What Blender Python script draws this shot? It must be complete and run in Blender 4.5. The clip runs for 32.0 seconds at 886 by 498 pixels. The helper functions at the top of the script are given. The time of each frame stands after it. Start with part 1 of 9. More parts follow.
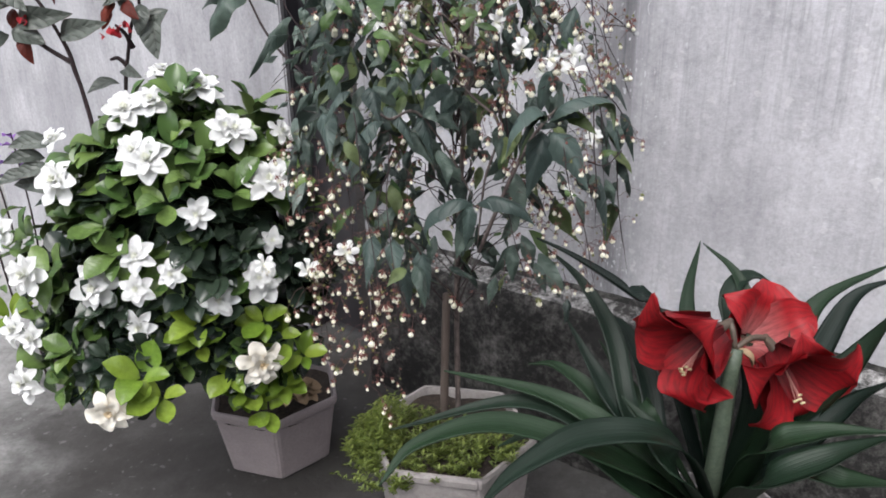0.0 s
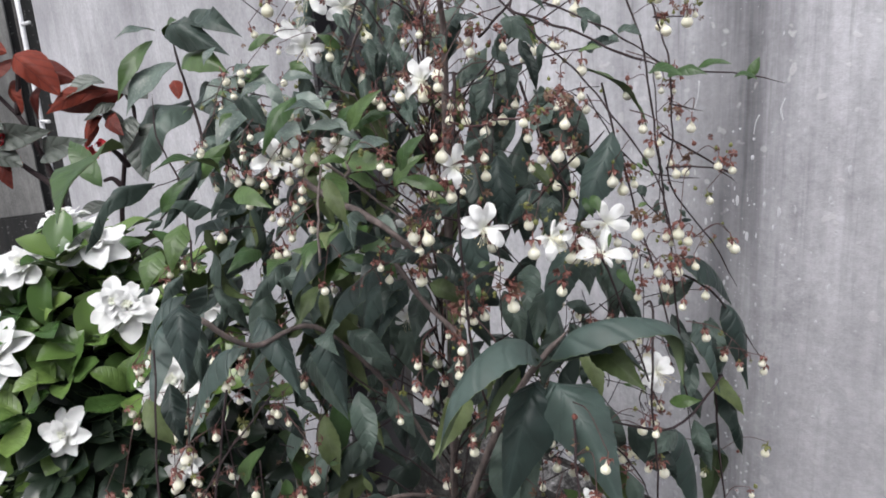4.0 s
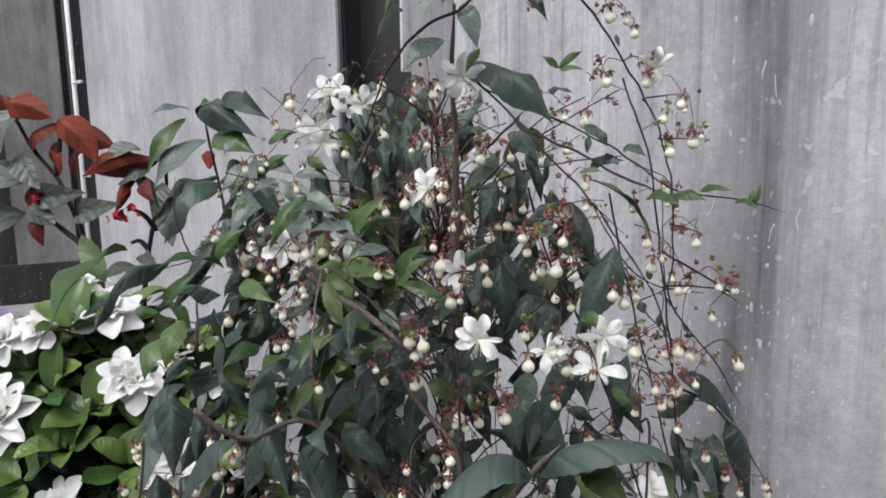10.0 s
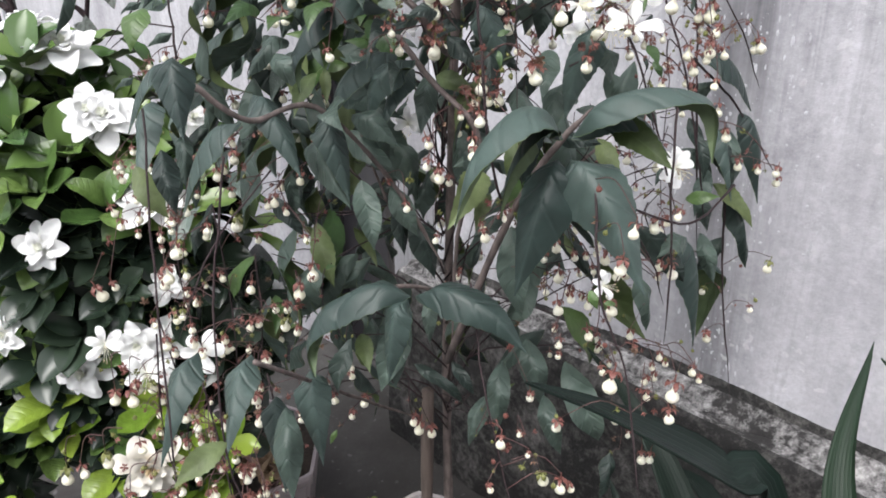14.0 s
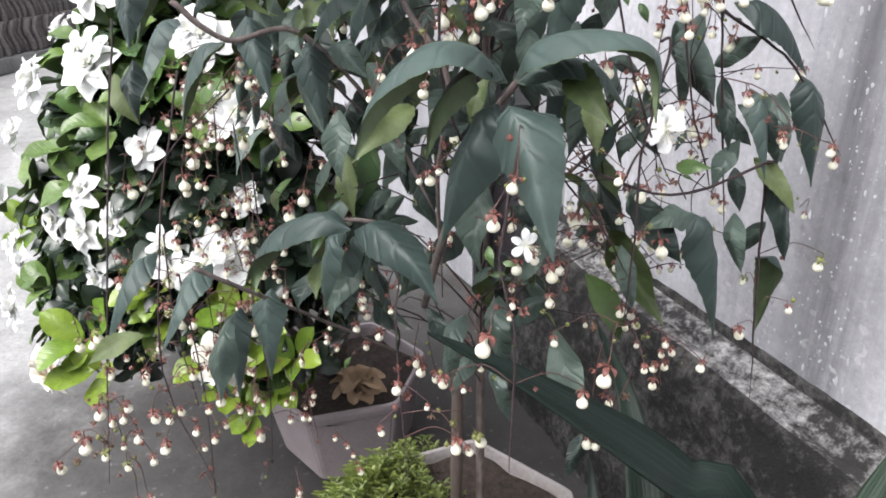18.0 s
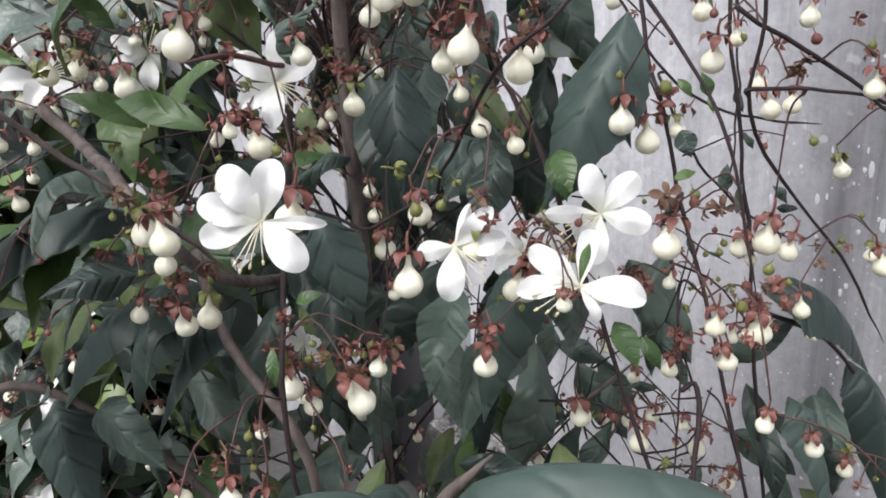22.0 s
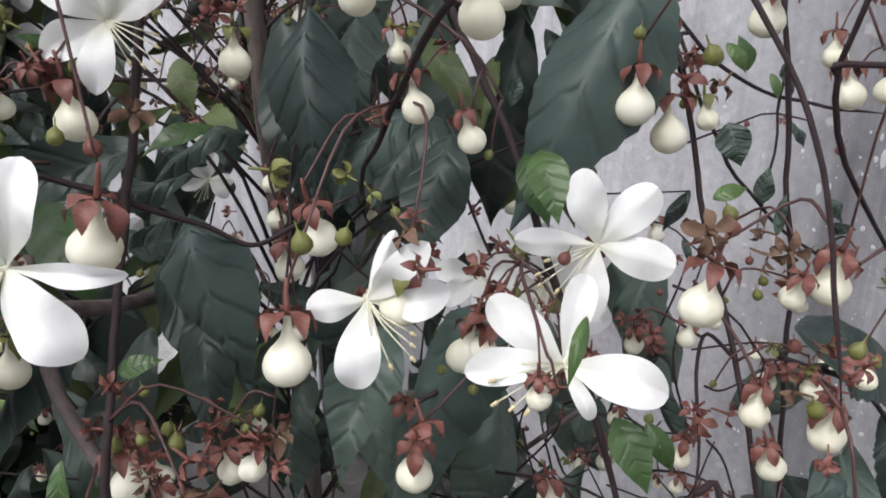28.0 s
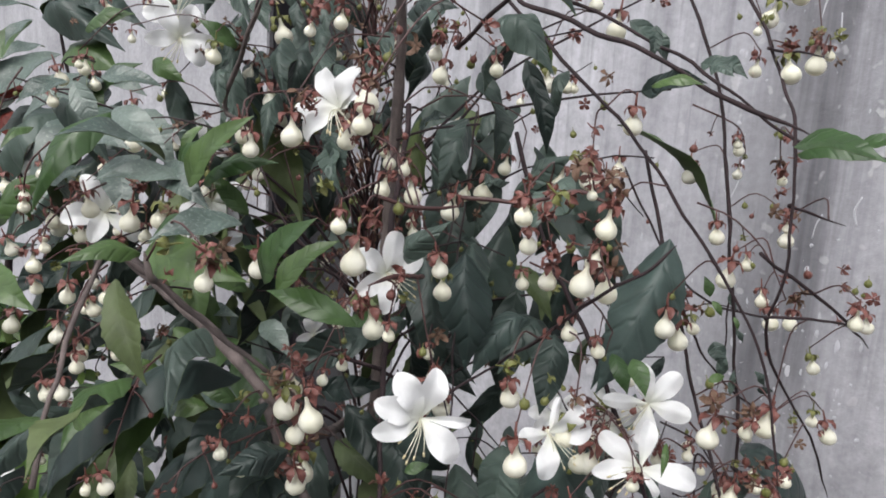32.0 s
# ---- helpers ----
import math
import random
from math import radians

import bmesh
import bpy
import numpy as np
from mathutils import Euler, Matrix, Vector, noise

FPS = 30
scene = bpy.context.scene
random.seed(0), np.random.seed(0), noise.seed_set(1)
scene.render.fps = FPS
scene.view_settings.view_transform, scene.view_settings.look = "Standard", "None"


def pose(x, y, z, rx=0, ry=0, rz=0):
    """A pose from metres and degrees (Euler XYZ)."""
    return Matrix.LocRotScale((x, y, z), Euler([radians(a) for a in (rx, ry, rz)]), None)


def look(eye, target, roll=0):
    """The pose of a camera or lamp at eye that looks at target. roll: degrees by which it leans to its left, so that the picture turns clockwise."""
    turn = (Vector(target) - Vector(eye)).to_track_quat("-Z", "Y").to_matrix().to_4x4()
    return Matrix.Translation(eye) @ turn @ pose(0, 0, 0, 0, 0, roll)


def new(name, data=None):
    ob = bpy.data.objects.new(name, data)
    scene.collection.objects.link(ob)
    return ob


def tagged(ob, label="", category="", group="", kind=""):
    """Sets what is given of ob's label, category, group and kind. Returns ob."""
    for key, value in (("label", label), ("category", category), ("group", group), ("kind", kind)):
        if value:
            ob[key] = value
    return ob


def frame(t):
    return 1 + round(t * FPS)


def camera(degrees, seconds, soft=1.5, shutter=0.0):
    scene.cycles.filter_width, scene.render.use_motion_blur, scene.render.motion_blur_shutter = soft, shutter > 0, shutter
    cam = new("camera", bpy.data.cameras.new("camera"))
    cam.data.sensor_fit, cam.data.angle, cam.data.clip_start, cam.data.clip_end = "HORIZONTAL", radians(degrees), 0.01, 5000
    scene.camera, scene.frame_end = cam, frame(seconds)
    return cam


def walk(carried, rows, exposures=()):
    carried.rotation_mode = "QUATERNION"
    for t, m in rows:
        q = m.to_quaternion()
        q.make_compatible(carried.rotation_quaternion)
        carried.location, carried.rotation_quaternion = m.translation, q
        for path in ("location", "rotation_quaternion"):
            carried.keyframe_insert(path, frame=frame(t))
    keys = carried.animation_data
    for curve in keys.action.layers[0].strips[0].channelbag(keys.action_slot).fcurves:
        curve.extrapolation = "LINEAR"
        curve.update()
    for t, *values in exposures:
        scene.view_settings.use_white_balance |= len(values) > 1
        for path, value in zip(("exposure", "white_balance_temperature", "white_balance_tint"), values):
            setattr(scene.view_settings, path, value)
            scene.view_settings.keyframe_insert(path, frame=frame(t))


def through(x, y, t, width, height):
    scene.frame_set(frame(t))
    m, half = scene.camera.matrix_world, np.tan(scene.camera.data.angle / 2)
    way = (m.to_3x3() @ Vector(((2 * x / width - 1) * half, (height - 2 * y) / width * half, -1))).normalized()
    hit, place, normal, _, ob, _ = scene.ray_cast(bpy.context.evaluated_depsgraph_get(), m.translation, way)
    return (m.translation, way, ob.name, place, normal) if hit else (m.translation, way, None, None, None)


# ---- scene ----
cam = camera(62.7, 32.0, soft=1.8)
PATH = [
    (0, (0.143, 0.132, 1.246), (0.141, 1.999, 0.528), -1.2),
    (0.5, (0.167, 0.230, 1.250), (0.138, 2.113, 0.576), -1.5),
    (1, (0.207, 0.327, 1.255), (0.113, 2.221, 0.619), -0.6),
    (1.5, (0.232, 0.400, 1.258), (0.029, 2.291, 0.640), -0.3),
    (2, (0.257, 0.450, 1.252), (0.042, 2.317, 0.569), -1.4),
    (2.5, (0.252, 0.534, 1.223), (0.121, 2.436, 0.618), -1.0),
    (4.5, (0.395, 0.739, 1.273), (-0.118, 2.611, 0.792), -3.8),
    (5, (0.425, 0.735, 1.285), (-0.166, 2.597, 0.856), -2.8),
    (5.5, (0.421, 0.733, 1.301), (-0.225, 2.588, 0.928), -2.8),
    (6, (0.409, 0.733, 1.318), (-0.197, 2.602, 0.949), -1.8),
    (6.5, (0.398, 0.730, 1.333), (-0.225, 2.608, 1.043), -1.7),
    (7, (0.391, 0.728, 1.344), (-0.201, 2.619, 1.073), -0.3),
    (7.5, (0.383, 0.737, 1.355), (-0.184, 2.644, 1.145), -0.2),
    (8, (0.380, 0.736, 1.364), (-0.156, 2.654, 1.182), -0.0),
    (8.5, (0.377, 0.741, 1.360), (-0.168, 2.655, 1.163), -0.2),
    (9, (0.378, 0.744, 1.354), (-0.161, 2.658, 1.135), -0.4),
    (9.5, (0.376, 0.737, 1.332), (-0.140, 2.653, 1.086), -0.1),
    (10, (0.370, 0.730, 1.290), (-0.107, 2.645, 0.962), -0.8),
    (10.5, (0.362, 0.722, 1.261), (-0.087, 2.630, 0.862), -0.6),
    (11, (0.353, 0.714, 1.240), (-0.080, 2.614, 0.789), -1.6),
    (11.5, (0.345, 0.725, 1.220), (-0.085, 2.604, 0.688), -1.8),
    (12, (0.333, 0.725, 1.205), (-0.056, 2.597, 0.619), -2.1),
    (12.5, (0.325, 0.728, 1.189), (-0.035, 2.572, 0.501), -1.8),
    (13, (0.322, 0.726, 1.184), (-0.019, 2.555, 0.450), -2.0),
    (13.5, (0.318, 0.729, 1.172), (-0.009, 2.556, 0.426), -2.1),
    (14, (0.307, 0.726, 1.164), (-0.010, 2.531, 0.362), -1.5),
    (14.5, (0.307, 0.730, 1.163), (0.028, 2.539, 0.356), -1.9),
    (16.5, (0.463, 0.830, 1.154), (-0.166, 2.538, 0.326), -2.5),
    (17, (0.488, 0.828, 1.145), (-0.228, 2.479, 0.273), -2.6),
    (17.5, (0.501, 0.819, 1.141), (-0.305, 2.423, 0.260), -1.7),
    (18, (0.506, 0.807, 1.143), (-0.356, 2.370, 0.240), -1.4),
    (18.5, (0.502, 0.806, 1.146), (-0.370, 2.375, 0.265), -1.5),
    (19, (0.493, 0.806, 1.160), (-0.350, 2.411, 0.314), -0.6),
    (19.5, (0.468, 0.826, 1.180), (-0.314, 2.518, 0.455), -3.1),
    (20, (0.414, 0.896, 1.189), (-0.084, 2.705, 0.496), -4.3),
    (20.5, (0.389, 0.939, 1.184), (-0.025, 2.772, 0.499), -4.2),
    (21, (0.379, 0.989, 1.184), (-0.001, 2.816, 0.463), -3.7),
    (21.5, (0.387, 1.036, 1.190), (-0.175, 2.851, 0.571), -3.6),
    (22, (0.388, 1.068, 1.188), (-0.235, 2.866, 0.582), -3.5),
    (22.5, (0.375, 1.095, 1.183), (-0.255, 2.873, 0.530), -2.4),
    (23, (0.362, 1.109, 1.178), (-0.270, 2.866, 0.476), -2.6),
    (23.5, (0.355, 1.112, 1.180), (-0.251, 2.884, 0.493), -2.7),
    (24, (0.351, 1.108, 1.182), (-0.243, 2.889, 0.508), -2.7),
    (24.5, (0.348, 1.114, 1.177), (-0.281, 2.882, 0.500), -3.6),
    (26.5, (0.362, 1.155, 1.167), (-0.197, 2.919, 0.406), -2.0),
    (27, (0.366, 1.166, 1.167), (-0.176, 2.937, 0.411), -1.5),
    (27.5, (0.368, 1.167, 1.172), (-0.160, 2.945, 0.423), -1.4),
    (28, (0.369, 1.165, 1.178), (-0.159, 2.957, 0.463), -0.7),
    (28.5, (0.367, 1.156, 1.188), (-0.153, 2.967, 0.516), -0.4),
    (29, (0.370, 1.140, 1.202), (-0.107, 2.987, 0.603), 0.3),
    (29.5, (0.366, 1.123, 1.221), (-0.101, 2.990, 0.677), 0.2),
    (30, (0.358, 1.107, 1.233), (-0.098, 2.994, 0.754), 0.2),
    (30.5, (0.348, 1.094, 1.247), (-0.118, 2.992, 0.825), 0.0),
    (31, (0.320, 1.069, 1.256), (-0.092, 2.982, 0.838), 2.2),
    (31.5, (0.308, 1.038, 1.249), (-0.067, 2.961, 0.839), 2.4),
    (32, (0.312, 1.007, 1.247), (-0.011, 2.941, 0.847), 3.2),
]
EXPOSURES = [(0, 0.3), (2, 0.25), (2.5, 0.2), (4.5, 0.15), (6, 0.1), (9, -0.2), (10, -0.05), (11.5, 0.2), (13, 0.46), (14, 0.60), (16.5, 0.77), (18, 0.88), (19, 0.87), (20, 0.61), (21, 0.46), (22, 0.42), (23, 0.39), (24, 0.32), (27, 0.04), (28, 0.20), (29, 0.16), (30, 0.1), (31, 0.16), (32, 0.1)]
walk(cam, [(t, look(eye, target, roll)) for t, eye, target, roll in PATH], EXPOSURES)

# ---- light ----
world = bpy.data.worlds.new("overcast")
scene.world = world
world.use_nodes = True
wn = world.node_tree
sky = wn.nodes.new("ShaderNodeTexSky")
sky.sky_type = 'NISHITA'
sky.sun_disc = False
sky.sun_elevation, sky.sun_rotation = radians(58), radians(200)
sky.dust_density = 4.0
soften = wn.nodes.new("ShaderNodeHueSaturation")
soften.inputs["Saturation"].default_value = 0.30
wn.links.new(sky.outputs[0], soften.inputs["Color"])
wn.links.new(soften.outputs[0], wn.nodes["Background"].inputs[0])
wn.nodes["Background"].inputs[1].default_value = 0.22
sun = new("sun", bpy.data.lights.new("sun", 'SUN'))
sun.data.energy, sun.data.angle, sun.data.color = 1.5, radians(50), (0.97, 0.98, 1.0)
sun.matrix_world = look((-1.0, -2.2, 5.2), (0, 1.4, 0))


# ---- materials ----
def shader(name):
    m = bpy.data.materials.new(name)
    m.use_nodes = True
    return m, m.node_tree.nodes, m.node_tree.links, m.node_tree.nodes["Principled BSDF"]


def mapped(nodes, links, scale, source="Object"):
    co = nodes.new("ShaderNodeTexCoord")
    mp = nodes.new("ShaderNodeMapping")
    mp.inputs["Scale"].default_value = scale
    links.new(co.outputs[source], mp.inputs[0])
    return mp.outputs[0]


def noisy(nodes, links, vec, scale, detail=5.0, rough=0.6):
    n = nodes.new("ShaderNodeTexNoise")
    n.inputs["Scale"].default_value, n.inputs["Detail"].default_value, n.inputs["Roughness"].default_value = scale, detail, rough
    links.new(vec, n.inputs["Vector"])
    return n.outputs[0]


def ramp(nodes, links, fac, stops):
    r = nodes.new("ShaderNodeValToRGB")
    while len(r.color_ramp.elements) < len(stops):
        r.color_ramp.elements.new(0.5)
    for e, (p, c) in zip(r.color_ramp.elements, stops):
        e.position, e.color = p, (*(c if isinstance(c, tuple) else (c, c, c)), 1)
    links.new(fac, r.inputs[0])
    return r.outputs[0]


def blend(nodes, links, fac, a, b, mode='MIX'):
    x = nodes.new("ShaderNodeMix")
    x.data_type, x.blend_type = 'RGBA', mode
    for key, v in ((0, fac), (6, a), (7, b)):
        if isinstance(v, (int, float)):
            x.inputs[key].default_value = v
        elif isinstance(v, tuple):
            x.inputs[key].default_value = (*v, 1)
        else:
            links.new(v, x.inputs[key])
    return x.outputs[2]


def math_node(nodes, links, op, a, b=None, c=None):
    n = nodes.new("ShaderNodeMath")
    n.operation = op
    for k, v in enumerate((a, b, c)):
        if v is None:
            continue
        if isinstance(v, (int, float)):
            n.inputs[k].default_value = v
        else:
            links.new(v, n.inputs[k])
    return n.outputs[0]


def relief(nodes, links, bsdf, height, strength, distance):
    b = nodes.new("ShaderNodeBump")
    b.inputs["Strength"].default_value, b.inputs["Distance"].default_value = strength, distance
    links.new(height, b.inputs["Height"])
    links.new(b.outputs[0], bsdf.inputs["Normal"])


def grained(name, dark, light, rough=0.6, scale=30.0, bump=0.3, depth=0.001, stretch=(1, 1, 1), vary=0.25, metal=0.0, source="Object"):
    """A plain surface whose colour drifts at two scales, with fine relief."""
    m, n, l, b = shader(name)
    v = mapped(n, l, stretch, source)
    fine, broad = noisy(n, l, v, scale), noisy(n, l, v, scale * 0.13, 3)
    col = ramp(n, l, fine, [(0.3, dark), (0.7, light)])
    broadc = ramp(n, l, broad, [(0.3, 1 - vary), (0.7, 1.0)])
    col = blend(n, l, 1.0, col, broadc, 'MULTIPLY')
    l.new(col, b.inputs["Base Color"])
    b.inputs["Roughness"].default_value, b.inputs["Metallic"].default_value = rough, metal
    relief(n, l, b, fine, bump, depth)
    return m


def leafy(name, dark, light, vein, rough=0.4, veins=9.0, slant=1.6, quilt=0.6, through=0.12, spread=0.5, mottled=0.0, source="Object", shown=0.14):
    """A leaf blade: side veins, quilted relief, a tone of its own for each leaf."""
    m, n, l, b = shader(name)
    co = n.new("ShaderNodeTexCoord")
    sep = n.new("ShaderNodeSeparateXYZ")
    l.new(co.outputs[source], sep.inputs[0])
    ax = math_node(n, l, 'ABSOLUTE', sep.outputs[0])
    bend = math_node(n, l, 'MULTIPLY_ADD', noisy(n, l, mapped(n, l, (1, 1, 1), source), 5.0, 2), 0.10, sep.outputs[1])
    side = math_node(n, l, 'MULTIPLY_ADD', ax, -slant, bend)
    wave = math_node(n, l, 'SINE', math_node(n, l, 'MULTIPLY', side, veins * 6.283))
    rib = math_node(n, l, 'MULTIPLY', math_node(n, l, 'POWER', math_node(n, l, 'MULTIPLY_ADD', wave, 0.5, 0.5), 7.0), 0.45)
    mid = math_node(n, l, 'LESS_THAN', ax, 0.007)
    ribs = math_node(n, l, 'MAXIMUM', rib, mid)
    info = n.new("ShaderNodeObjectInfo")
    iso = n.new("ShaderNodeNewGeometry")
    chance = math_node(n, l, 'FRACT', math_node(n, l, 'ADD', info.outputs["Random"], iso.outputs["Random Per Island"]))
    tone = ramp(n, l, chance, [(0.0, dark), (0.5, tuple(a * (1 - spread) + c * spread for a, c in zip(dark, light))), (1.0, light)])
    patch = noisy(n, l, mapped(n, l, (1, 1, 1), source), 5.0, 4)
    col = blend(n, l, 1.0, tone, ramp(n, l, patch, [(0.3, 0.72), (0.7, 1.15)]), 'MULTIPLY')
    fac = math_node(n, l, 'MULTIPLY', ribs, shown)
    col = blend(n, l, fac, col, vein)
    if mottled:
        spots = ramp(n, l, noisy(n, l, mapped(n, l, (1, 1, 1), source), 28.0, 3), [(0.55, 0.0), (0.62, mottled)])
        col = blend(n, l, spots, col, vein)
    l.new(col, b.inputs["Base Color"])
    b.inputs["Roughness"].default_value = rough
    quilted = math_node(n, l, 'SUBTRACT', math_node(n, l, 'MULTIPLY', patch, 0.5), ribs)
    relief(n, l, b, quilted, quilt * 0.6, 0.0022)
    if through:
        tr = n.new("ShaderNodeBsdfTranslucent")
        l.new(col, tr.inputs["Color"])
        mx = n.new("ShaderNodeMixShader")
        mx.inputs[0].default_value = through
        l.new(b.outputs[0], mx.inputs[1])
        l.new(tr.outputs[0], mx.inputs[2])
        l.new(mx.outputs[0], n["Material Output"].inputs[0])
    return m


def petalled(name, heart, edge, rough=0.55, through=0.15, lines=14.0, streak=0.12, reach=0.45, source="Object", veined=0.0):
    """A petal: heart colour at its base, edge colour at its tip, faint lengthwise lines."""
    m, n, l, b = shader(name)
    co = n.new("ShaderNodeTexCoord")
    sep = n.new("ShaderNodeSeparateXYZ")
    l.new(co.outputs[source], sep.inputs[0])
    along = ramp(n, l, sep.outputs[1], [(0.0, heart), (reach, edge)])
    line = math_node(n, l, 'SINE', math_node(n, l, 'MULTIPLY', sep.outputs[0], lines * 6.283))
    soft = noisy(n, l, mapped(n, l, (1, 1, 1), source), 6.0, 3)
    col = blend(n, l, 1.0, along, ramp(n, l, soft, [(0.3, 1 - streak), (0.7, 1.0)]), 'MULTIPLY')
    if veined:
        drift = math_node(n, l, 'MULTIPLY_ADD', noisy(n, l, mapped(n, l, (5, 1.2, 1), source), 5.0, 4, 0.6), 0.5, math_node(n, l, 'MULTIPLY', line, 0.035))
        col = blend(n, l, 1.0, col, ramp(n, l, drift, [(0.14, 1 - veined), (0.32, 1.05)]), 'MULTIPLY')
    l.new(col, b.inputs["Base Color"])
    b.inputs["Roughness"].default_value = rough
    relief(n, l, b, line, 0.025, 0.01)
    tr = n.new("ShaderNodeBsdfTranslucent")
    l.new(col, tr.inputs["Color"])
    mx = n.new("ShaderNodeMixShader")
    mx.inputs[0].default_value = through
    l.new(b.outputs[0], mx.inputs[1])
    l.new(tr.outputs[0], mx.inputs[2])
    l.new(mx.outputs[0], n["Material Output"].inputs[0])
    return m


def cement(name, dark, light, stain, streaks=0.7, specks=0.5, rough=0.85, stain_at=(0.52, 0.72), fine=0.5, band=None, dirt_shade_round=None, lines=1.0, pale_round=None):
    """Trowelled cement: upright runs of damp, broad stains, white lime specks and fine pits."""
    m, n, l, b = shader(name)
    v = mapped(n, l, (1, 1, 1))
    tall = mapped(n, l, (1, 1, 0.07))
    broad = noisy(n, l, v, 1.7, 5)
    runs = noisy(n, l, tall, 4.0, 7, 0.7)
    rain = 1.0
    if band:
        up = n.new("ShaderNodeSeparateXYZ")
        l.new(v, up.inputs[0])
        rain = ramp(n, l, math_node(n, l, 'MULTIPLY_ADD', broad, 0.5, math_node(n, l, 'MULTIPLY_ADD', up.outputs[2], 1.0, -1.0)), [(0.10, 0.30), (0.55, 1.0)])
    thin = noisy(n, l, tall, 34.0, 4, 0.6)
    grain = noisy(n, l, v, 90.0, 6, 0.7)
    col = ramp(n, l, broad, [(0.3, dark), (0.68, light)])
    col = blend(n, l, math_node(n, l, 'MULTIPLY', rain, streaks) if band else streaks, col, ramp(n, l, runs, [(0.32, stain), (0.56, light)]))
    col = blend(n, l, rain, col, ramp(n, l, thin, [(0.3, 1 - 0.14 * lines), (0.62, 1 + 0.05 * lines)]), 'MULTIPLY')
    hair = noisy(n, l, mapped(n, l, (1, 1, 0.035)), 95.0, 3, 0.6)
    col = blend(n, l, rain, col, ramp(n, l, hair, [(0.34, 1 - 0.16 * lines), (0.46, 1.0), (0.60, 1.0), (0.72, 1 + 0.08 * lines)]), 'MULTIPLY')
    mottle = noisy(n, l, mapped(n, l, (1, 1, 0.6)), 7.0, 6, 0.65)
    col = blend(n, l, 1.0, col, ramp(n, l, mottle, [(0.34, 1 - 0.22 * fine), (0.64, 1 + 0.08 * fine)]), 'MULTIPLY')
    col = blend(n, l, 1.0, col, ramp(n, l, grain, [(0.3, 1 - 0.25 * fine), (0.65, 1.04)]), 'MULTIPLY')
    damp = ramp(n, l, noisy(n, l, mapped(n, l, (1, 1, 0.35)), 1.35, 5), [(stain_at[0], 0.0), (stain_at[1], 0.75)])
    col = blend(n, l, damp, col, stain)
    if band:
        turned = n.new("ShaderNodeVectorMath")
        turned.operation = 'DOT_PRODUCT'
        l.new(v, turned.inputs[0])
        turned.inputs[1].default_value = (0.781, -0.625, 0.0)
        off = math_node(n, l, 'ABSOLUTE', math_node(n, l, 'SUBTRACT', math_node(n, l, 'MULTIPLY_ADD', runs, 0.10, turned.outputs["Value"]), band[0] + 0.05))
        wet = ramp(n, l, off, [(0.0, band[2]), (band[1] * 0.45, band[2] * 0.7), (band[1], 0.22), (band[1] * 2.4, 0.0)])
        wet = math_node(n, l, 'MULTIPLY', wet, ramp(n, l, noisy(n, l, mapped(n, l, (1, 1, 0.25)), 6.0, 5), [(0.3, 0.45), (0.58, 1.0)]))
        wet = math_node(n, l, 'MULTIPLY', wet, ramp(n, l, noisy(n, l, mapped(n, l, (1, 1, 0.04)), 17.0, 5, 0.65), [(0.36, 0.35), (0.50, 0.95), (0.62, 1.25)]))
        col = blend(n, l, wet, col, tuple(c * 0.42 for c in stain))
    for x, y, z, reach in pale_round or ():
        near = n.new("ShaderNodeVectorMath")
        near.operation = 'DISTANCE'
        l.new(v, near.inputs[0])
        near.inputs[1].default_value = (x, y, z)
        rub = math_node(n, l, 'MULTIPLY_ADD', noisy(n, l, v, 26.0, 7, 0.75), -0.20, near.outputs["Value"])
        rub = ramp(n, l, math_node(n, l, 'ADD', rub, 0.10 + 0.12 - reach), [(0.105, 0.85), (0.124, 0.0)])
        col = blend(n, l, rub, col, (0.66, 0.67, 0.73))
    # dirt and plant shade round each spot, both put into the colour
    for spot in dirt_shade_round or ():
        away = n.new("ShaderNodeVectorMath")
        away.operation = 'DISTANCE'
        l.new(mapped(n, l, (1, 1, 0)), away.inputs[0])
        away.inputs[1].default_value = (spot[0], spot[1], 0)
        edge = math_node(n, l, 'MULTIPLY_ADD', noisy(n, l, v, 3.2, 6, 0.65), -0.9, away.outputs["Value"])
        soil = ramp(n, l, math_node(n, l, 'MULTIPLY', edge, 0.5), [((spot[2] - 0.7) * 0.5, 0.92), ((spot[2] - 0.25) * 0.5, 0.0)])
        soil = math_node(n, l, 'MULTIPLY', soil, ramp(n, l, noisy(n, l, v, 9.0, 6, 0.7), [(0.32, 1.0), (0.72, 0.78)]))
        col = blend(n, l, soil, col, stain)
    if band:
        blot = noisy(n, l, v, 13.0, 9, 0.80)
        col = blend(n, l, 0.6, col, ramp(n, l, blot, [(0.36, 0.70), (0.48, 0.96), (0.66, 1.06)]), 'MULTIPLY')
    fleck = noisy(n, l, v, 42.0, 2, 0.4)
    lime = math_node(n, l, 'MULTIPLY', ramp(n, l, fleck, [(0.665, 0.0), (0.70, specks)]), ramp(n, l, broad, [(0.42, 0.15), (0.6, 1.0)]))
    col = blend(n, l, lime, col, (0.66, 0.65, 0.66))
    l.new(col, b.inputs["Base Color"])
    b.inputs["Roughness"].default_value = rough
    pits = ramp(n, l, noisy(n, l, v, 26.0, 7, 0.75), [(0.35, 0.0), (0.62, 1.0)])
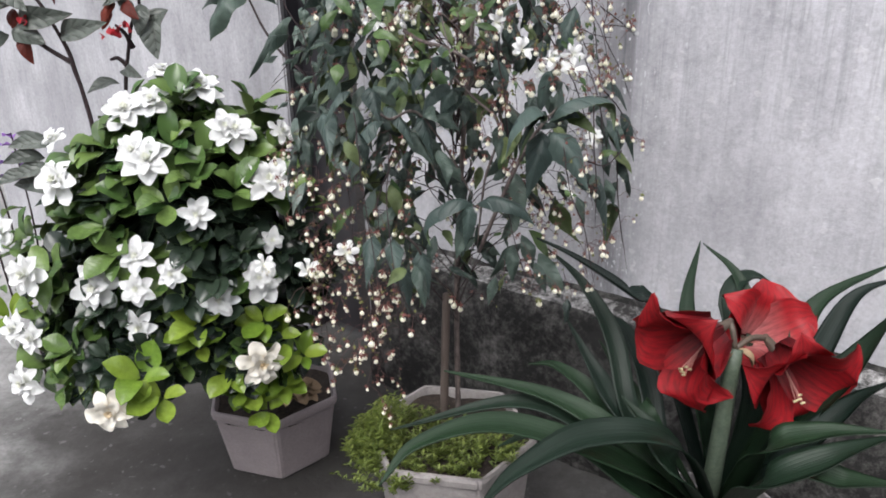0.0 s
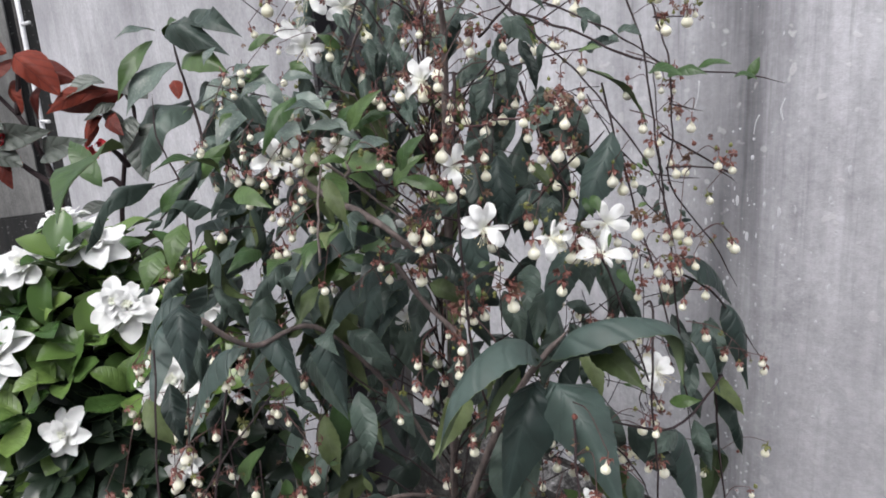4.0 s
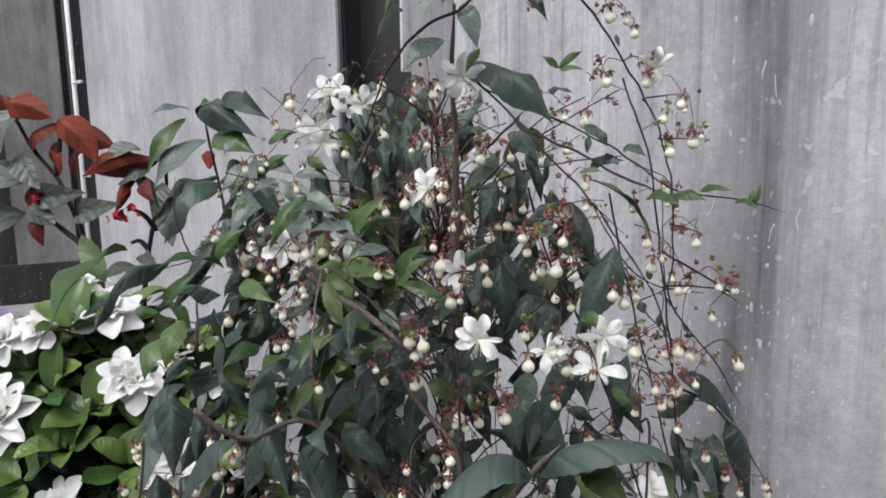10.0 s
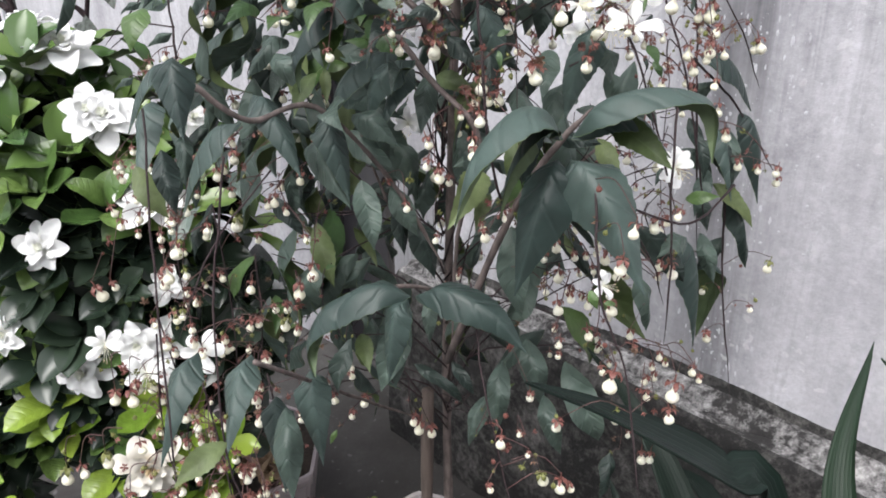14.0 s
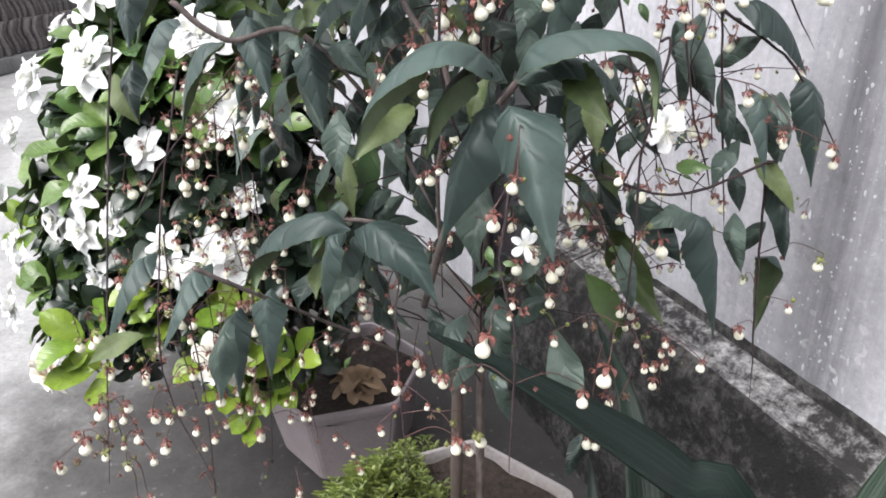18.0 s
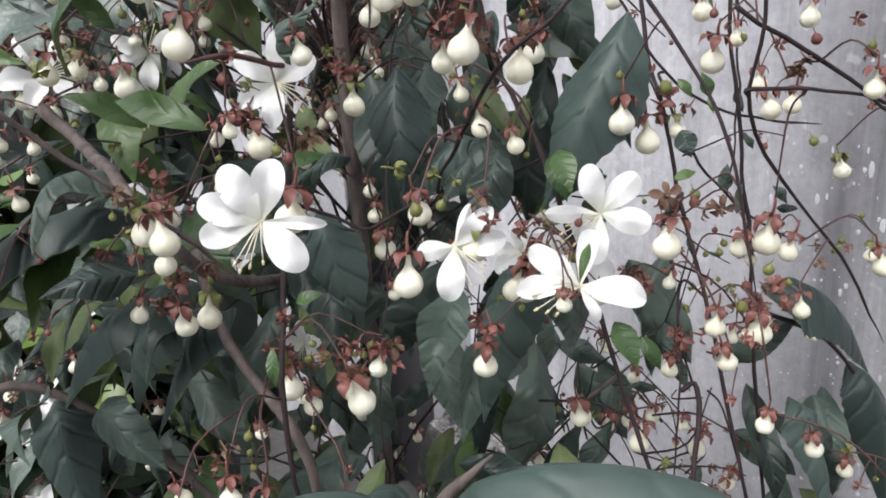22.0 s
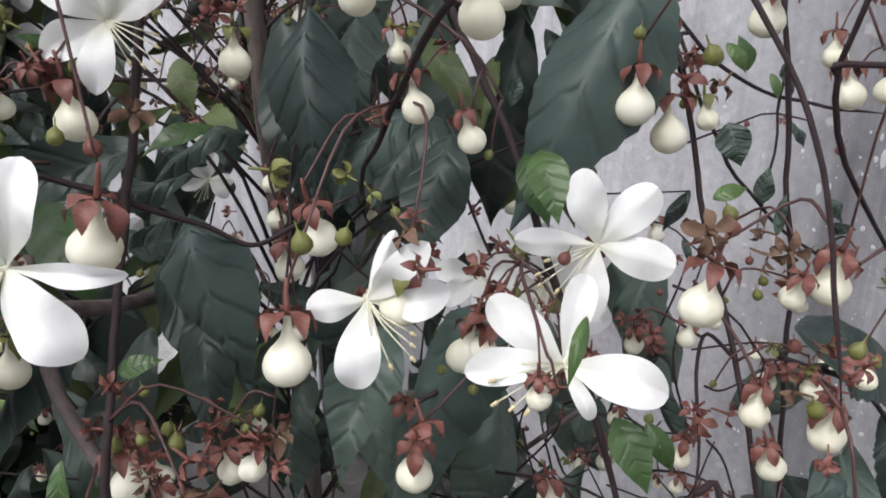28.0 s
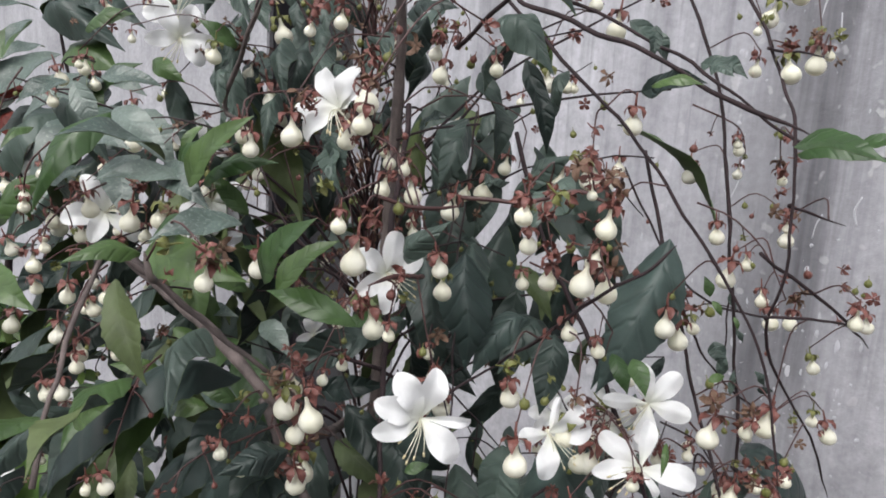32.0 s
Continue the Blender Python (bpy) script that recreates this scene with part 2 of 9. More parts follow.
    high = math_node(n, l, 'ADD', math_node(n, l, 'ADD', math_node(n, l, 'MULTIPLY', grain, 0.10), math_node(n, l, 'MULTIPLY', pits, 0.3 * fine)), math_node(n, l, 'ADD', math_node(n, l, 'MULTIPLY', thin, rain) if band else thin, math_node(n, l, 'MULTIPLY', lime, 0.3)))
    relief(n, l, b, high, 0.42 if band else 0.32, 0.005)
    return m


M_WALL = cement("pale_cement", (0.42, 0.415, 0.445), (0.64, 0.632, 0.675), (0.22, 0.216, 0.24), 0.50, 0.5, 0.85, (0.54, 0.8), 0.8, (-0.71, 0.09, 1.0), None, 1.4, ((0.547, 1.842, 1.60, 0.045), (0.59, 1.808, 1.55, 0.040), (0.64, 1.768, 1.56, 0.040)))
M_PANEL = cement("smooth_cement", (0.325, 0.321, 0.343), (0.53, 0.525, 0.558), (0.21, 0.206, 0.226), 0.36, 0.0, 0.8, (0.46, 0.70), 1.0, None, None, 0.5)
M_POST = cement("grey_cement", (0.13, 0.13, 0.13), (0.22, 0.215, 0.21), (0.07, 0.07, 0.07), 0.6, 0.1)
M_COLUMN = cement("lilac_cement", (0.22, 0.217, 0.235), (0.33, 0.325, 0.345), (0.15, 0.147, 0.16), 0.4, 0.0, 0.85, (0.5, 0.75), 0.6)
M_PILLAR = cement("stained_cement", (0.16, 0.158, 0.158), (0.30, 0.295, 0.29), (0.06, 0.058, 0.058), 0.5, 0.03, 0.85, (0.46, 0.68), 1.2)
# near-black cement for the far wall and the passage end
M_DARKWALL = cement("near_black_cement", (0.010, 0.010, 0.011), (0.030, 0.029, 0.030), (0.006, 0.0065, 0.007), 0.8, 0.2)


def crust(name, dark, light, less=0.0):
    """Broken pale crust over dark cement."""
    m, n, l, b = shader(name)
    v = mapped(n, l, (1, 1, 1))
    broken, grain, drift = noisy(n, l, v, 52.0, 8, 0.75), noisy(n, l, v, 240.0, 5, 0.7), noisy(n, l, v, 9.0, 5)
    mask = math_node(n, l, 'MULTIPLY_ADD', drift, 0.6, broken)
    col = ramp(n, l, math_node(n, l, 'MULTIPLY', mask, 0.6), [(0.40 + less, dark), (0.49 + less, tuple(0.5 * (a + c) for a, c in zip(dark, light))), (0.56 + less, light)])
    col = blend(n, l, 1.0, col, ramp(n, l, grain, [(0.3, 0.6), (0.65, 1.1)]), 'MULTIPLY')
    l.new(col, b.inputs["Base Color"])
    b.inputs["Roughness"].default_value = 0.9
    relief(n, l, b, math_node(n, l, 'ADD', broken, math_node(n, l, 'MULTIPLY', grain, 0.4)), 0.8, 0.008)
    return m


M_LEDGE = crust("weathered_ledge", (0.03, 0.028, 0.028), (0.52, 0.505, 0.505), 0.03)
# rough dark footing, its colour darkened further for shade under the plants
M_PLINTH = crust("dark_shaded_cement", (0.013, 0.012, 0.012), (0.14, 0.133, 0.128), 0.05)
# dark rounds by the pots: grime plus shade, mixed into the floor colour
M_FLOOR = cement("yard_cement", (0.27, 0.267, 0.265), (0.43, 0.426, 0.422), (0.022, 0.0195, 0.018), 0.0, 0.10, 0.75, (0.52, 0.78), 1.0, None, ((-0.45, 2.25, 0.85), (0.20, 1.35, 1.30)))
M_GATE = grained("dark_gate_paint", (0.016, 0.015, 0.018), (0.030, 0.028, 0.033), 0.35, 12, 0.1, 0.001, (1, 1, 0.15))
M_STEEL = grained("white_painted_steel", (0.6, 0.6, 0.62), (0.75, 0.75, 0.78), 0.35, 60, 0.1)
M_RUST = grained("blackened_iron", (0.018, 0.016, 0.017), (0.045, 0.038, 0.037), 0.7, 80, 0.4)
M_POT = grained("taupe_plastic", (0.30, 0.258, 0.268), (0.36, 0.31, 0.32), 0.5, 160, 0.1, 0.0005, (1, 1, 1), 0.15)
M_POT_OLD = grained("faded_pot_plastic", (0.30, 0.27, 0.27), (0.40, 0.37, 0.36), 0.6, 120, 0.2, 0.0008)
M_SOIL = grained("potting_soil", (0.015, 0.011, 0.009), (0.06, 0.042, 0.032), 0.95, 90, 1.0, 0.006)
M_BARK = grained("grey_bark", (0.055, 0.043, 0.041), (0.185, 0.145, 0.136), 0.85, 120, 0.8, 0.002, (1, 1, 0.35))
M_STAKE = grained("bare_wood", (0.075, 0.055, 0.048), (0.15, 0.115, 0.10), 0.8, 90, 0.6, 0.0015, (1, 1, 0.12))
M_TWIG = grained("dark_twig", (0.013, 0.0055, 0.0075), (0.038, 0.019, 0.022), 0.8, 200, 0.5, 0.0006)
M_STALK = grained("red_brown_stalk", (0.05, 0.02, 0.021), (0.105, 0.046, 0.042), 0.5, 250, 0.3, 0.0004)
M_GREENSTEM = grained("green_stem", (0.06, 0.085, 0.060), (0.115, 0.145, 0.105), 0.5, 150, 0.2, 0.0005)
M_CLERO = leafy("slate_green_leaf", (0.0145, 0.0250, 0.0215), (0.084, 0.118, 0.098), (0.095, 0.126, 0.108), 0.42, 5.5, 1.1, 1.0, 0.06)
M_CLERO_BACK = leafy("pale_leaf_back", (0.068, 0.100, 0.034), (0.145, 0.185, 0.075), (0.18, 0.23, 0.11), 0.55, 5.5, 1.1, 0.3, 0.3)
M_ARCHED = leafy("slate_green_arched_leaf", (0.022, 0.037, 0.033), (0.064, 0.094, 0.084), (0.085, 0.115, 0.104), 0.45, 5.5, 1.1, 1.25, 0.06, source="UV")
for m in (M_CLERO, M_ARCHED):
    m.node_tree.nodes["Principled BSDF"].inputs["Specular IOR Level"].default_value = 0.36
M_ARCHED_BACK = leafy("pale_arched_leaf_back", (0.075, 0.115, 0.052), (0.15, 0.20, 0.10), (0.20, 0.26, 0.15), 0.55, 5.5, 1.1, 0.7, 0.2, source="UV")
M_YOUNG = leafy("fresh_leaf", (0.042, 0.090, 0.028), (0.100, 0.165, 0.050), (0.03, 0.075, 0.03), 0.35, 5.5, 1.1, 0.45, 0.25)
# mottled leaf whose silvery tone holds the sky's sheen in its colour
M_MOTTLE_SHEEN = leafy("mottled_sheen_leaf", (0.062, 0.092, 0.078), (0.150, 0.190, 0.165), (0.23, 0.28, 0.25), 0.34, 5.5, 1.1, 0.45, 0.15, 0.5, 0.45)
M_GARD = leafy("gardenia_leaf", (0.046, 0.100, 0.029), (0.148, 0.225, 0.060), (0.13, 0.22, 0.06), 0.24, 7, 1.0, 0.6, 0.12)
# old leaves, their colour deepened for shade in the shrub's gaps
M_GARD_OLD_SHADED = leafy("gardenia_old_shaded_leaf", (0.009, 0.017, 0.012), (0.032, 0.048, 0.032), (0.04, 0.065, 0.042), 0.25, 7, 1.0, 0.6, 0.05)
M_GARD_NEW = leafy("gardenia_new_leaf", (0.14, 0.245, 0.03), (0.25, 0.34, 0.05), (0.30, 0.40, 0.10), 0.25, 7, 1.0, 0.5, 0.2)
M_GARD_BACK = leafy("gardenia_leaf_back", (0.09, 0.15, 0.05), (0.15, 0.21, 0.07), (0.17, 0.25, 0.1), 0.5, 7, 1.0, 0.4, 0.2)
M_BEGO = leafy("begonia_leaf", (0.032, 0.040, 0.032), (0.135, 0.152, 0.135), (0.035, 0.04, 0.03), 0.4, 5, 0.9, 1.6, 0.1, shown=0.8)
M_BEGO_BACK = leafy("begonia_red_back", (0.105, 0.011, 0.006), (0.25, 0.034, 0.014), (0.06, 0.008, 0.007), 0.6, 5, 0.9, 1.2, 0.35, shown=0.6)
M_STRAP = leafy("strap_leaf", (0.006, 0.0125, 0.0105), (0.016, 0.036, 0.016), (0.028, 0.046, 0.036), 0.46, 1.0, 9.0, 0.5, 0.05, source="UV", shown=0.35)
M_STRAP.node_tree.nodes["Principled BSDF"].inputs["Specular IOR Level"].default_value = 0.24
M_SEDUM = leafy("sedum_leaf", (0.085, 0.125, 0.022), (0.20, 0.245, 0.055), (0.3, 0.4, 0.1), 0.4, 3, 0.0, 0.1, 0.2)
M_WHITE = petalled("white_petal", (0.86, 0.87, 0.78), (0.91, 0.91, 0.91), 0.55, 0.40, 14.0, 0.06)
M_CREAM = petalled("aging_petal", (0.80, 0.66, 0.44), (0.86, 0.82, 0.74))
M_BUD = petalled("cream_bud", (0.90, 0.875, 0.72), (0.93, 0.91, 0.81), 0.45, 0.22, 2.0, 0.04)
M_RED = petalled("red_petal", (0.11, 0.002, 0.006), (0.40, 0.003, 0.010), 0.6, 0.22, 7.0, 0.30, 0.5, "UV", 0.55)
M_REDSTAR = petalled("red_petal_with_pale_star", (0.70, 0.30, 0.30), (0.41, 0.004, 0.011), 0.6, 0.15, 7.0, 0.3, 0.52, "UV", 0.45)
M_CALYX_DRY = grained("dry_calyx", (0.09, 0.045, 0.03), (0.2, 0.12, 0.075), 0.7, 160, 0.3, 0.0006)
M_CALYX = grained("red_brown_calyx", (0.075, 0.016, 0.018), (0.27, 0.105, 0.078), 0.5, 70, 0.2, 0.0006)
M_CALYX_GREEN = grained("olive_calyx", (0.10, 0.11, 0.028), (0.2, 0.205, 0.055), 0.5, 160, 0.2, 0.0006)
M_DRY = grained("dry_brown_petal", (0.26, 0.16, 0.09), (0.52, 0.38, 0.25), 0.8, 120, 0.5, 0.002)
M_STAMEN = grained("cream_stamen", (0.62, 0.60, 0.46), (0.72, 0.70, 0.58), 0.5, 200, 0.1, 0.0003)
M_ANTHER = grained("cream_anther", (0.62, 0.50, 0.26), (0.76, 0.68, 0.45), 0.7, 300, 0.3, 0.0003)
M_FILAMENT = grained("pale_red_filament", (0.42, 0.10, 0.09), (0.60, 0.30, 0.26), 0.5, 200, 0.1, 0.0003)
M_PEDICEL = grained("olive_brown_pedicel", (0.06, 0.045, 0.034), (0.12, 0.088, 0.066), 0.5, 150, 0.2, 0.0005)
M_CRIMSON = petalled("crimson_petal", (0.25, 0.008, 0.015), (0.45, 0.015, 0.028))
M_PURPLE = petalled("purple_petal", (0.15, 0.05, 0.25), (0.30, 0.13, 0.48))
M_TILE = grained("weathered_roof_tile", (0.09, 0.08, 0.08), (0.21, 0.185, 0.18), 0.85, 45, 0.6, 0.003)
M_PAPER = grained("peeling_pale_plaster", (0.14, 0.13, 0.135), (0.60, 0.55, 0.57), 0.9, 16, 0.4)


# ---- building helpers ----
PLACE = {}


def thing(name, at=(0, 0, 0), label="", category="", group="", kind=""):
    ob = new(name)
    ob.empty_display_size = 0.05
    ob.matrix_basis = Matrix.Translation(at)
    PLACE[ob] = Matrix.Translation(at)
    return tagged(ob, label, category, group, kind)


def part(name, data, parent, m=None, label="", kind=""):
    """Links a mesh as one object under a thing or a part, at the world pose m."""
    ob = new(name, data)
    m = Matrix() if m is None else m
    PLACE[ob] = m
    ob.parent = parent
    ob.matrix_basis = PLACE[parent].inverted() @ m
    return tagged(ob, label, kind=kind)


def solid(name, data, label="", category="", kind="structure"):
    ob = new(name, data)
    PLACE[ob] = Matrix()
    return tagged(ob, label, category, "", kind)


def mesh_of(name, verts, faces, mats, which=None, smooth=True):
    me = bpy.data.meshes.new(name)
    me.from_pydata([tuple(v) for v in verts], [], faces)
    for m in (mats if isinstance(mats, (list, tuple)) else [mats]):
        me.materials.append(m)
    if which:
        me.polygons.foreach_set("material_index", which)
    me.polygons.foreach_set("use_smooth", [smooth] * len(me.polygons))
    me.update()
    return me


def from_bm(name, bm, mats, smooth=False):
    bmesh.ops.recalc_face_normals(bm, faces=bm.faces)
    me = bpy.data.meshes.new(name)
    bm.to_mesh(me)
    bm.free()
    for m in (mats if isinstance(mats, (list, tuple)) else [mats]):
        me.materials.append(m)
    me.polygons.foreach_set("use_smooth", [smooth] * len(me.polygons))
    return me


def box_mesh(name, size, mat, bevel=0.004):
    bm = bmesh.new()
    bmesh.ops.create_cube(bm, size=1.0)
    bmesh.ops.scale(bm, vec=size, verts=bm.verts)
    if bevel:
        bmesh.ops.bevel(bm, geom=bm.edges[:], offset=bevel, segments=2, affect='EDGES')
    return from_bm(name, bm, mat)


def glide(points, n):
    """n+1 points on a smooth curve through the given points."""
    pts = [Vector(p) for p in points]
    if len(pts) == 2:
        return [pts[0].lerp(pts[1], k / n) for k in range(n + 1)]
    ext = [2 * pts[0] - pts[1]] + pts + [2 * pts[-1] - pts[-2]]
    out = []
    for k in range(n + 1):
        u = k / n * (len(pts) - 1)
        i = min(int(u), len(pts) - 2)
        f = u - i
        a, b, c, d = ext[i:i + 4]
        out.append(0.5 * (2 * b + (c - a) * f + (2 * a - 5 * b + 4 * c - d) * f * f + (3 * b - a - 3 * c + d) * f ** 3))
    return out


def tube_data(points, r0, r1, n=0, sides=6, knots=0.0, taper=False):
    n = n or max(4, 5 * (len(points) - 1))
    line = glide(points, n)
    verts, faces = [], []
    side = None
    for k, p in enumerate(line):
        d = (line[min(k + 1, n)] - line[max(k - 1, 0)]).normalized()
        if side is None:
            side = d.orthogonal().normalized()
        side = (side - d * side.dot(d)).normalized()
        up = d.cross(side)
        r = r0 + (r1 - r0) * k / n
        if taper:
            r *= min(1.0, 0.25 + 0.25 * (n - k))
        if knots:
            r *= 1 + knots * noise.noise(p * 45)
        for j in range(sides):
            a = 2 * math.pi * j / sides
            verts.append(p + (side * math.cos(a) + up * math.sin(a)) * r)
    for k in range(n):
        for j in range(sides):
            a, b = k * sides + j, k * sides + (j + 1) % sides
            faces.append((a, b, b + sides, a + sides))
    faces.append(tuple(range(sides))[::-1])
    faces.append(tuple(range(n * sides, (n + 1) * sides)))
    return verts, faces


def tube(name, points, r0, r1, mat, n=0, sides=6, knots=0.0, taper=False):
    return mesh_of(name, *tube_data(points, r0, r1, n, sides, knots, taper), mat)


def joined(name, pieces, mats):
    """Several (verts, faces, material index) in one mesh."""
    verts, faces, which = [], [], []
    for v, f, w in pieces:
        o = len(verts)
        verts.extend(v)
        faces.extend(tuple(i + o for i in q) for q in f)
        which.extend([w] * len(f))
    return mesh_of(name, verts, faces, mats, which)


def blade_data(outline, arch=0.15, fold=0.1, wave=0.0, tooth=0.0, skew=0.0, n=12, across=3, sag=0.0, phase=0.0, thick=0.006, ripple=0.0, crowd=1.0):
    """A leaf or petal of length 1 from the origin to (0, 1, 0), its upper face towards +z. outline(u) is the half width at u."""
    rows = 2 * across + 1
    top = []
    for k in range(n + 1):
        u = 1 - (1 - k / n) ** crowd
        w = max(outline(u), 0.0)
        if tooth and 0 < k < n:
            w *= 1 + tooth * (1 if k % 2 else -1)
        lift = arch * 4 * u * (1 - u) + sag * math.sin(math.pi * u) * (u - 0.5)
        for j in range(rows):
            s = (j - across) / across
            x = s * w + skew * 4 * u * (1 - u) * 0.3
            z = lift + fold * abs(s) * w * 2 + wave * math.sin(9 * u + phase + (2.4 if s > 0 else 0)) * abs(s) * w * 2 + ripple * math.sin((u - 0.55 * abs(x)) * 36) * abs(s) * (1 - abs(s)) * w * 4
            top.append((x, u, z))
    low = [(x, y, z - thick) for x, y, z in top]
    m = len(top)
    fa, fb = [], []
    for k in range(n):
        for j in range(rows - 1):
            a = k * rows + j
            fa.append((a, a + 1, a + rows + 1, a + rows))
            fb.append((a + m, a + rows + m, a + rows + 1 + m, a + 1 + m))
    return top + low, fa, fb


def blade(name, outline, front, back, **shape):
    v, fa, fb = blade_data(outline, **shape)
    return mesh_of(name, v, fa + fb, [front, back], [0] * len(fa) + [1] * len(fb))


def lance(w, full=0.45, tip=1.3):
    """Half width of a lance-shaped blade, broadest at full, drawn out to its tip."""
    def outline(u):
        if u < full:
            return w * math.sin(math.pi / 2 * u / full) ** 0.75
        k = (u - full) / (1 - full)
        return w * (math.cos(math.pi / 2 * k) ** tip)
    return outline


def spoon(w, full=0.65):
    def outline(u):
        if u < full:
            return w * (0.08 + 0.92 * math.sin(math.pi / 2 * u / full) ** 1.3)
        k = (u - full) / (1 - full)
        return w * math.sqrt(max(0, 1 - k ** 2.2))
    return outline


def laid(base, tip, up, width=1.0, thick=None):
    """The pose that lays a blade of length 1 from base to tip, its upper face towards up."""
    y = Vector(tip) - Vector(base)
    size = y.length
    y = y / size
    x = y.cross(Vector(up))
    if x.length < 1e-4:
        x = y.orthogonal()
    x.normalize()
    z = x.cross(y)
    m = Matrix((x * width * size, y * size, z * (size if thick is None else thick))).transposed().to_4x4()
    m.translation = Vector(base)
    return m


def facing(at, direction, roll=0.0, size=1.0):
    """The pose of a flower at a place: its local z looks along direction."""
    q = Vector(direction).to_track_quat('Z', 'Y').to_matrix().to_4x4()
    return Matrix.Translation(at) @ q @ pose(0, 0, 0, 0, 0, roll) @ Matrix.Scale(size, 4)


# ---- walls and ground ----
U, N = Vector((0.781, -0.625, 0)), Vector((-0.625, -0.781, 0))
P0 = Vector((0.45, 1.92, 0))
FRAME = Matrix((U, -N, (0, 0, 1))).transposed().to_4x4()
FRAME.translation = P0


def slab_on(frame, s0, s1, d0, d1, z0, z1, name, mat, bevel=0.006):
    """A slab in a wall's own frame: s along it, d behind its face."""
    me = box_mesh(name, (s1 - s0, d1 - d0, z1 - z0), mat, bevel)
    me.transform(frame @ Matrix.Translation(((s0 + s1) / 2, (d0 + d1) / 2, (z0 + z1) / 2)))
    return me


def ground():
    xs = [-60, -20, -9] + [-6 + 0.5 * k for k in range(25)] + [9, 20, 60]
    ys = [-60, -20, -6] + [-3 + 0.5 * k for k in range(25)] + [12, 25, 60]
    verts = [(x, y, 0.0 if abs(x) > 7 or y > 9 else 0.003 * noise.noise(Vector((x, y, 0)))) for y in ys for x in xs]
    w = len(xs)
    faces = [(j * w + i, j * w + i + 1, (j + 1) * w + i + 1, (j + 1) * w + i) for j in range(len(ys) - 1) for i in range(w - 1)]
    solid("ground", mesh_of("ground", verts, faces, M_FLOOR), "stained grey cement yard floor with shade painted round the pots", "floor")


ground()
solid("wall_right", slab_on(FRAME, -0.56, 5.0, 0.0, 0.16, 0.40, 2.7, "wall_right", M_WALL), "streaked grey cement wall with white lime specks", "wall")


def plinth():
    """The rough footing of the wall, with a broken ledge of two strips along its top."""
    verts, faces, which = [], [], []
    prof = [(0.150, -0.01), (0.147, 0.06), (0.144, 0.12), (0.140, 0.17), (0.137, 0.21), (0.133, 0.25), (0.129, 0.285), (0.125, 0.315), (0.120, 0.34), (0.116, 0.362), (0.112, 0.382), (0.108, 0.40), (0.100, 0.412),
            (0.090, 0.420), (0.078, 0.423), (0.066, 0.424), (0.060, 0.421), (0.054, 0.428), (0.044, 0.436), (0.032, 0.440), (0.022, 0.440), (0.014, 0.434), (0.006, 0.430), (0.003, 0.446), (-0.03, 0.452)]
    ns, w = 420, len(prof)
    for k in range(ns + 1):
        s = -0.6 + 5.4 * (k / ns) ** 1.5
        for j, (o, z) in enumerate(prof):
            o, z = o * 0.86, z * 1.035
            p = Vector((s * 14, o * 60, z * 20))
            rough = 0.010 * noise.noise(p * 0.5) + 0.006 * noise.noise(p * 1.7) + 0.003 * noise.noise(p * 4.3)
            gone = max(0.0, noise.noise(Vector((s * 7, 4.2, o * 25))) - 0.12) if 10 <= j <= 21 else 0.0
            q = P0 + U * s + N * (o + rough * (1.0 if j < 13 else 0.35) - 0.012 * gone * (j < 16))
            verts.append((q.x, q.y, z - 0.03 * gone + (rough * 0.45 if j > 8 else 0)))
    for k in range(ns):
        for j in range(w - 1):
            a = k * w + j
            faces.append((a, a + w, a + w + 1, a + 1))
            which.append(1 if 13 <= j <= 20 else 0)
    solid("wall_footing", mesh_of("wall_footing", verts, faces, [M_PLINTH, M_LEDGE], which), "rough dark cement footing, shade in its colour, with a pale broken ledge", "wall")


plinth()
# the end of the wall: pillar, steel channel, dark gate leaf
solid("pillar", slab_on(FRAME, -0.735, -0.566, 0.012, 0.16, 0, 2.7, "pillar", M_COLUMN), "narrow grey cement pillar at the wall's end", "pillar")
# white strip built in place of the highlight on the pillar's edge
solid("pillar_edging", slab_on(FRAME, -0.748, -0.739, -0.004, 0.1, 1.42, 2.7, "pillar_edging", M_STEEL, 0.001), "thin white strip standing in for the pillar's edge highlight", "trim")
gate = thing("gate_leaf", P0 + U * -0.9, "dark painted steel gate leaf, closed", "gate", "", "structure")
part("panel", slab_on(FRAME, -1.30, -0.80, 0.06, 0.085, 0.03, 2.6, "gate_panel", M_GATE), gate)
part("stile", slab_on(FRAME, -0.80, -0.752, 0.04, 0.09, 0.02, 2.65, "gate_stile", M_RUST), gate)
channel = thing("steel_channel", P0 + U * -0.6, "white painted steel channel bolted to the wall", "bracket", "", "structure")
part("flange", slab_on(FRAME, -0.612, -0.600, -0.012, 0.011, 1.62, 2.65, "channel_flange", M_STEEL, 0.002), channel)
part("flange", slab_on(FRAME, -0.594, -0.564, -0.012, -0.001, 1.60, 2.65, "channel_flange", M_STEEL, 0.002), channel)
part("web", slab_on(FRAME, -0.600, -0.594, -0.02, -0.001, 1.60, 2.65, "channel_web", M_STEEL, 0.001), channel)
for s in (-0.579,):
    for z in (1.69, 1.95, 2.2):
        part("bolt", slab_on(FRAME, s - 0.005, s + 0.005, -0.018, -0.010, z - 0.005, z + 0.005, "channel_bolt", M_RUST, 0.002), channel, None, "dark bolt head")
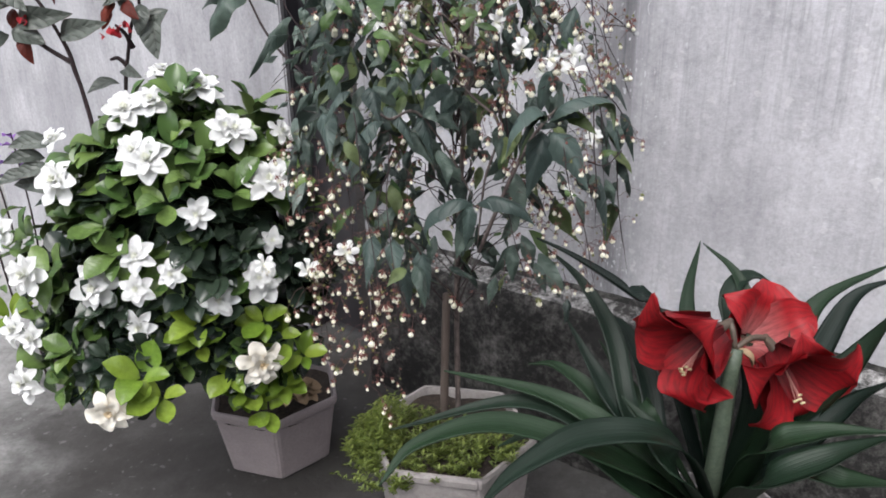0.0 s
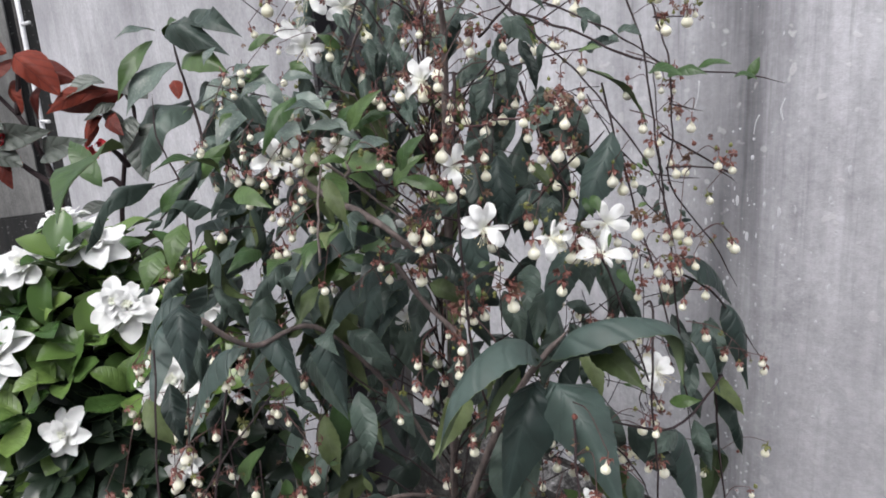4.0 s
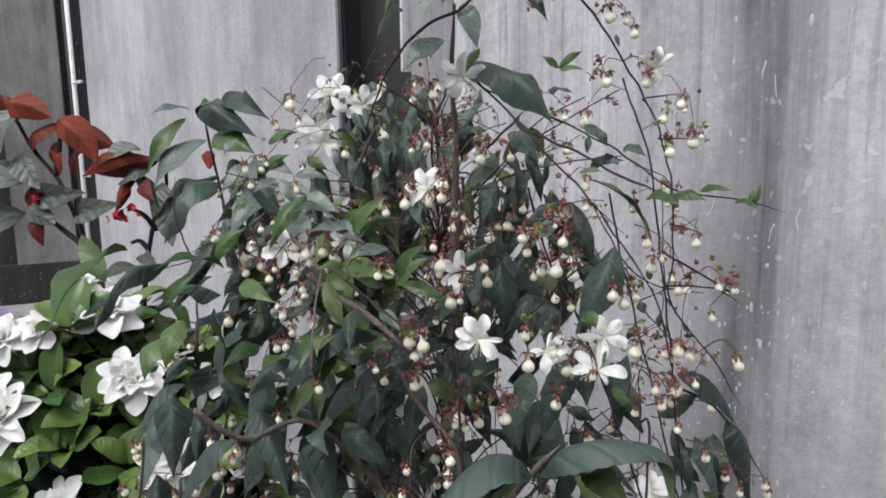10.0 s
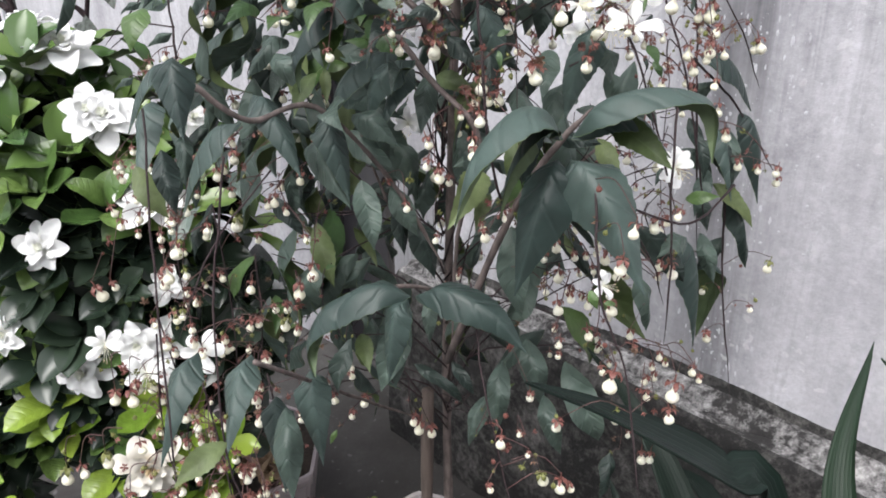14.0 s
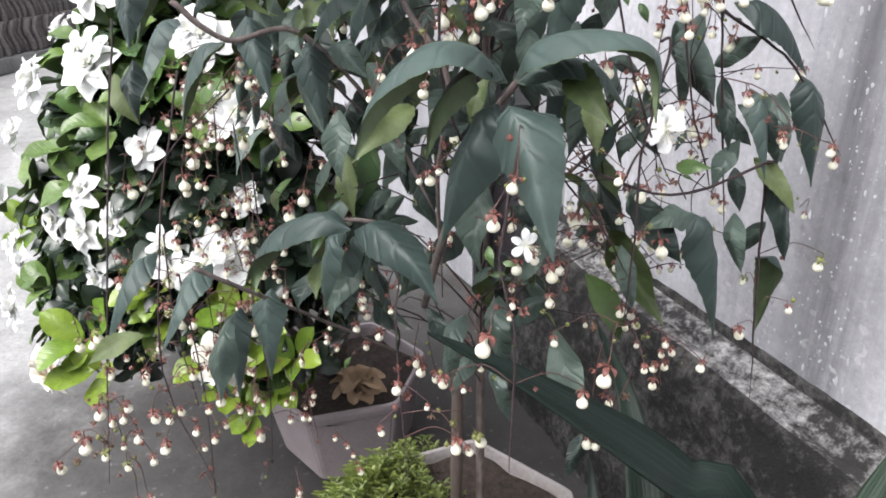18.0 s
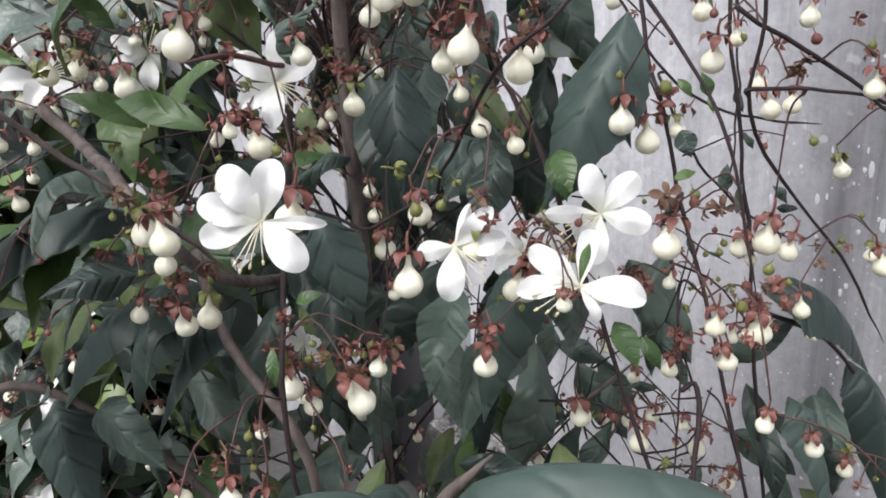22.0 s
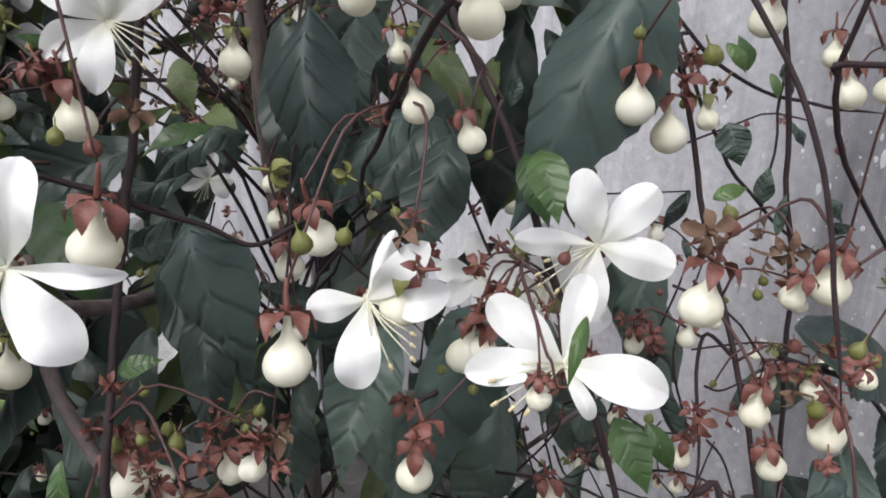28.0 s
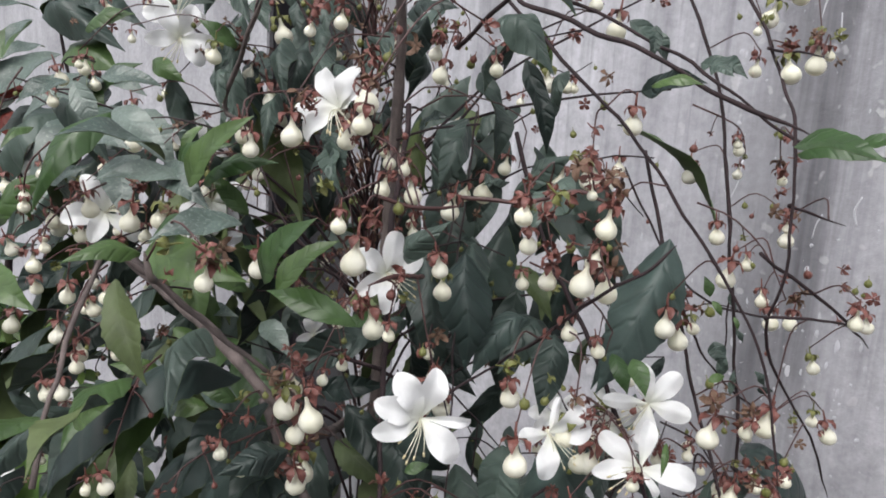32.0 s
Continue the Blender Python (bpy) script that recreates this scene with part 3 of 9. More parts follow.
# the smooth wall further off
A2, B2 = Vector((-0.367, 2.578, 0)), Vector((-2.12, 3.76, 0))
D2 = (A2 - B2).normalized()
F2 = Matrix((D2, Vector((-D2.y, D2.x, 0)), (0, 0, 1))).transposed().to_4x4()
F2.translation = B2
solid("wall_middle", slab_on(F2, 0, (A2 - B2).length, 0, 0.14, 0, 2.7, "wall_middle", M_PANEL), "smooth pale cement wall with faint grey runs", "wall")
solid("gate_post", slab_on(F2, (A2 - B2).length + 0.003, (A2 - B2).length + 0.03, -0.003, 0.15, 0, 2.65, "gate_post", M_GATE), "dark painted steel post beside the gate", "post")
# far corner of the yard
C3 = Vector((-4.1, 5.3, 0))
D3 = Vector((0.8, 0.6, 0))
F3 = Matrix((D3, Vector((-0.6, 0.8, 0)), (0, 0, 1))).transposed().to_4x4()
F3.translation = C3
solid("wall_far", slab_on(F3, -3.0, 1.6, 0.06, 0.2, 0, 2.9, "wall_far", M_DARKWALL), "near-black wall with peeling plaster", "wall")
solid("pillar_far", slab_on(F3, -0.035, 0.385, -0.02, 0.055, 0, 2.9, "pillar_far", M_PILLAR), "grey cement pillar in the yard's corner", "pillar")
for k, (s, z, a, b) in enumerate(((-0.105, 2.38, 0.15, 0.22), (-0.115, 2.13, 0.09, 0.22), (-0.27, 2.32, 0.17, 0.36), (-0.245, 2.06, 0.15, 0.30), (-0.105, 1.99, 0.08, 0.12), (-0.47, 2.4, 0.2, 0.3), (-0.20, 2.55, 0.16, 0.16), (-0.245, 1.70, 0.06, 0.14))):
    verts = []
    for j in range(40):
        t = 2 * math.pi * j / 40
        r = 1 + 0.7 * noise.noise(Vector((math.cos(t) * 1.5, math.sin(t) * 1.5, k * 3.3))) + 0.45 * noise.noise(Vector((math.cos(t) * 5, math.sin(t) * 5, k * 7.1)))
        verts.append(F3 @ Vector((s + a / 2 * r * math.cos(t), 0.052, z + b / 2 * r * math.sin(t))))
    front = [v - F3.to_3x3() @ Vector((0, 0.004, 0)) for v in verts]
    me = mesh_of("plaster_flake", front + verts, [tuple(range(40))] + [(i, i + 40, (i + 1) % 40 + 40, (i + 1) % 40) for i in range(40)], M_PAPER, None, False)
    tagged(solid("plaster_patch", me, "pale peeling plaster patch on the dark wall", "plaster"), group="plaster patches on the far wall")
solid("skirting_far", slab_on(F3, -3.0, 1.6, -0.06, 0.058, 0, 0.30, "skirting_far", M_DARKWALL, 0.01), "near-black cement footing of the far wall", "wall")
# slim steel frame in the passage
G = Vector((-2.434, 4.05, 0))
grille = thing("passage_grille", G, "slim white steel grille frame standing in the passage", "grille", "", "structure")
for off, r, mat, z1 in ((0.0, 0.012, M_STEEL, 2.06), (-0.045, 0.014, M_RUST, 2.6)):
    p = G + D2 * off
    part("bar", tube("grille_bar", [p, p + Vector((0, 0, z1))], r, r, mat, 2, 10), grille)
for z in (0.62, 1.07, 1.55, 2.06):
    p = G + Vector((0, 0, z))
    part("crossbar", tube("grille_crossbar", [p, p + D2 * 0.12], 0.009, 0.009, M_STEEL, 2, 8), grille)
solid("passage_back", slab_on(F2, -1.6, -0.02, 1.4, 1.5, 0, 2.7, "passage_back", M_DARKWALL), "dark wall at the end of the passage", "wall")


def lime_specks():
    """Raised white lime specks spattered over the right-hand wall."""
    r = random.Random(17)
    verts, faces = [], []
    for k in range(1500):
        s = r.gauss(0.13, 0.10) if k % 3 else r.uniform(-0.3, 1.3)
        z = 0.5 + 1.1 * r.random() ** 1.4 if k < 400 else r.uniform(0.42, 1.05)
        size = 0.0008 + 0.0029 * r.random() ** 3.8
        tall = size * r.choice((1, 1, 1.2, 2.6))
        o = len(verts)
        lift = size * 0.55
        verts.append(FRAME @ Vector((s, -lift, z)))
        for j in range(7):
            t = 2 * math.pi * j / 7
            q = r.uniform(0.7, 1.25)
            verts.append(FRAME @ Vector((s + size * q * math.cos(t), 0.0005, z + tall * q * math.sin(t))))
        faces.extend((o, o + 1 + (j + 1) % 7, o + 1 + j) for j in range(7))
    solid("lime_specks", mesh_of("lime_specks", verts, faces, M_SMEAR), "white lime specks spattered on the cement wall", "plaster", "stuff")


def dribble(points, r0, r1):
    me = tube("lime_dribble", [FRAME @ Vector((s, 0.0006, z)) for s, z in points], r0, r1, M_SMEAR, 0, 6, 0.5)
    tagged(solid("lime_dribble", me, "thin pale dribble of lime on the cement wall", "plaster"), group="lime dribbles on the wall")


M_SMEAR = grained("rubbed_plaster", (0.46, 0.46, 0.49), (0.60, 0.60, 0.64), 0.9, 60, 0.3)
lime_specks()
for line, r0, r1 in ((((0.136, 1.375), (0.132, 1.36), (0.130, 1.335)), 0.0014, 0.0005), (((0.150, 1.355), (0.152, 1.335), (0.154, 1.325)), 0.001, 0.001), (((0.245, 1.43), (0.243, 1.40), (0.244, 1.375)), 0.0011, 0.0015),
                     (((0.196, 1.145), (0.192, 1.16), (0.197, 1.175)), 0.0016, 0.001), (((0.155, 1.125), (0.157, 1.14), (0.162, 1.152)), 0.0011, 0.0014), (((0.068, 1.20), (0.066, 1.175), (0.058, 1.155), (0.05, 1.165)), 0.0012, 0.0009),
                     (((0.085, 1.48), (0.088, 1.455)), 0.0008, 0.0006), (((0.16, 1.50), (0.152, 1.475)), 0.0008, 0.0006)):
    dribble(line, r0, r1)
# unseen plain walls behind the lens, added to cut low sky light
for name, at, size in (("wall_back", (0.5, -3.4, 1.4), (12.0, 0.15, 2.8)), ("wall_side", (4.6, -1.5, 1.4), (0.15, 4.0, 2.8))):
    me = box_mesh(name, size, M_POST)
    me.transform(Matrix.Translation(at))
    solid(name, me, "plain grey wall added out of view to cut fill light", "wall")


# ---- pots ----
def hex_pot(name, at, r_top, r_low, height, turn, mat, label, soil=0.03):
    """A six-sided planter with a rolled rim, hollow, filled with soil."""
    pot = thing(name, at, label, "planter")
    rings = [(r_low * 0.96, 0.0), (r_low, 0.006), (r_top * 0.955, height - 0.030), (r_top * 0.965, height - 0.028), (r_top, height - 0.022),
             (r_top * 1.01, height - 0.008), (r_top * 0.995, height), (r_top * 0.955, height), (r_top * 0.94, height - 0.008), (r_top * 0.88, height - 0.10)]
    verts, faces = [], []
    per = 6 * 5
    for r, z in rings:
        for k in range(per):
            side, f = divmod(k, 5)
            f = (0.0, 0.06, 0.5, 0.94, 1.0)[f] if f < 4 else 0.97
            a0, a1 = radians(turn + 60 * side), radians(turn + 60 * side + 60)
            p = Vector((math.cos(a0), math.sin(a0), 0)).lerp(Vector((math.cos(a1), math.sin(a1), 0)), min(f, 0.97))
            if f < 0.03 or f > 0.96:
                p *= 0.985
            verts.append((at[0] + p.x * r, at[1] + p.y * r, at[2] + z))
    for j in range(len(rings) - 1):
        for k in range(per):
            a, b = j * per + k, j * per + (k + 1) % per
            faces.append((a, b, b + per, a + per))
    faces.append(tuple(range(per))[::-1])
    part("shell", mesh_of(name + "_shell", verts, faces, mat, None, False), pot)
    sv, sf = [], []
    for j in range(7):
        for k in range(30):
            r = r_top * 0.91 * j / 6
            a = radians(turn + 12 * k)
            ripple = 1 - 0.13 * (1 - abs(math.cos(3 * radians(12 * k))))
            sv.append((at[0] + math.cos(a) * r * ripple, at[1] + math.sin(a) * r * ripple, at[2] + height - soil + 0.012 * noise.noise(Vector((math.cos(a) * r * 40, math.sin(a) * r * 40, j)))))
    for j in range(6):
        for k in range(30):
            a, b = j * 30 + k, j * 30 + (k + 1) % 30
            sf.append((a, b, b + 30, a + 30))
    part("soil", mesh_of(name + "_soil", sv, sf, M_SOIL), pot)
    return pot


POT1, POT2, POT3 = (-0.324, 1.845, 0.0), (0.150, 1.475, 0.0), (0.66, 1.24, 0.0)
hex_pot("planter", POT1, 0.185, 0.148, 0.2, -78, M_POT, "taupe six-sided plastic planter on the yard floor")
hex_pot("planter", POT2, 0.19, 0.15, 0.31, -72, M_POT_OLD, "faded six-sided plastic planter holding moss-like sedum", 0.02)
hex_pot("planter", POT3, 0.15, 0.12, 0.26, -70, M_POT_OLD, "faded six-sided planter under strap leaves")

# ---- leaf and flower shapes, built once ----
LANCE = lance(0.172, 0.40, 1.2)
CLERO = [blade("slate_leaf", LANCE, M_CLERO, M_CLERO_BACK, arch=a, fold=f, wave=w, tooth=0.015, n=22, sag=s, phase=p, ripple=0.10)
         for a, f, w, s, p in ((0.16, -0.28, 0.28, 0.1, 0), (0.22, -0.45, 0.25, 0.1, 2), (0.30, -0.38, 0.27, -0.25, 4), (0.16, 0.22, 0.25, 0.3, 1))]
DROOP = [blade("drooping_leaf", LANCE, M_CLERO, M_CLERO_BACK, arch=a, fold=-0.42, wave=0.27, tooth=0.015, n=22, sag=-0.3, phase=p, ripple=0.11) for a, p in ((0.24, 0), (0.30, 3), (0.18, 5))]
PALE = [blade("pale_leaf", LANCE, M_CLERO_BACK, M_CLERO, arch=0.12, fold=0.2, wave=0.15, tooth=0.05, n=18, ripple=0.05)]
YOUNG = [blade("fresh_leaf", LANCE, M_YOUNG, M_CLERO_BACK, arch=a, fold=f, wave=0.1, tooth=0.03, n=14, phase=p, ripple=0.06) for a, f, p in ((0.14, 0.1, 0), (0.2, -0.2, 2))]
MOTTLE = [blade("mottled_sheen_leaf", LANCE, M_MOTTLE_SHEEN, M_CLERO_BACK, arch=0.15, fold=0.1, wave=0.12, tooth=0.03, n=14, ripple=0.07)]
KINDS = {"c": CLERO, "d": DROOP, "p": PALE, "y": YOUNG, "m": MOTTLE}
SPOON = lance(0.235, 0.58, 0.62)
GARD = {key: [blade("gardenia_leaf", SPOON, mat, M_GARD_BACK, arch=a, fold=0.25, wave=0.08, n=8, across=2, phase=p, ripple=0.04) for a, p in ((0.08, 0), (0.16, 2), (-0.06, 4))]
        for key, mat in (("fresh", M_GARD), ("old", M_GARD_OLD_SHADED), ("new", M_GARD_NEW))}


def petal_mesh(name, w, mat, arch=0.1, fold=0.1, full=0.62, wave=0.08, phase=0.0, back=None):
    return blade(name, spoon(w, full), mat, back or mat, arch=arch, fold=fold, wave=wave, n=11, across=3, phase=phase, thick=0.01, crowd=1.6)


CL_PETAL = [blade("petal", spoon(0.25, 0.62), M_WHITE, M_WHITE, arch=a, fold=f, wave=w, n=14, across=4, sag=g, phase=p, thick=0.01, crowd=1.5) for a, f, w, g, p in ((0.14, 0.22, 0.10, 0.35, 0), (0.10, -0.18, 0.12, -0.25, 2), (0.18, 0.10, 0.16, 0.2, 4))]
G_PETAL = [blade("petal", lance(0.28, 0.52, 0.65), M_WHITE, M_WHITE, arch=a, fold=f, wave=0.14, n=10, across=3, phase=p, thick=0.01, crowd=1.4) for a, f, p in ((0.06, 0.15, 0), (0.12, 0.2, 2), (-0.05, 0.1, 4))]
G_PETAL_OLD = [petal_mesh("petal", 0.27, M_CREAM, a, f, 0.58, 0.16, p) for a, f, p in ((0.06, 0.15, 0), (0.12, 0.2, 2))]


def bud_mesh(name, mat):
    """A round bud drawn out to a neck, hanging from the origin along -z, of length 1."""
    prof = [(0.05, 0.0), (0.058, -0.10), (0.072, -0.20), (0.105, -0.29), (0.17, -0.37), (0.255, -0.46), (0.315, -0.56), (0.338, -0.67), (0.325, -0.78), (0.27, -0.88), (0.17, -0.955), (0.07, -0.99), (0.0, -1.0)]
    verts, faces, sides = [], [], 25
    for r, z in prof:
        for k in range(sides):
            a = 2 * math.pi * k / sides
            crease = abs(math.sin(2.5 * (a + 0.9 * z))) ** 0.35
            deep = 0.13 * min(1.0, max(0.0, (-z - 0.25) / 0.3))
            rr = r * (1.03 - deep * (1 - crease))
            verts.append((rr * math.cos(a) + 0.03 * z * z, rr * math.sin(a), z))
    for j in range(len(prof) - 1):
        for k in range(sides):
            a, b = j * sides + k, j * sides + (k + 1) % sides
            faces.append((a, a + sides, b + sides, b))
    return mesh_of(name, verts, faces, mat)


def calyx_mesh(name, mat, spread=0.3, length=0.4, seed=0):
    """Five broad overlapping sepals hanging round the origin under a short stalk, in one skin."""
    r = random.Random(seed)
    verts, faces = tube_data([(0, 0, 0.55), (0.02, 0, 0.3), (0, 0, 0.10)], 0.03, 0.05, 4, 5)
    ring = len(verts) - 5
    for k in range(5):
        a = 2 * math.pi * (k + r.uniform(-0.1, 0.1)) / 5
        d = Vector((math.cos(a), math.sin(a), 0))
        v, fa, _ = blade_data(lance(r.uniform(0.24, 0.31), 0.42, 0.9), arch=0.26, fold=0.15, n=6, across=2, wave=0.15, phase=k)
        m = laid(d * 0.03 + Vector((0, 0, 0.08)), d * spread * r.uniform(0.8, 1.2) + Vector((0, 0, -length * r.uniform(0.8, 1.15))), d + Vector((0, 0, 0.7)), 1.0)
        o = len(verts) - 5
        verts.extend(m @ Vector(q) for q in v[5:35])
        faces.extend(tuple(ring + k if i < 5 else i + o for i in f) if min(f) >= 5 else (ring + k, *[i + o for i in f if i >= 5]) for f in fa)
    return mesh_of(name, verts, faces, mat)


def shut_mesh(name, mat):
    prof = [(0.03, 0.6), (0.035, 0.25), (0.12, 0.14), (0.30, -0.02), (0.38, -0.26), (0.34, -0.46), (0.17, -0.62), (0.0, -0.66)]
    verts, faces, sides = [], [], 10
    for r, z in prof:
        for k in range(sides):
            a = 2 * math.pi * k / sides
            verts.append((r * math.cos(a) * (1.06 if k % 2 else 0.94), r * math.sin(a) * (1.06 if k % 2 else 0.94), z))
    for j in range(len(prof) - 1):
        for k in range(sides):
            p, q = j * sides + k, j * sides + (k + 1) % sides
            faces.append((p, p + sides, q + sides, q))
    return mesh_of(name, verts, faces, mat)


BUD = bud_mesh("bud", M_BUD)
BUD_SHUT = [shut_mesh("shut_bud", M_CALYX), shut_mesh("shut_bud", M_CALYX_GREEN), shut_mesh("shut_bud", M_CALYX_GREEN)]
CALYX = [calyx_mesh("calyx", M_CALYX, 0.42, 0.26, 1), calyx_mesh("calyx", M_CALYX, 0.32, 0.34, 2), calyx_mesh("calyx", M_CALYX_GREEN, 0.34, 0.30, 3)]
SPENT = [calyx_mesh("spent_calyx", M_CALYX_DRY, 0.42, 0.18, 4), calyx_mesh("spent_calyx", M_CALYX, 0.30, 0.32, 5), calyx_mesh("spent_calyx", M_CALYX_GREEN, 0.28, 0.34, 6), calyx_mesh("spent_calyx", M_CALYX, 0.40, 0.1, 7)]


def stamen_mesh(a, r, rise):
    d = Vector((math.cos(radians(a)), math.sin(radians(a)), 0))
    end = d * r * 0.82 + Vector((0, 0, rise))
    return joined("stamen", [(*tube_data([(0, 0, 0), d * 0.3 * r + Vector((0, 0, 0.30)), end], 0.015, 0.011, 7, 5), 0), (*tube_data([end - d * 0.02, end + d * 0.07], 0.028, 0.02, 2, 5), 1)], [M_STAMEN, M_ANTHER])


STAMENS = [stamen_mesh(*q) for q in ((228, 1.0, 0.42), (240, 1.1, 0.35), (250, 0.95, 0.32), (262, 0.85, 0.28), (216, 0.8, 0.25))]
THROAT = tube("throat", [(0, 0, -0.35), (0, 0, -0.1), (0, 0, 0.02)], 0.09, 0.07, M_STAMEN, 4, 7)


POSED = {
    "main": ((157, 0.12, 1.12, 1.0), (118, 0.16, 1.15, 1.05), (72, 0.16, 1.12, 1.05), (192, 0.05, 1.10, 0.95), (306, 0.18, 1.15, 1.05), (352, 0.02, 1.15, 0.42)),
    "profile": ((44, 0.30, 1.15, 0.75), (188, 0.10, 0.80, 1.1), (262, 0.20, 1.15, 1.0), (8, 0.15, 1.1, 1.0), (68, -0.3, 0.95, 0.5)),
    "tilted": ((106, 0.20, 1.05, 1.0), (50, 0.15, 1.10, 1.0), (350, 0.15, 1.05, 1.05), (266, 0.25, 1.05, 1.05), (182, 0.05, 1.15, 0.7)),
    "flat": ((142, 0.15, 1.15, 0.9), (190, 0.20, 1.15, 0.75), (345, 0.15, 1.20, 0.95), (78, 0.05, 1.1, 0.7), (300, -0.2, 0.7, 0.6)),
}


def bleeding_flower(plant, at, direction, roll, size, r, posed="", swing=0):
    """An open five-petalled white flower with long stamens; size is a petal's length."""
    m = facing(at, direction, roll, size)
    f = part("flower", THROAT, plant, m, "open white five-petalled flower with long stamens")
    shape = POSED.get(posed) or [(a + r.uniform(-9, 9), (0.30, 0.1, 0.12, 0.18, 0.22)[k] + r.uniform(-0.15, 0.2), r.uniform(0.92, 1.1), r.uniform(0.85, 1.15)) for k, a in enumerate((3, 68, 128, 186, 310))]
    for a, lift, long, wide in shape:
        d = Vector((math.cos(radians(a)), math.sin(radians(a)), lift))
        part("petal", r.choice(CL_PETAL), f, m @ laid((0, 0, 0), d * long, (0, 0, 1), wide))
    for me in STAMENS:
        part("stamen", me, f, m @ pose(0, 0, 0, 0, 0, swing + r.uniform(-4, 4)), "curved cream stamen with a yellow tip")
    part("calyx", CALYX[1], f, m @ pose(0, 0, -0.12, 180, 0, 0) @ Matrix.Scale(0.5, 4), "red-brown calyx")


def nodding_bud(plant, at, size, r, axis=None, green=False):
    """A white bud whose belly is at the given place, hanging from its calyx; size is its breadth."""
    length = size / 0.68
    d = Vector(axis) if axis else Vector((r.uniform(-0.3, 0.3), r.uniform(-0.3, 0.3), -1))
    m = facing(at, -d, r.uniform(0, 360), length) @ Matrix.Translation((0, 0, 0.66))
    b = part("bud", BUD, plant, m)
    part("calyx", CALYX[2] if green else r.choice(CALYX[:2]), b, m @ Matrix.Translation((0, 0, -0.02)) @ Matrix.Scale(1.02, 4), "red-brown calyx")
    return m @ Vector((0, 0, 0.44))


def shut_bud(plant, at, size, r):
    if r.random() < 0.6:
        part("spent_calyx", r.choice(SPENT), plant, facing(at, (r.uniform(-0.9, 0.9), r.uniform(-0.9, 0.9), r.uniform(-0.3, 1)), r.uniform(0, 360), size * 1.1), "empty brown star-shaped calyx")
    else:
        part("shut_bud", r.choice(BUD_SHUT), plant, facing(at, (r.uniform(-0.5, 0.5), r.uniform(-0.5, 0.5), 1), r.uniform(0, 360), size * 0.62), "small shut bud on its stalk")


def leaf_on(plant, kind, base, tip, width, up, r, label=""):
    return part("leaf", r.choice(KINDS[kind]), plant, laid(base, tip, up, width / 0.38), label)


def arched_leaf(plant, line, ups, wide, r):
    """A leaf bent along a line through space, its halves tented from the midrib; ups: which way its upper face looks along the line."""
    n, across = 26, 4
    pts, tops = glide(line, n), glide(ups, n)
    size = sum((pts[k + 1] - pts[k]).length for k in range(n))
    shape, rows = lance(wide, 0.42, 1.15), 2 * across + 1
    verts, uvs, fa, fb = [], [], [], []
    flop = r.uniform(0, 6)
    for k, p in enumerate(pts):
        u = k / n
        d = (pts[min(k + 1, n)] - pts[max(k - 1, 0)]).normalized()
        side = d.cross(tops[k]).normalized()
        up = side.cross(d)
        w = shape(u) * (1 + (0.03 if k % 2 else -0.03)) if 0 < k < n else 0.004
        for j in range(rows):
            q = (j - across) / across
            drop = -0.65 * abs(q) ** 1.3 * w + 0.085 * w * (0.6 + 0.4 * math.sin(5 * u + flop)) * math.sin((u - 0.5 * abs(q) * w) * (31 + 4 * math.sin(flop)) + flop + (0.9 if q > 0 else 0)) * math.sin(math.pi * min(1.0, abs(q))) + 0.16 * w * abs(q) * math.sin(8 * u + flop + (2.2 if q > 0 else 0))
            verts.append(p + (side * q * w * 0.92 + up * drop) * size)
            uvs.append((q * w, u))
    low = [v - (tops[i // rows].normalized() * 0.0005) for i, v in enumerate(verts)]
    m = len(verts)
    for k in range(n):
        for j in range(rows - 1):
            a = k * rows + j
            fa.append((a, a + 1, a + rows + 1, a + rows))
            fb.append((a + m, a + rows + m, a + rows + 1 + m, a + 1 + m))
    me = mesh_of("arched_leaf", verts + low, fa + fb, [M_ARCHED, M_ARCHED_BACK], [0] * len(fa) + [1] * len(fb))
    layer = me.uv_layers.new(name="leaf")
    for loop in me.loops:
        layer.data[loop.index].uv = uvs[loop.vertex_index % m]
    return part("leaf", me, plant, None, "large drooping slate-green leaf with a pale underside")


# ---- gardenia ----
def gardenia_flower(plant, at, direction, size, r, old=False):
    m = facing(at, direction, r.uniform(0, 360), size)
    petals = G_PETAL_OLD if old else G_PETAL
    heart = part("flower", FLOWER_HEART_OLD if old else FLOWER_HEART, plant, m, "fading cream double flower" if old else "double white flower")
    for ring, (count, tilt, reach, z) in enumerate(((6, 0.0, 1.12, 0.0), (5, 0.45, 0.82, 0.05), (4, 1.1, 0.55, 0.08))):
        for k in range(count):
            a = 2 * math.pi * (k + 0.5 * ring + r.uniform(-0.12, 0.12)) / count
            d = Vector((math.cos(a), math.sin(a), tilt + r.uniform(-0.2, 0.2)))
            d = d.normalized() * reach * r.uniform(0.9, 1.1)
            part("petal", r.choice(petals), heart, m @ laid((0, 0, z), Vector((0, 0, z)) + d, (-d.x * 0.3, -d.y * 0.3, 1), r.uniform(0.9, 1.25)))


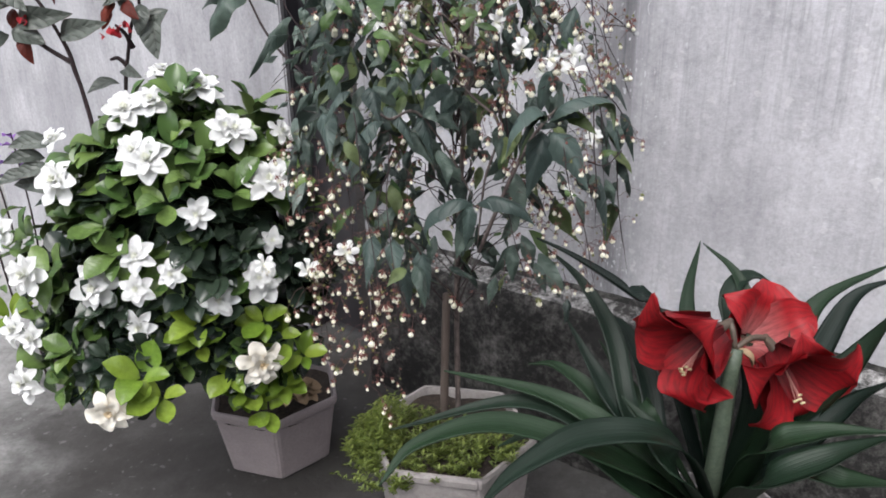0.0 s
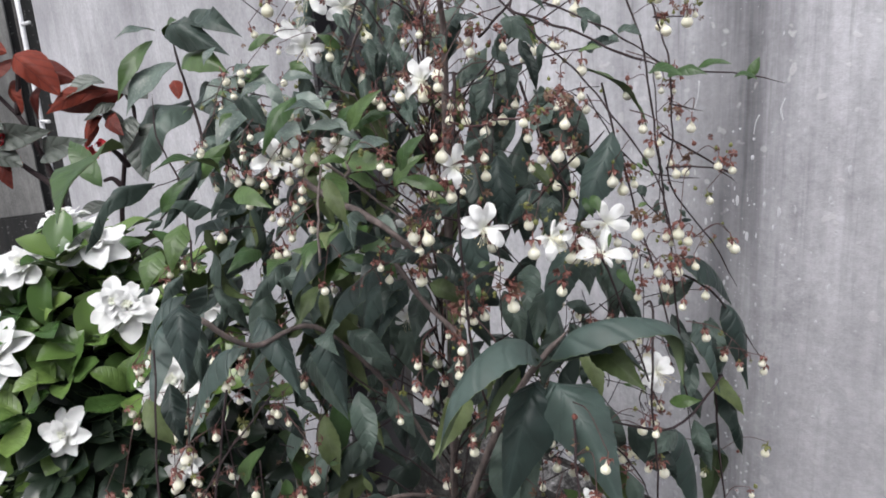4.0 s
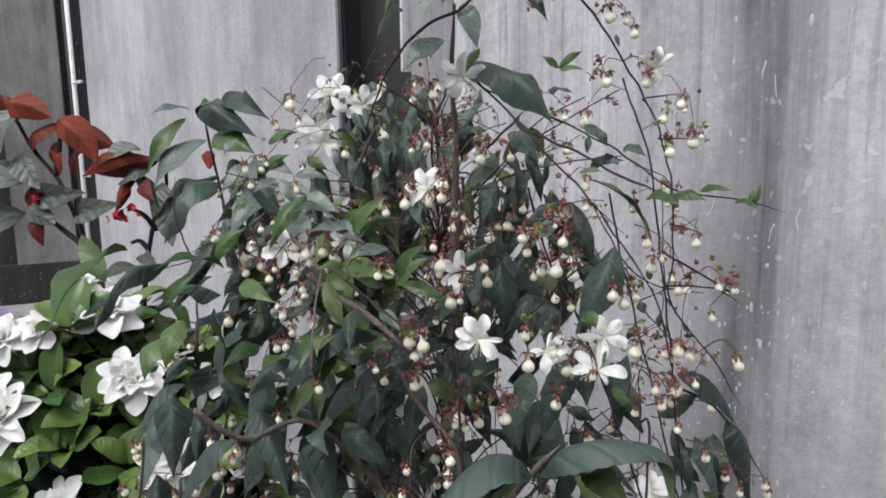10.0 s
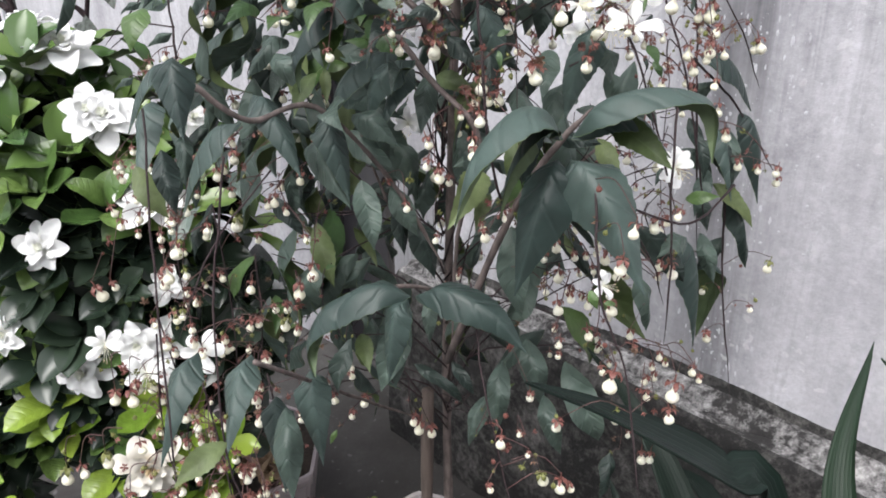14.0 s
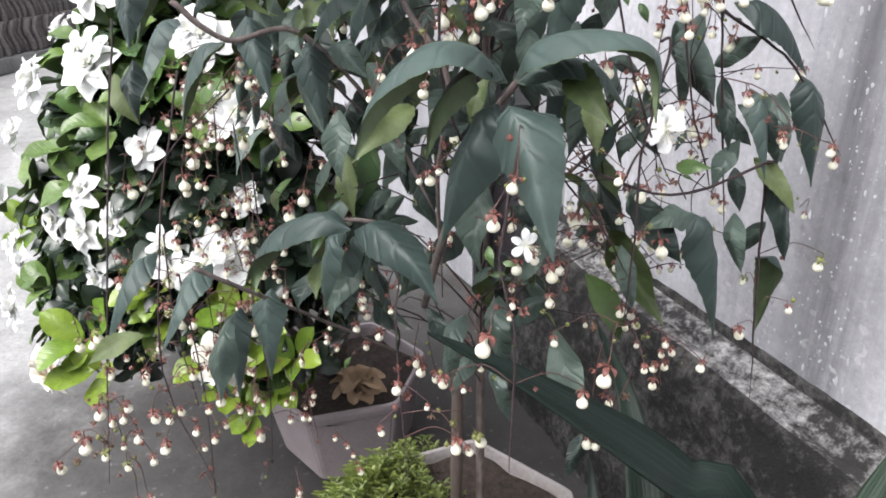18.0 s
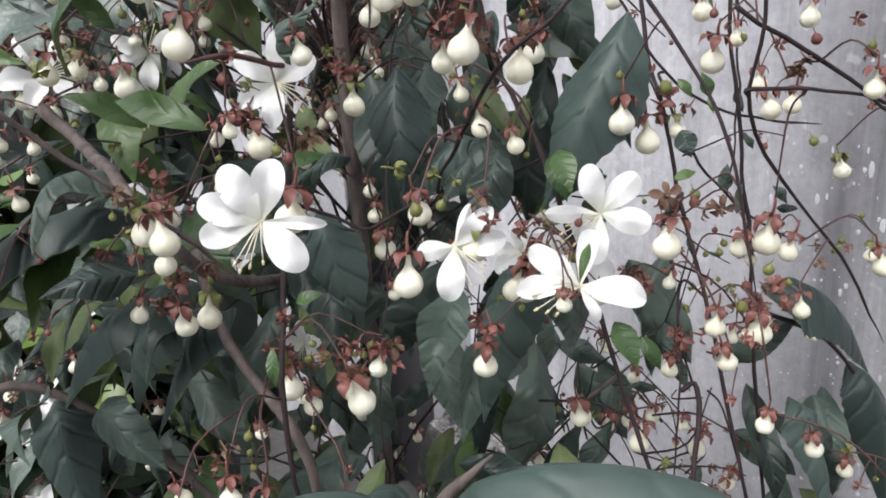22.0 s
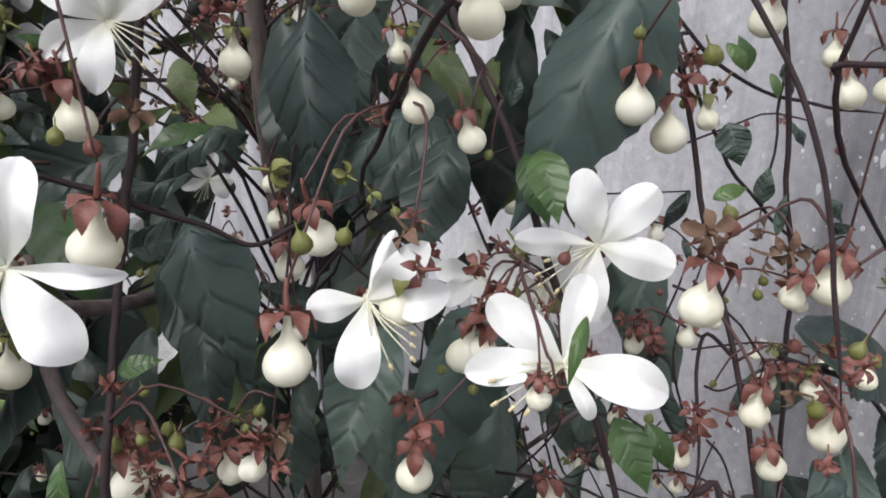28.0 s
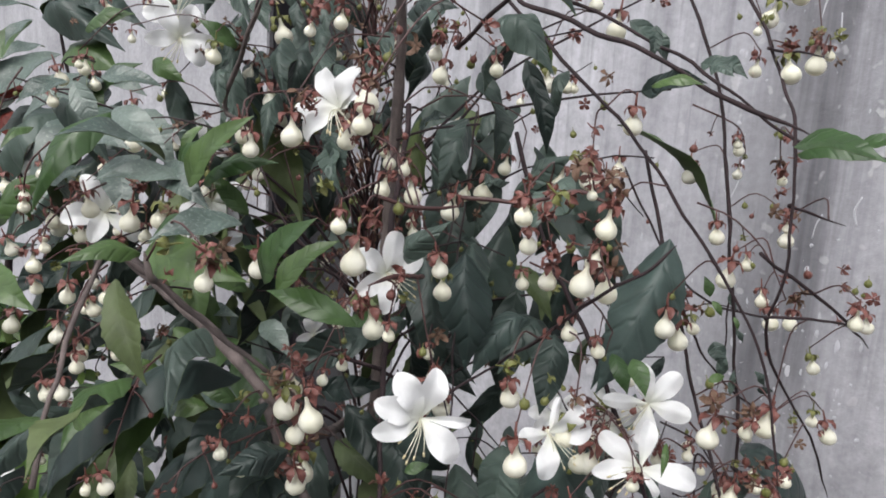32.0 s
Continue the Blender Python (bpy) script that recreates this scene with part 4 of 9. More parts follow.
def heart_mesh(mat):
    pieces = []
    r = random.Random(3)
    for k in range(6):
        v, fa, fb = blade_data(spoon(0.3, 0.6), arch=0.3, fold=0.5, n=6, across=2, thick=0.01)
        a = 60 * k + r.uniform(-15, 15)
        m = pose(0, 0, 0.08, 0, 0, a) @ pose(0, 0, 0, 62 + r.uniform(-8, 8), 0, 0) @ Matrix.Scale(0.42, 4)
        pieces.append(([m @ Vector(p) for p in v], fa + fb, 0))
    return joined("flower_heart", pieces, [mat])


FLOWER_HEART, FLOWER_HEART_OLD = heart_mesh(M_WHITE), heart_mesh(M_CREAM)
GC, GR = Vector((-0.42, 1.64, 0.665)), Vector((0.31, 0.20, 0.37))


def gardenia(flowers, rosettes):
    r = random.Random(11)
    plant = thing("gardenia", (POT1[0], POT1[1], 0.17), "rounded gardenia shrub with glossy leaves and double white flowers", "shrub")
    root = Vector((POT1[0], POT1[1], 0.16))
    for k in range(9):
        a = 2 * math.pi * k / 9
        end = GC + Vector((math.cos(a) * GR.x * 0.7, math.sin(a) * GR.y * 0.7, r.uniform(-0.2, 0.25)))
        mid = root.lerp(end, 0.5) + Vector((r.uniform(-0.05, 0.05), r.uniform(-0.05, 0.05), 0.05))
        part("branch", tube("gardenia_branch", [root, mid, end], 0.010, 0.004, M_BARK, 8, 6), plant)
    spots = []

    def shoot(at, out, count, size, kind, tight=1.0):
        """A whorl of leaves round the tip of a twig."""
        out = out.normalized()
        side = out.orthogonal().normalized()
        for j in range(count):
            a = 2.4 * j + r.uniform(-0.3, 0.3)
            ring = side * math.cos(a) + out.cross(side) * math.sin(a)
            open_ = r.uniform(0.35, 0.85) * tight
            d = (ring * (1 - 0.3 * open_) + out * open_).normalized()
            base = at - out * 0.03 * (j / count) + ring * 0.004
            tip = base + d * size * r.uniform(0.75, 1.2)
            spots.append((kind, laid(base, tip, out + Vector((0, 0, 0.6)), r.uniform(1.1, 1.45))))

    # lit outer shoots, then older leaves deeper in, coloured dark for the shade there
    n = 215
    for k in range(n):
        z = 1 - 2 * (k + 0.5) / n
        a = 2.39996 * k
        d = Vector((math.cos(a) * math.sqrt(1 - z * z), math.sin(a) * math.sqrt(1 - z * z), z))
        if d.y > 0.75 or (d.z < -0.75):
            continue
        lump = 1 + 0.13 * noise.noise(d * 3.2)
        shoulder = 1 - 0.30 * max(0.0, -d.x) * (d.z > 0)
        if noise.noise(d * 4.1 + Vector((5, 2, 9))) < -0.12 and d.z < 0.55:
            continue
        at = GC + Vector((d.x * GR.x * (1 - 0.16 * max(0, d.z)), d.y * GR.y, d.z * GR.z * shoulder)) * lump * r.uniform(0.86, 1.0)
        out = Vector((d.x / GR.x, d.y / GR.y, d.z / GR.z)).normalized() + Vector((0, 0, 0.5))
        if min((Vector(f[:3]) - at).length for f in flowers) < 0.035:
            continue
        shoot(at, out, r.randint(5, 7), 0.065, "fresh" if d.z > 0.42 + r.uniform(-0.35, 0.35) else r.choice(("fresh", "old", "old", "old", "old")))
    for at, reach, count in (((-0.53, 1.48, 0.50), (0.16, 0.08, 0.11), 30), ((-0.30, 1.54, 0.47), (0.14, 0.08, 0.09), 16), ((-0.63, 1.53, 0.58), (0.08, 0.06, 0.10), 14)):
        for k in range(count):
            d = Vector((r.gauss(0, 1), r.gauss(0, 1) - 0.4, r.gauss(0, 1))).normalized()
            q = Vector(at) + Vector((d.x * reach[0], d.y * reach[1], d.z * reach[2])) * r.uniform(0.5, 1.0)
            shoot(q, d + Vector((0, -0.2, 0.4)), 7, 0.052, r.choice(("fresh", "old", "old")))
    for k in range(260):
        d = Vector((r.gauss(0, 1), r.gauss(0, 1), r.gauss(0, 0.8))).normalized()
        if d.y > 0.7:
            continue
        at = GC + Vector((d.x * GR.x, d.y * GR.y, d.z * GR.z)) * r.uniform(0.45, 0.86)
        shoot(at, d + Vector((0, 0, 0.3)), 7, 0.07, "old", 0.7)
    for (x, y, z, size, count) in rosettes:
        shoot(Vector((x, y, z)), Vector((0.15, -0.75, 0.65)), int(count), size * 1.2, "new", 0.8)
    for f in flowers:
        at = Vector(f[:3])
        out = (at - GC).normalized() + Vector((0.1, -0.5, 0.3))
        shoot(at - out.normalized() * 0.022, out, 6, 0.062, "fresh", 0.25)
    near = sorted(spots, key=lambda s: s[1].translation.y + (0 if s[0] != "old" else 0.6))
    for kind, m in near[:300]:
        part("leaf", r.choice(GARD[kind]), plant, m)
    rest = {"fresh": [], "old": [], "new": []}
    for kind, m in near[300:]:
        rest[kind].append(m)
    for kind, mats in rest.items():
        if not mats:
            continue
        v0 = np.array([tuple(v.co) for v in GARD[kind][0].vertices])
        f0 = [tuple(p.vertices) for p in GARD[kind][0].polygons]
        w0 = [p.material_index for p in GARD[kind][0].polygons]
        verts, faces, which = [], [], []
        for m in mats:
            a = np.array(m)
            o = len(verts)
            verts.extend((v0 @ a[:3, :3].T + a[:3, 3]).tolist())
            faces.extend(tuple(i + o for i in f) for f in f0)
            which.extend(w0)
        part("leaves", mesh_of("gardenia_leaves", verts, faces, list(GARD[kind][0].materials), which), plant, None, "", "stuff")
    for (x, y, z, size, old) in flowers:
        at = Vector((x, y, z))
        d = at - GC
        out = Vector((d.x / GR.x ** 2, d.y / GR.y ** 2, d.z / GR.z ** 2)).normalized() + Vector((0.1, -0.45, 0.35))
        gardenia_flower(plant, at + out.normalized() * (0.035 if old > 0.5 else 0.02), out + Vector((r.uniform(-0.2, 0.2), r.uniform(-0.2, 0.2), r.uniform(-0.1, 0.2))), size * 1.0, r, old > 0.5)
    return plant


# ---- red amaryllis ----
def strap(name, line, width, up=(0, -0.3, 1)):
    """A long channelled leaf along a smooth line, narrowing to its tip."""
    n = 22
    pts = glide(line, n)
    verts, uvs, top, low = [], [], [], []
    for k, p in enumerate(pts):
        u = k / n
        d = (pts[min(k + 1, n)] - pts[max(k - 1, 0)]).normalized()
        side = d.cross(Vector(up))
        side = side.normalized() if side.length > 0.05 else Vector((1, 0, 0))
        nor = side.cross(d)
        w = width * 0.45 * min(1, 0.75 + u) * min(1.0, ((1 - u) * 2.0) ** 0.85 + 0.01) * (1 + 0.05 * math.sin(11 * u + 40 * width))
        for j in range(7):
            s = (j - 3) / 3
            verts.append(p + side * s * w + nor * (abs(s) ** 1.6 * w * 0.34 + 0.10 * w * s * math.sin(7 * u + 90 * width + p.x * 20)))
            uvs.append((s * 0.5, u))
    m = len(verts)
    low_v = [v - Vector((0, 0, 0.0025)) for v in verts]
    for k in range(n):
        for j in range(6):
            a = k * 7 + j
            top.append((a, a + 1, a + 8, a + 7))
            low.append((a + m, a + 7 + m, a + 8 + m, a + 1 + m))
    edge = [(k * 7 + c, (k + 1) * 7 + c, (k + 1) * 7 + c + m, k * 7 + c + m) for k in range(n) for c in (0, 6)]
    me = mesh_of(name, verts + low_v, top + low + edge, M_STRAP)
    layer = me.uv_layers.new(name="leaf")
    for loop in me.loops:
        layer.data[loop.index].uv = uvs[loop.vertex_index % m]
    return me


def funnel_petal(mat, inner, seed):
    """One of six petals of a trumpet round the z axis: it rises from the tube, spreads and rolls back, ruffled at its edges."""
    n, across = 16, 5
    rows = 2 * across + 1
    top, uvs, fa, fb = [], [], [], []
    for k in range(n + 1):
        u = k / n
        far = 0.10 + 0.90 * u ** 1.25
        high = -0.55 + 0.92 * math.sin(1.75 * u) - (0.22 if inner else 0.30) * max(0.0, u - 0.6) ** 1.3 * 3 + (0.03 if inner else 0.0)
        half = (0.22 if inner else 0.285) * math.sin(math.pi * min(1.0, 0.20 + 0.62 * u)) * 2 * (1 - max(0.0, (u - 0.45) / 0.55) ** 2.2) ** 0.8 + 0.004
        for j in range(rows):
            q = (j - across) / across
            x = q * half
            ruffle = (0.035 * math.sin(13 * u + seed + 2.1 * q) + 0.02 * math.sin(29 * u + 1.7 * seed)) * q * q * min(1.0, u * 1.6)
            keel = 0.05 * (1 - abs(q)) * math.sin(math.pi * u) * (-1)
            top.append((x, far + 0.10 * abs(q) * u * (1 - u) - 0.12 * q * q * half, high + ruffle + keel + 0.22 * q * q * half))
            uvs.append((q * 0.5, u))
    m = len(top)
    low = [(x, y - 0.004, z - 0.012) for x, y, z in top]
    for k in range(n):
        for j in range(rows - 1):
            a = k * rows + j
            fa.append((a, a + 1, a + rows + 1, a + rows))
            fb.append((a + m, a + rows + m, a + rows + 1 + m, a + 1 + m))
    me = mesh_of("trumpet_petal", top + low, fa + fb, [mat, M_RED], [0] * len(fa) + [1] * len(fb))
    layer = me.uv_layers.new(name="petal")
    for loop in me.loops:
        layer.data[loop.index].uv = uvs[loop.vertex_index % m]
    return me


PET_RED = [funnel_petal(M_RED, inner, seed) for inner, seed in ((False, 0.0), (True, 2.0), (False, 4.1), (True, 1.2))]
PET_STAR = [funnel_petal(M_REDSTAR, inner, seed) for inner, seed in ((False, 0.7), (True, 2.6), (False, 3.4), (True, 5.2))]


def trumpet(plant, at, direction, size, r, star, roll=0):
    m = facing(at, direction, roll, size)
    core = part("flower", tube("flower_tube", [(0, 0, -0.85), (0, 0, -0.65), (0, 0, -0.48)], 0.055, 0.11, M_PEDICEL, 4, 8), plant, m, "large open red trumpet flower")
    for k in range(6):
        lean = r.uniform(-7, 7)
        part("petal", (PET_STAR if star else PET_RED)[k % 2 + 2 * (k // 3)], core, m @ pose(0, 0, 0, 0, 0, 60 * k - 60 + r.uniform(-5, 5)) @ pose(0, 0, 0, lean, 0, 0))
    low = (pose(0, 0, 0, 0, 0, -roll).to_3x3() @ Vector((0.05, -0.30, 0)))
    for k in range(6):
        e = low + Vector((0.05 * math.cos(1.1 * k), 0.05 * math.sin(2 * k), 0.16 + 0.025 * k))
        me = joined("pale_stamen", [(*tube_data([(0, 0, -0.5), low * 0.4 + Vector((0, 0, -0.15)), e], 0.012, 0.010, 6, 5), 0), (*tube_data([e - Vector((0.035, 0, 0)), e + Vector((0.035, 0.012, 0))], 0.020, 0.016, 2, 5), 1)], [M_FILAMENT, M_ANTHER])
        part("stamen", me, core, m, "pale red filament with a cream anther")


def amaryllis(leaves):
    r = random.Random(5)
    root = Vector((POT3[0] - 0.01, POT3[1], 0.22))
    plant = thing("amaryllis", root, "red amaryllis in bloom with long dark strap leaves", "flower")
    part("bulb", mesh_of("bulb", *tube_data([root + Vector((0, 0, -0.03)), root + Vector((0, 0, 0.03)), root + Vector((0, 0, 0.09))], 0.05, 0.03, 8, 12), M_STAKE), plant, None, "brown papery bulb")
    head = Vector((0.618, 1.185, 0.655))
    part("scape", tube("scape", [root + Vector((-0.03, -0.02, 0.03)), Vector((0.60, 1.16, 0.45)), head], 0.017, 0.013, M_GREENSTEM, 10, 10), plant, None, "thick hollow green flower stalk")
    part("bract", blade("bract", lance(0.2, 0.3, 1), M_DRY, M_DRY, arch=0.2, fold=0.4), plant, laid(head, head + Vector((-0.025, -0.015, -0.045)), (-0.7, -0.5, 0.3), 0.8), "papery pink bract")
    part("bract", blade("bract", lance(0.2, 0.3, 1), M_DRY, M_DRY, arch=0.2, fold=0.4), plant, laid(head, head + Vector((0.03, -0.005, -0.04)), (0.7, -0.5, 0.3), 0.8), "papery pink bract")
    for at, d, size, star, roll in (((0.538, 1.165, 0.672), (-0.80, -0.46, -0.22), 0.110, False, 20), ((0.690, 1.25, 0.645), (0.20, -0.58, 0.50), 0.102, True, 40), ((0.698, 1.14, 0.630), (0.16, -0.92, -0.28), 0.106, False, 12)):
        at, d = Vector(at), Vector(d).normalized()
        neck = at - d * size * 0.80
        part("pedicel", tube("pedicel", [head, head.lerp(neck, 0.5) + Vector((0, 0, 0.010)), neck], 0.0048, 0.0058, M_PEDICEL, 8, 8), plant)
        trumpet(plant, at, d, size, r, star, roll)
    for line, w in leaves:
        part("leaf", strap("strap_leaf", [root + Vector((0, 0, 0.02)), *[Vector(p) for p in line]], w), plant)
    return plant


# ---- sedum in the second planter ----
def sedum():
    r = random.Random(21)
    v0, fa, fb = blade_data(lance(0.16, 0.5, 0.7), arch=0.05, fold=0.3, n=3, across=1, thick=0.05)
    verts, faces = [], []
    cx, cy, top = POT2[0], POT2[1], 0.296
    tufts = [(r.uniform(-0.16, 0.16), r.uniform(-0.16, 0.16)) for _ in range(430)] + [(r.gauss(-0.16, 0.025), r.gauss(0.0, 0.045)) for _ in range(200)]
    for dx, dy in tufts:
        rad = math.hypot(dx, dy)
        if rad > 0.225 or (dy > 0.02 - 0.5 * dx and dx > -0.12) or (rad > 0.165 and dx > -0.08):
            continue
        hang = max(0.0, rad - 0.155)
        at = Vector((cx + dx, cy + dy, top + 0.018 * noise.noise(Vector((dx * 20, dy * 20, 0))) - hang * 1.0))
        d = Vector((dx * 3 + r.uniform(-0.5, 0.5), dy * 3 + r.uniform(-0.5, 0.5), 1.0 - hang * 6)).normalized()
        height = r.uniform(0.020, 0.058)
        for j in range(14):
            base = at + d * height * j / 13
            a = 2.4 * j
            ring = Vector((math.cos(a), math.sin(a), 0.55)).normalized()
            m = np.array(laid(base, base + ring * r.uniform(0.010, 0.017), (0, 0, 1), 1.0))
            o = len(verts)
            verts.extend((np.array(v0) @ m[:3, :3].T + m[:3, 3]).tolist())
            faces.extend(tuple(i + o for i in f) for f in fa + fb)
    tagged(new("sedum", mesh_of("sedum", verts, faces, M_SEDUM)), "bright yellow-green sedum spilling over the planter's rim", "groundcover", "", "stuff")


sedum()


# ---- begonia by the far wall ----
WING = lance(0.33, 0.36, 0.85)
BEGO = [blade("angel_leaf", WING, M_BEGO, M_BEGO_BACK, arch=a, fold=f, wave=0.05, tooth=0.012, skew=k, n=20, across=5, phase=p, ripple=0.07, sag=-0.2) for a, f, k, p in ((0.14, 0.10, 0.35, 0), (0.20, -0.14, -0.35, 2), (0.10, 0.14, 0.35, 4))]
BEGO_RED = [blade("angel_leaf", WING, M_BEGO_BACK, M_BEGO, arch=a, fold=f, wave=0.05, tooth=0.012, skew=k, n=20, across=5, phase=p, ripple=0.03, sag=-0.3) for a, f, k, p in ((0.26, -0.12, 0.35, 0), (0.20, -0.2, -0.35, 2))]


RED_BLOOM = petal_mesh("red_bloom", 0.42, M_CRIMSON, 0.1, 0.2)


def begonia(canes, leaves, clusters):
    r = random.Random(31)
    plant = thing("begonia", (canes[0][0][0], canes[0][0][1], 0), "tall cane begonia with red-backed leaves and small red flowers", "plant")
    for line in canes:
        part("cane", tube("cane", line, 0.0075, 0.0038, M_TWIG, 18, 8, 0.2), plant, None, "dark knotted cane")
    again = [(bx + r.gauss(0, 0.03), by + r.gauss(0, 0.03), bz + r.gauss(0, 0.03), tx + r.gauss(0, 0.035), ty + 0.03, tz + r.gauss(0, 0.035), w, red) for bx, by, bz, tx, ty, tz, w, red in leaves if r.random() < 0.15]
    for bx, by, bz, tx, ty, tz, w, red in leaves + again:
        part("leaf", r.choice(BEGO_RED if red else BEGO), plant, laid((bx, by, bz), Vector((bx, by, bz)).lerp(Vector((tx, ty, tz)), 0.95), (r.uniform(-0.3, 0.5), -0.8, r.uniform(0.2, 0.7)), w * (0.66 if red else 0.72)))
    for x, y, z in clusters:
        for k in range(6):
            at = Vector((x, y, z)) + Vector((r.gauss(0, 0.010), r.gauss(0, 0.010), r.gauss(0, 0.010)))
            part("red_petal", RED_BLOOM, plant, facing(at, (r.gauss(0, 1), r.gauss(0, 1) - 0.6, r.gauss(0, 1)), r.uniform(0, 360), 0.021), "small bright red petal")
    return plant


# ---- purple salvia at the yard's edge ----
def salvia(at):
    r = random.Random(41)
    at = Vector(at)
    plant = thing("salvia", (at.x, at.y, 0), "slender salvia with violet flower spikes", "flower")
    for k in range(3):
        top = at + Vector((0.06 * k - 0.05, 0.05 * k, -0.05 * k))
        foot = Vector((at.x + 0.03 * k, at.y + 0.05, 0))
        part("stem", tube("salvia_stem", [foot, foot.lerp(top, 0.6) + Vector((0.02, 0, 0)), top], 0.004, 0.002, M_TWIG, 8, 5), plant)
        for j in range(16):
            q = foot.lerp(top, 0.80 + 0.2 * j / 16) + Vector((0.02 * (1 - j / 16), 0, 0))
            d = Vector((math.cos(2.4 * j), math.sin(2.4 * j), 0.2))
            part("floret", FLORET, plant, laid(q, q + d * r.uniform(0.026, 0.042), (0, 0, 1), 1.2))
        for j in range(8):
            q = foot.lerp(top, 0.3 + 0.06 * j)
            d = Vector((math.cos(2.4 * j), math.sin(2.4 * j), 0.1))
            part("leaf", GARD["fresh"][0], plant, laid(q, q + d * 0.06, (0, 0, 1), 0.8))


FLORET = petal_mesh("floret", 0.3, M_PURPLE, 0.1, 0.3)
salvia((-1.20, 2.17, 0.92))


# ---- stacked roof tiles ----
def tile_stack():
    stack = thing("roof_tile_stack", (-4.75, 4.3, 0), "stack of weathered grey roof tiles set on edge", "roof tiles")
    verts, faces, n = [], [], 10
    for k in range(n + 1):
        u = k / n
        for dy, dx in ((-0.012, 0), (0.012, 0), (0.012, 0.24), (-0.012, 0.24)):
            verts.append((-dx, dy + 0.016 * math.sin(u * 2 * math.pi * 1.1 + 0.4), u * 0.235))
    for k in range(n):
        for j in range(4):
            a, b = k * 4 + j, k * 4 + (j + 1) % 4
            faces.append((a, b, b + 4, a + 4))
    faces += [(0, 1, 2, 3)[::-1], tuple(range(n * 4, n * 4 + 4))]
    tile = mesh_of("roof_tile", verts, faces, M_TILE)
    r = random.Random(51)
    for row in range(4):
        for k in range(64):
            m = Matrix.Translation((-4.70 + r.uniform(-0.02, 0.03) - 0.02 * row, 2.75 + 0.042 * k + 0.02 * (row % 2), 0.10 + 0.225 * row)) @ pose(0, 0, 0, r.uniform(-7, 3), 0, r.uniform(-5, 5))
            part("roof_tile", tile, stack, m)
    part("kerb", box_mesh("kerb", (0.35, 2.9, 0.10), M_POST, 0.01), stack, Matrix.Translation((-4.78, 4.10, 0.052)), "low cement kerb")


tile_stack()

gardenia_flowers = [
    (-0.425, 1.654, 1.042, 0.036, 0.000),
    (-0.343, 1.603, 1.017, 0.051, 0.000),
    (-0.462, 1.551, 0.992, 0.044, 0.000),
    (-0.415, 1.562, 1.005, 0.036, 0.000),
    (-0.269, 1.556, 0.948, 0.040, 0.000),
    (-0.412, 1.491, 0.912, 0.046, 0.000),
    (-0.637, 1.609, 0.923, 0.029, 0.000),
    (-0.600, 1.519, 0.867, 0.046, 0.000),
    (-0.210, 1.535, 0.854, 0.046, 0.000),
    (-0.200, 1.630, 0.924, 0.029, 0.000),
    (-0.756, 1.561, 0.749, 0.036, 0.000),
    (-0.335, 1.486, 0.806, 0.033, 0.000),
    (-0.217, 1.538, 0.733, 0.026, 0.000),
    (-0.447, 1.455, 0.737, 0.036, 0.000),
    (-0.654, 1.441, 0.709, 0.044, 0.000),
]
gardenia_flowers += [
    (-0.544, 1.469, 0.669, 0.046, 0.000),
    (-0.452, 1.441, 0.676, 0.034, 0.000),
    (-0.239, 1.517, 0.652, 0.042, 0.000),
    (-0.310, 1.471, 0.638, 0.038, 0.000),
    (-0.467, 1.457, 0.588, 0.034, 0.000),
    (-0.729, 1.488, 0.573, 0.036, 0.000),
    (-0.690, 1.470, 0.560, 0.029, 0.000),
    (-0.704, 1.437, 0.480, 0.041, 0.000),
    (-0.250, 1.485, 0.495, 0.050, 1.000),
    (-0.507, 1.376, 0.457, 0.043, 1.000),
    (-0.467, 1.489, 0.459, 0.026, 0.000),
    (-0.138, 1.660, 0.655, 0.028, 0.000),
    (-0.439, 1.499, 0.926, 0.037, 0.000),
    (-0.285, 1.552, 0.955, 0.035, 0.000),
    (-0.234, 1.480, 0.678, 0.029, 0.000),
    (-0.383, 1.443, 0.704, 0.029, 0.000),
]
new_growth = [
    (-0.358, 1.453, 0.585, 0.062, 6.000),
    (-0.367, 1.460, 0.536, 0.055, 4.000),
    (-0.220, 1.516, 0.516, 0.060, 6.000),
    (-0.263, 1.522, 0.444, 0.050, 6.000),
    (-0.305, 1.557, 0.366, 0.045, 5.000),
    (-0.453, 1.370, 0.512, 0.060, 6.000),
    (-0.415, 1.358, 0.480, 0.055, 4.000),
    (-0.318, 1.498, 0.446, 0.050, 5.000),
    (-0.211, 1.614, 0.389, 0.045, 5.000),
    (-0.783, 1.527, 0.577, 0.050, 5.000),
    (-0.234, 1.494, 0.570, 0.050, 6.000),
    (-0.583, 1.470, 0.465, 0.055, 6.000),
    (-0.196, 1.605, 0.428, 0.035, 5.000),
    (-0.290, 1.500, 0.400, 0.050, 7.000),
    (-0.215, 1.520, 0.405, 0.048, 7.000),
    (-0.170, 1.530, 0.470, 0.046, 6.000),
    (-0.250, 1.500, 0.350, 0.045, 6.000),
]
gardenia(gardenia_flowers, new_growth)

strap_lines = []
strap_lines.append(([(0.452, 1.113, 0.509), (0.318, 1.154, 0.588), (0.139, 1.180, 0.629)], 0.046))
strap_lines.append(([(0.430, 1.130, 0.497), (0.273, 1.160, 0.577), (0.048, 1.146, 0.539)], 0.044))
strap_lines.append(([(0.435, 1.079, 0.503), (0.237, 1.077, 0.591), (0.099, 1.039, 0.588), (0.042, 0.990, 0.552)], 0.046))
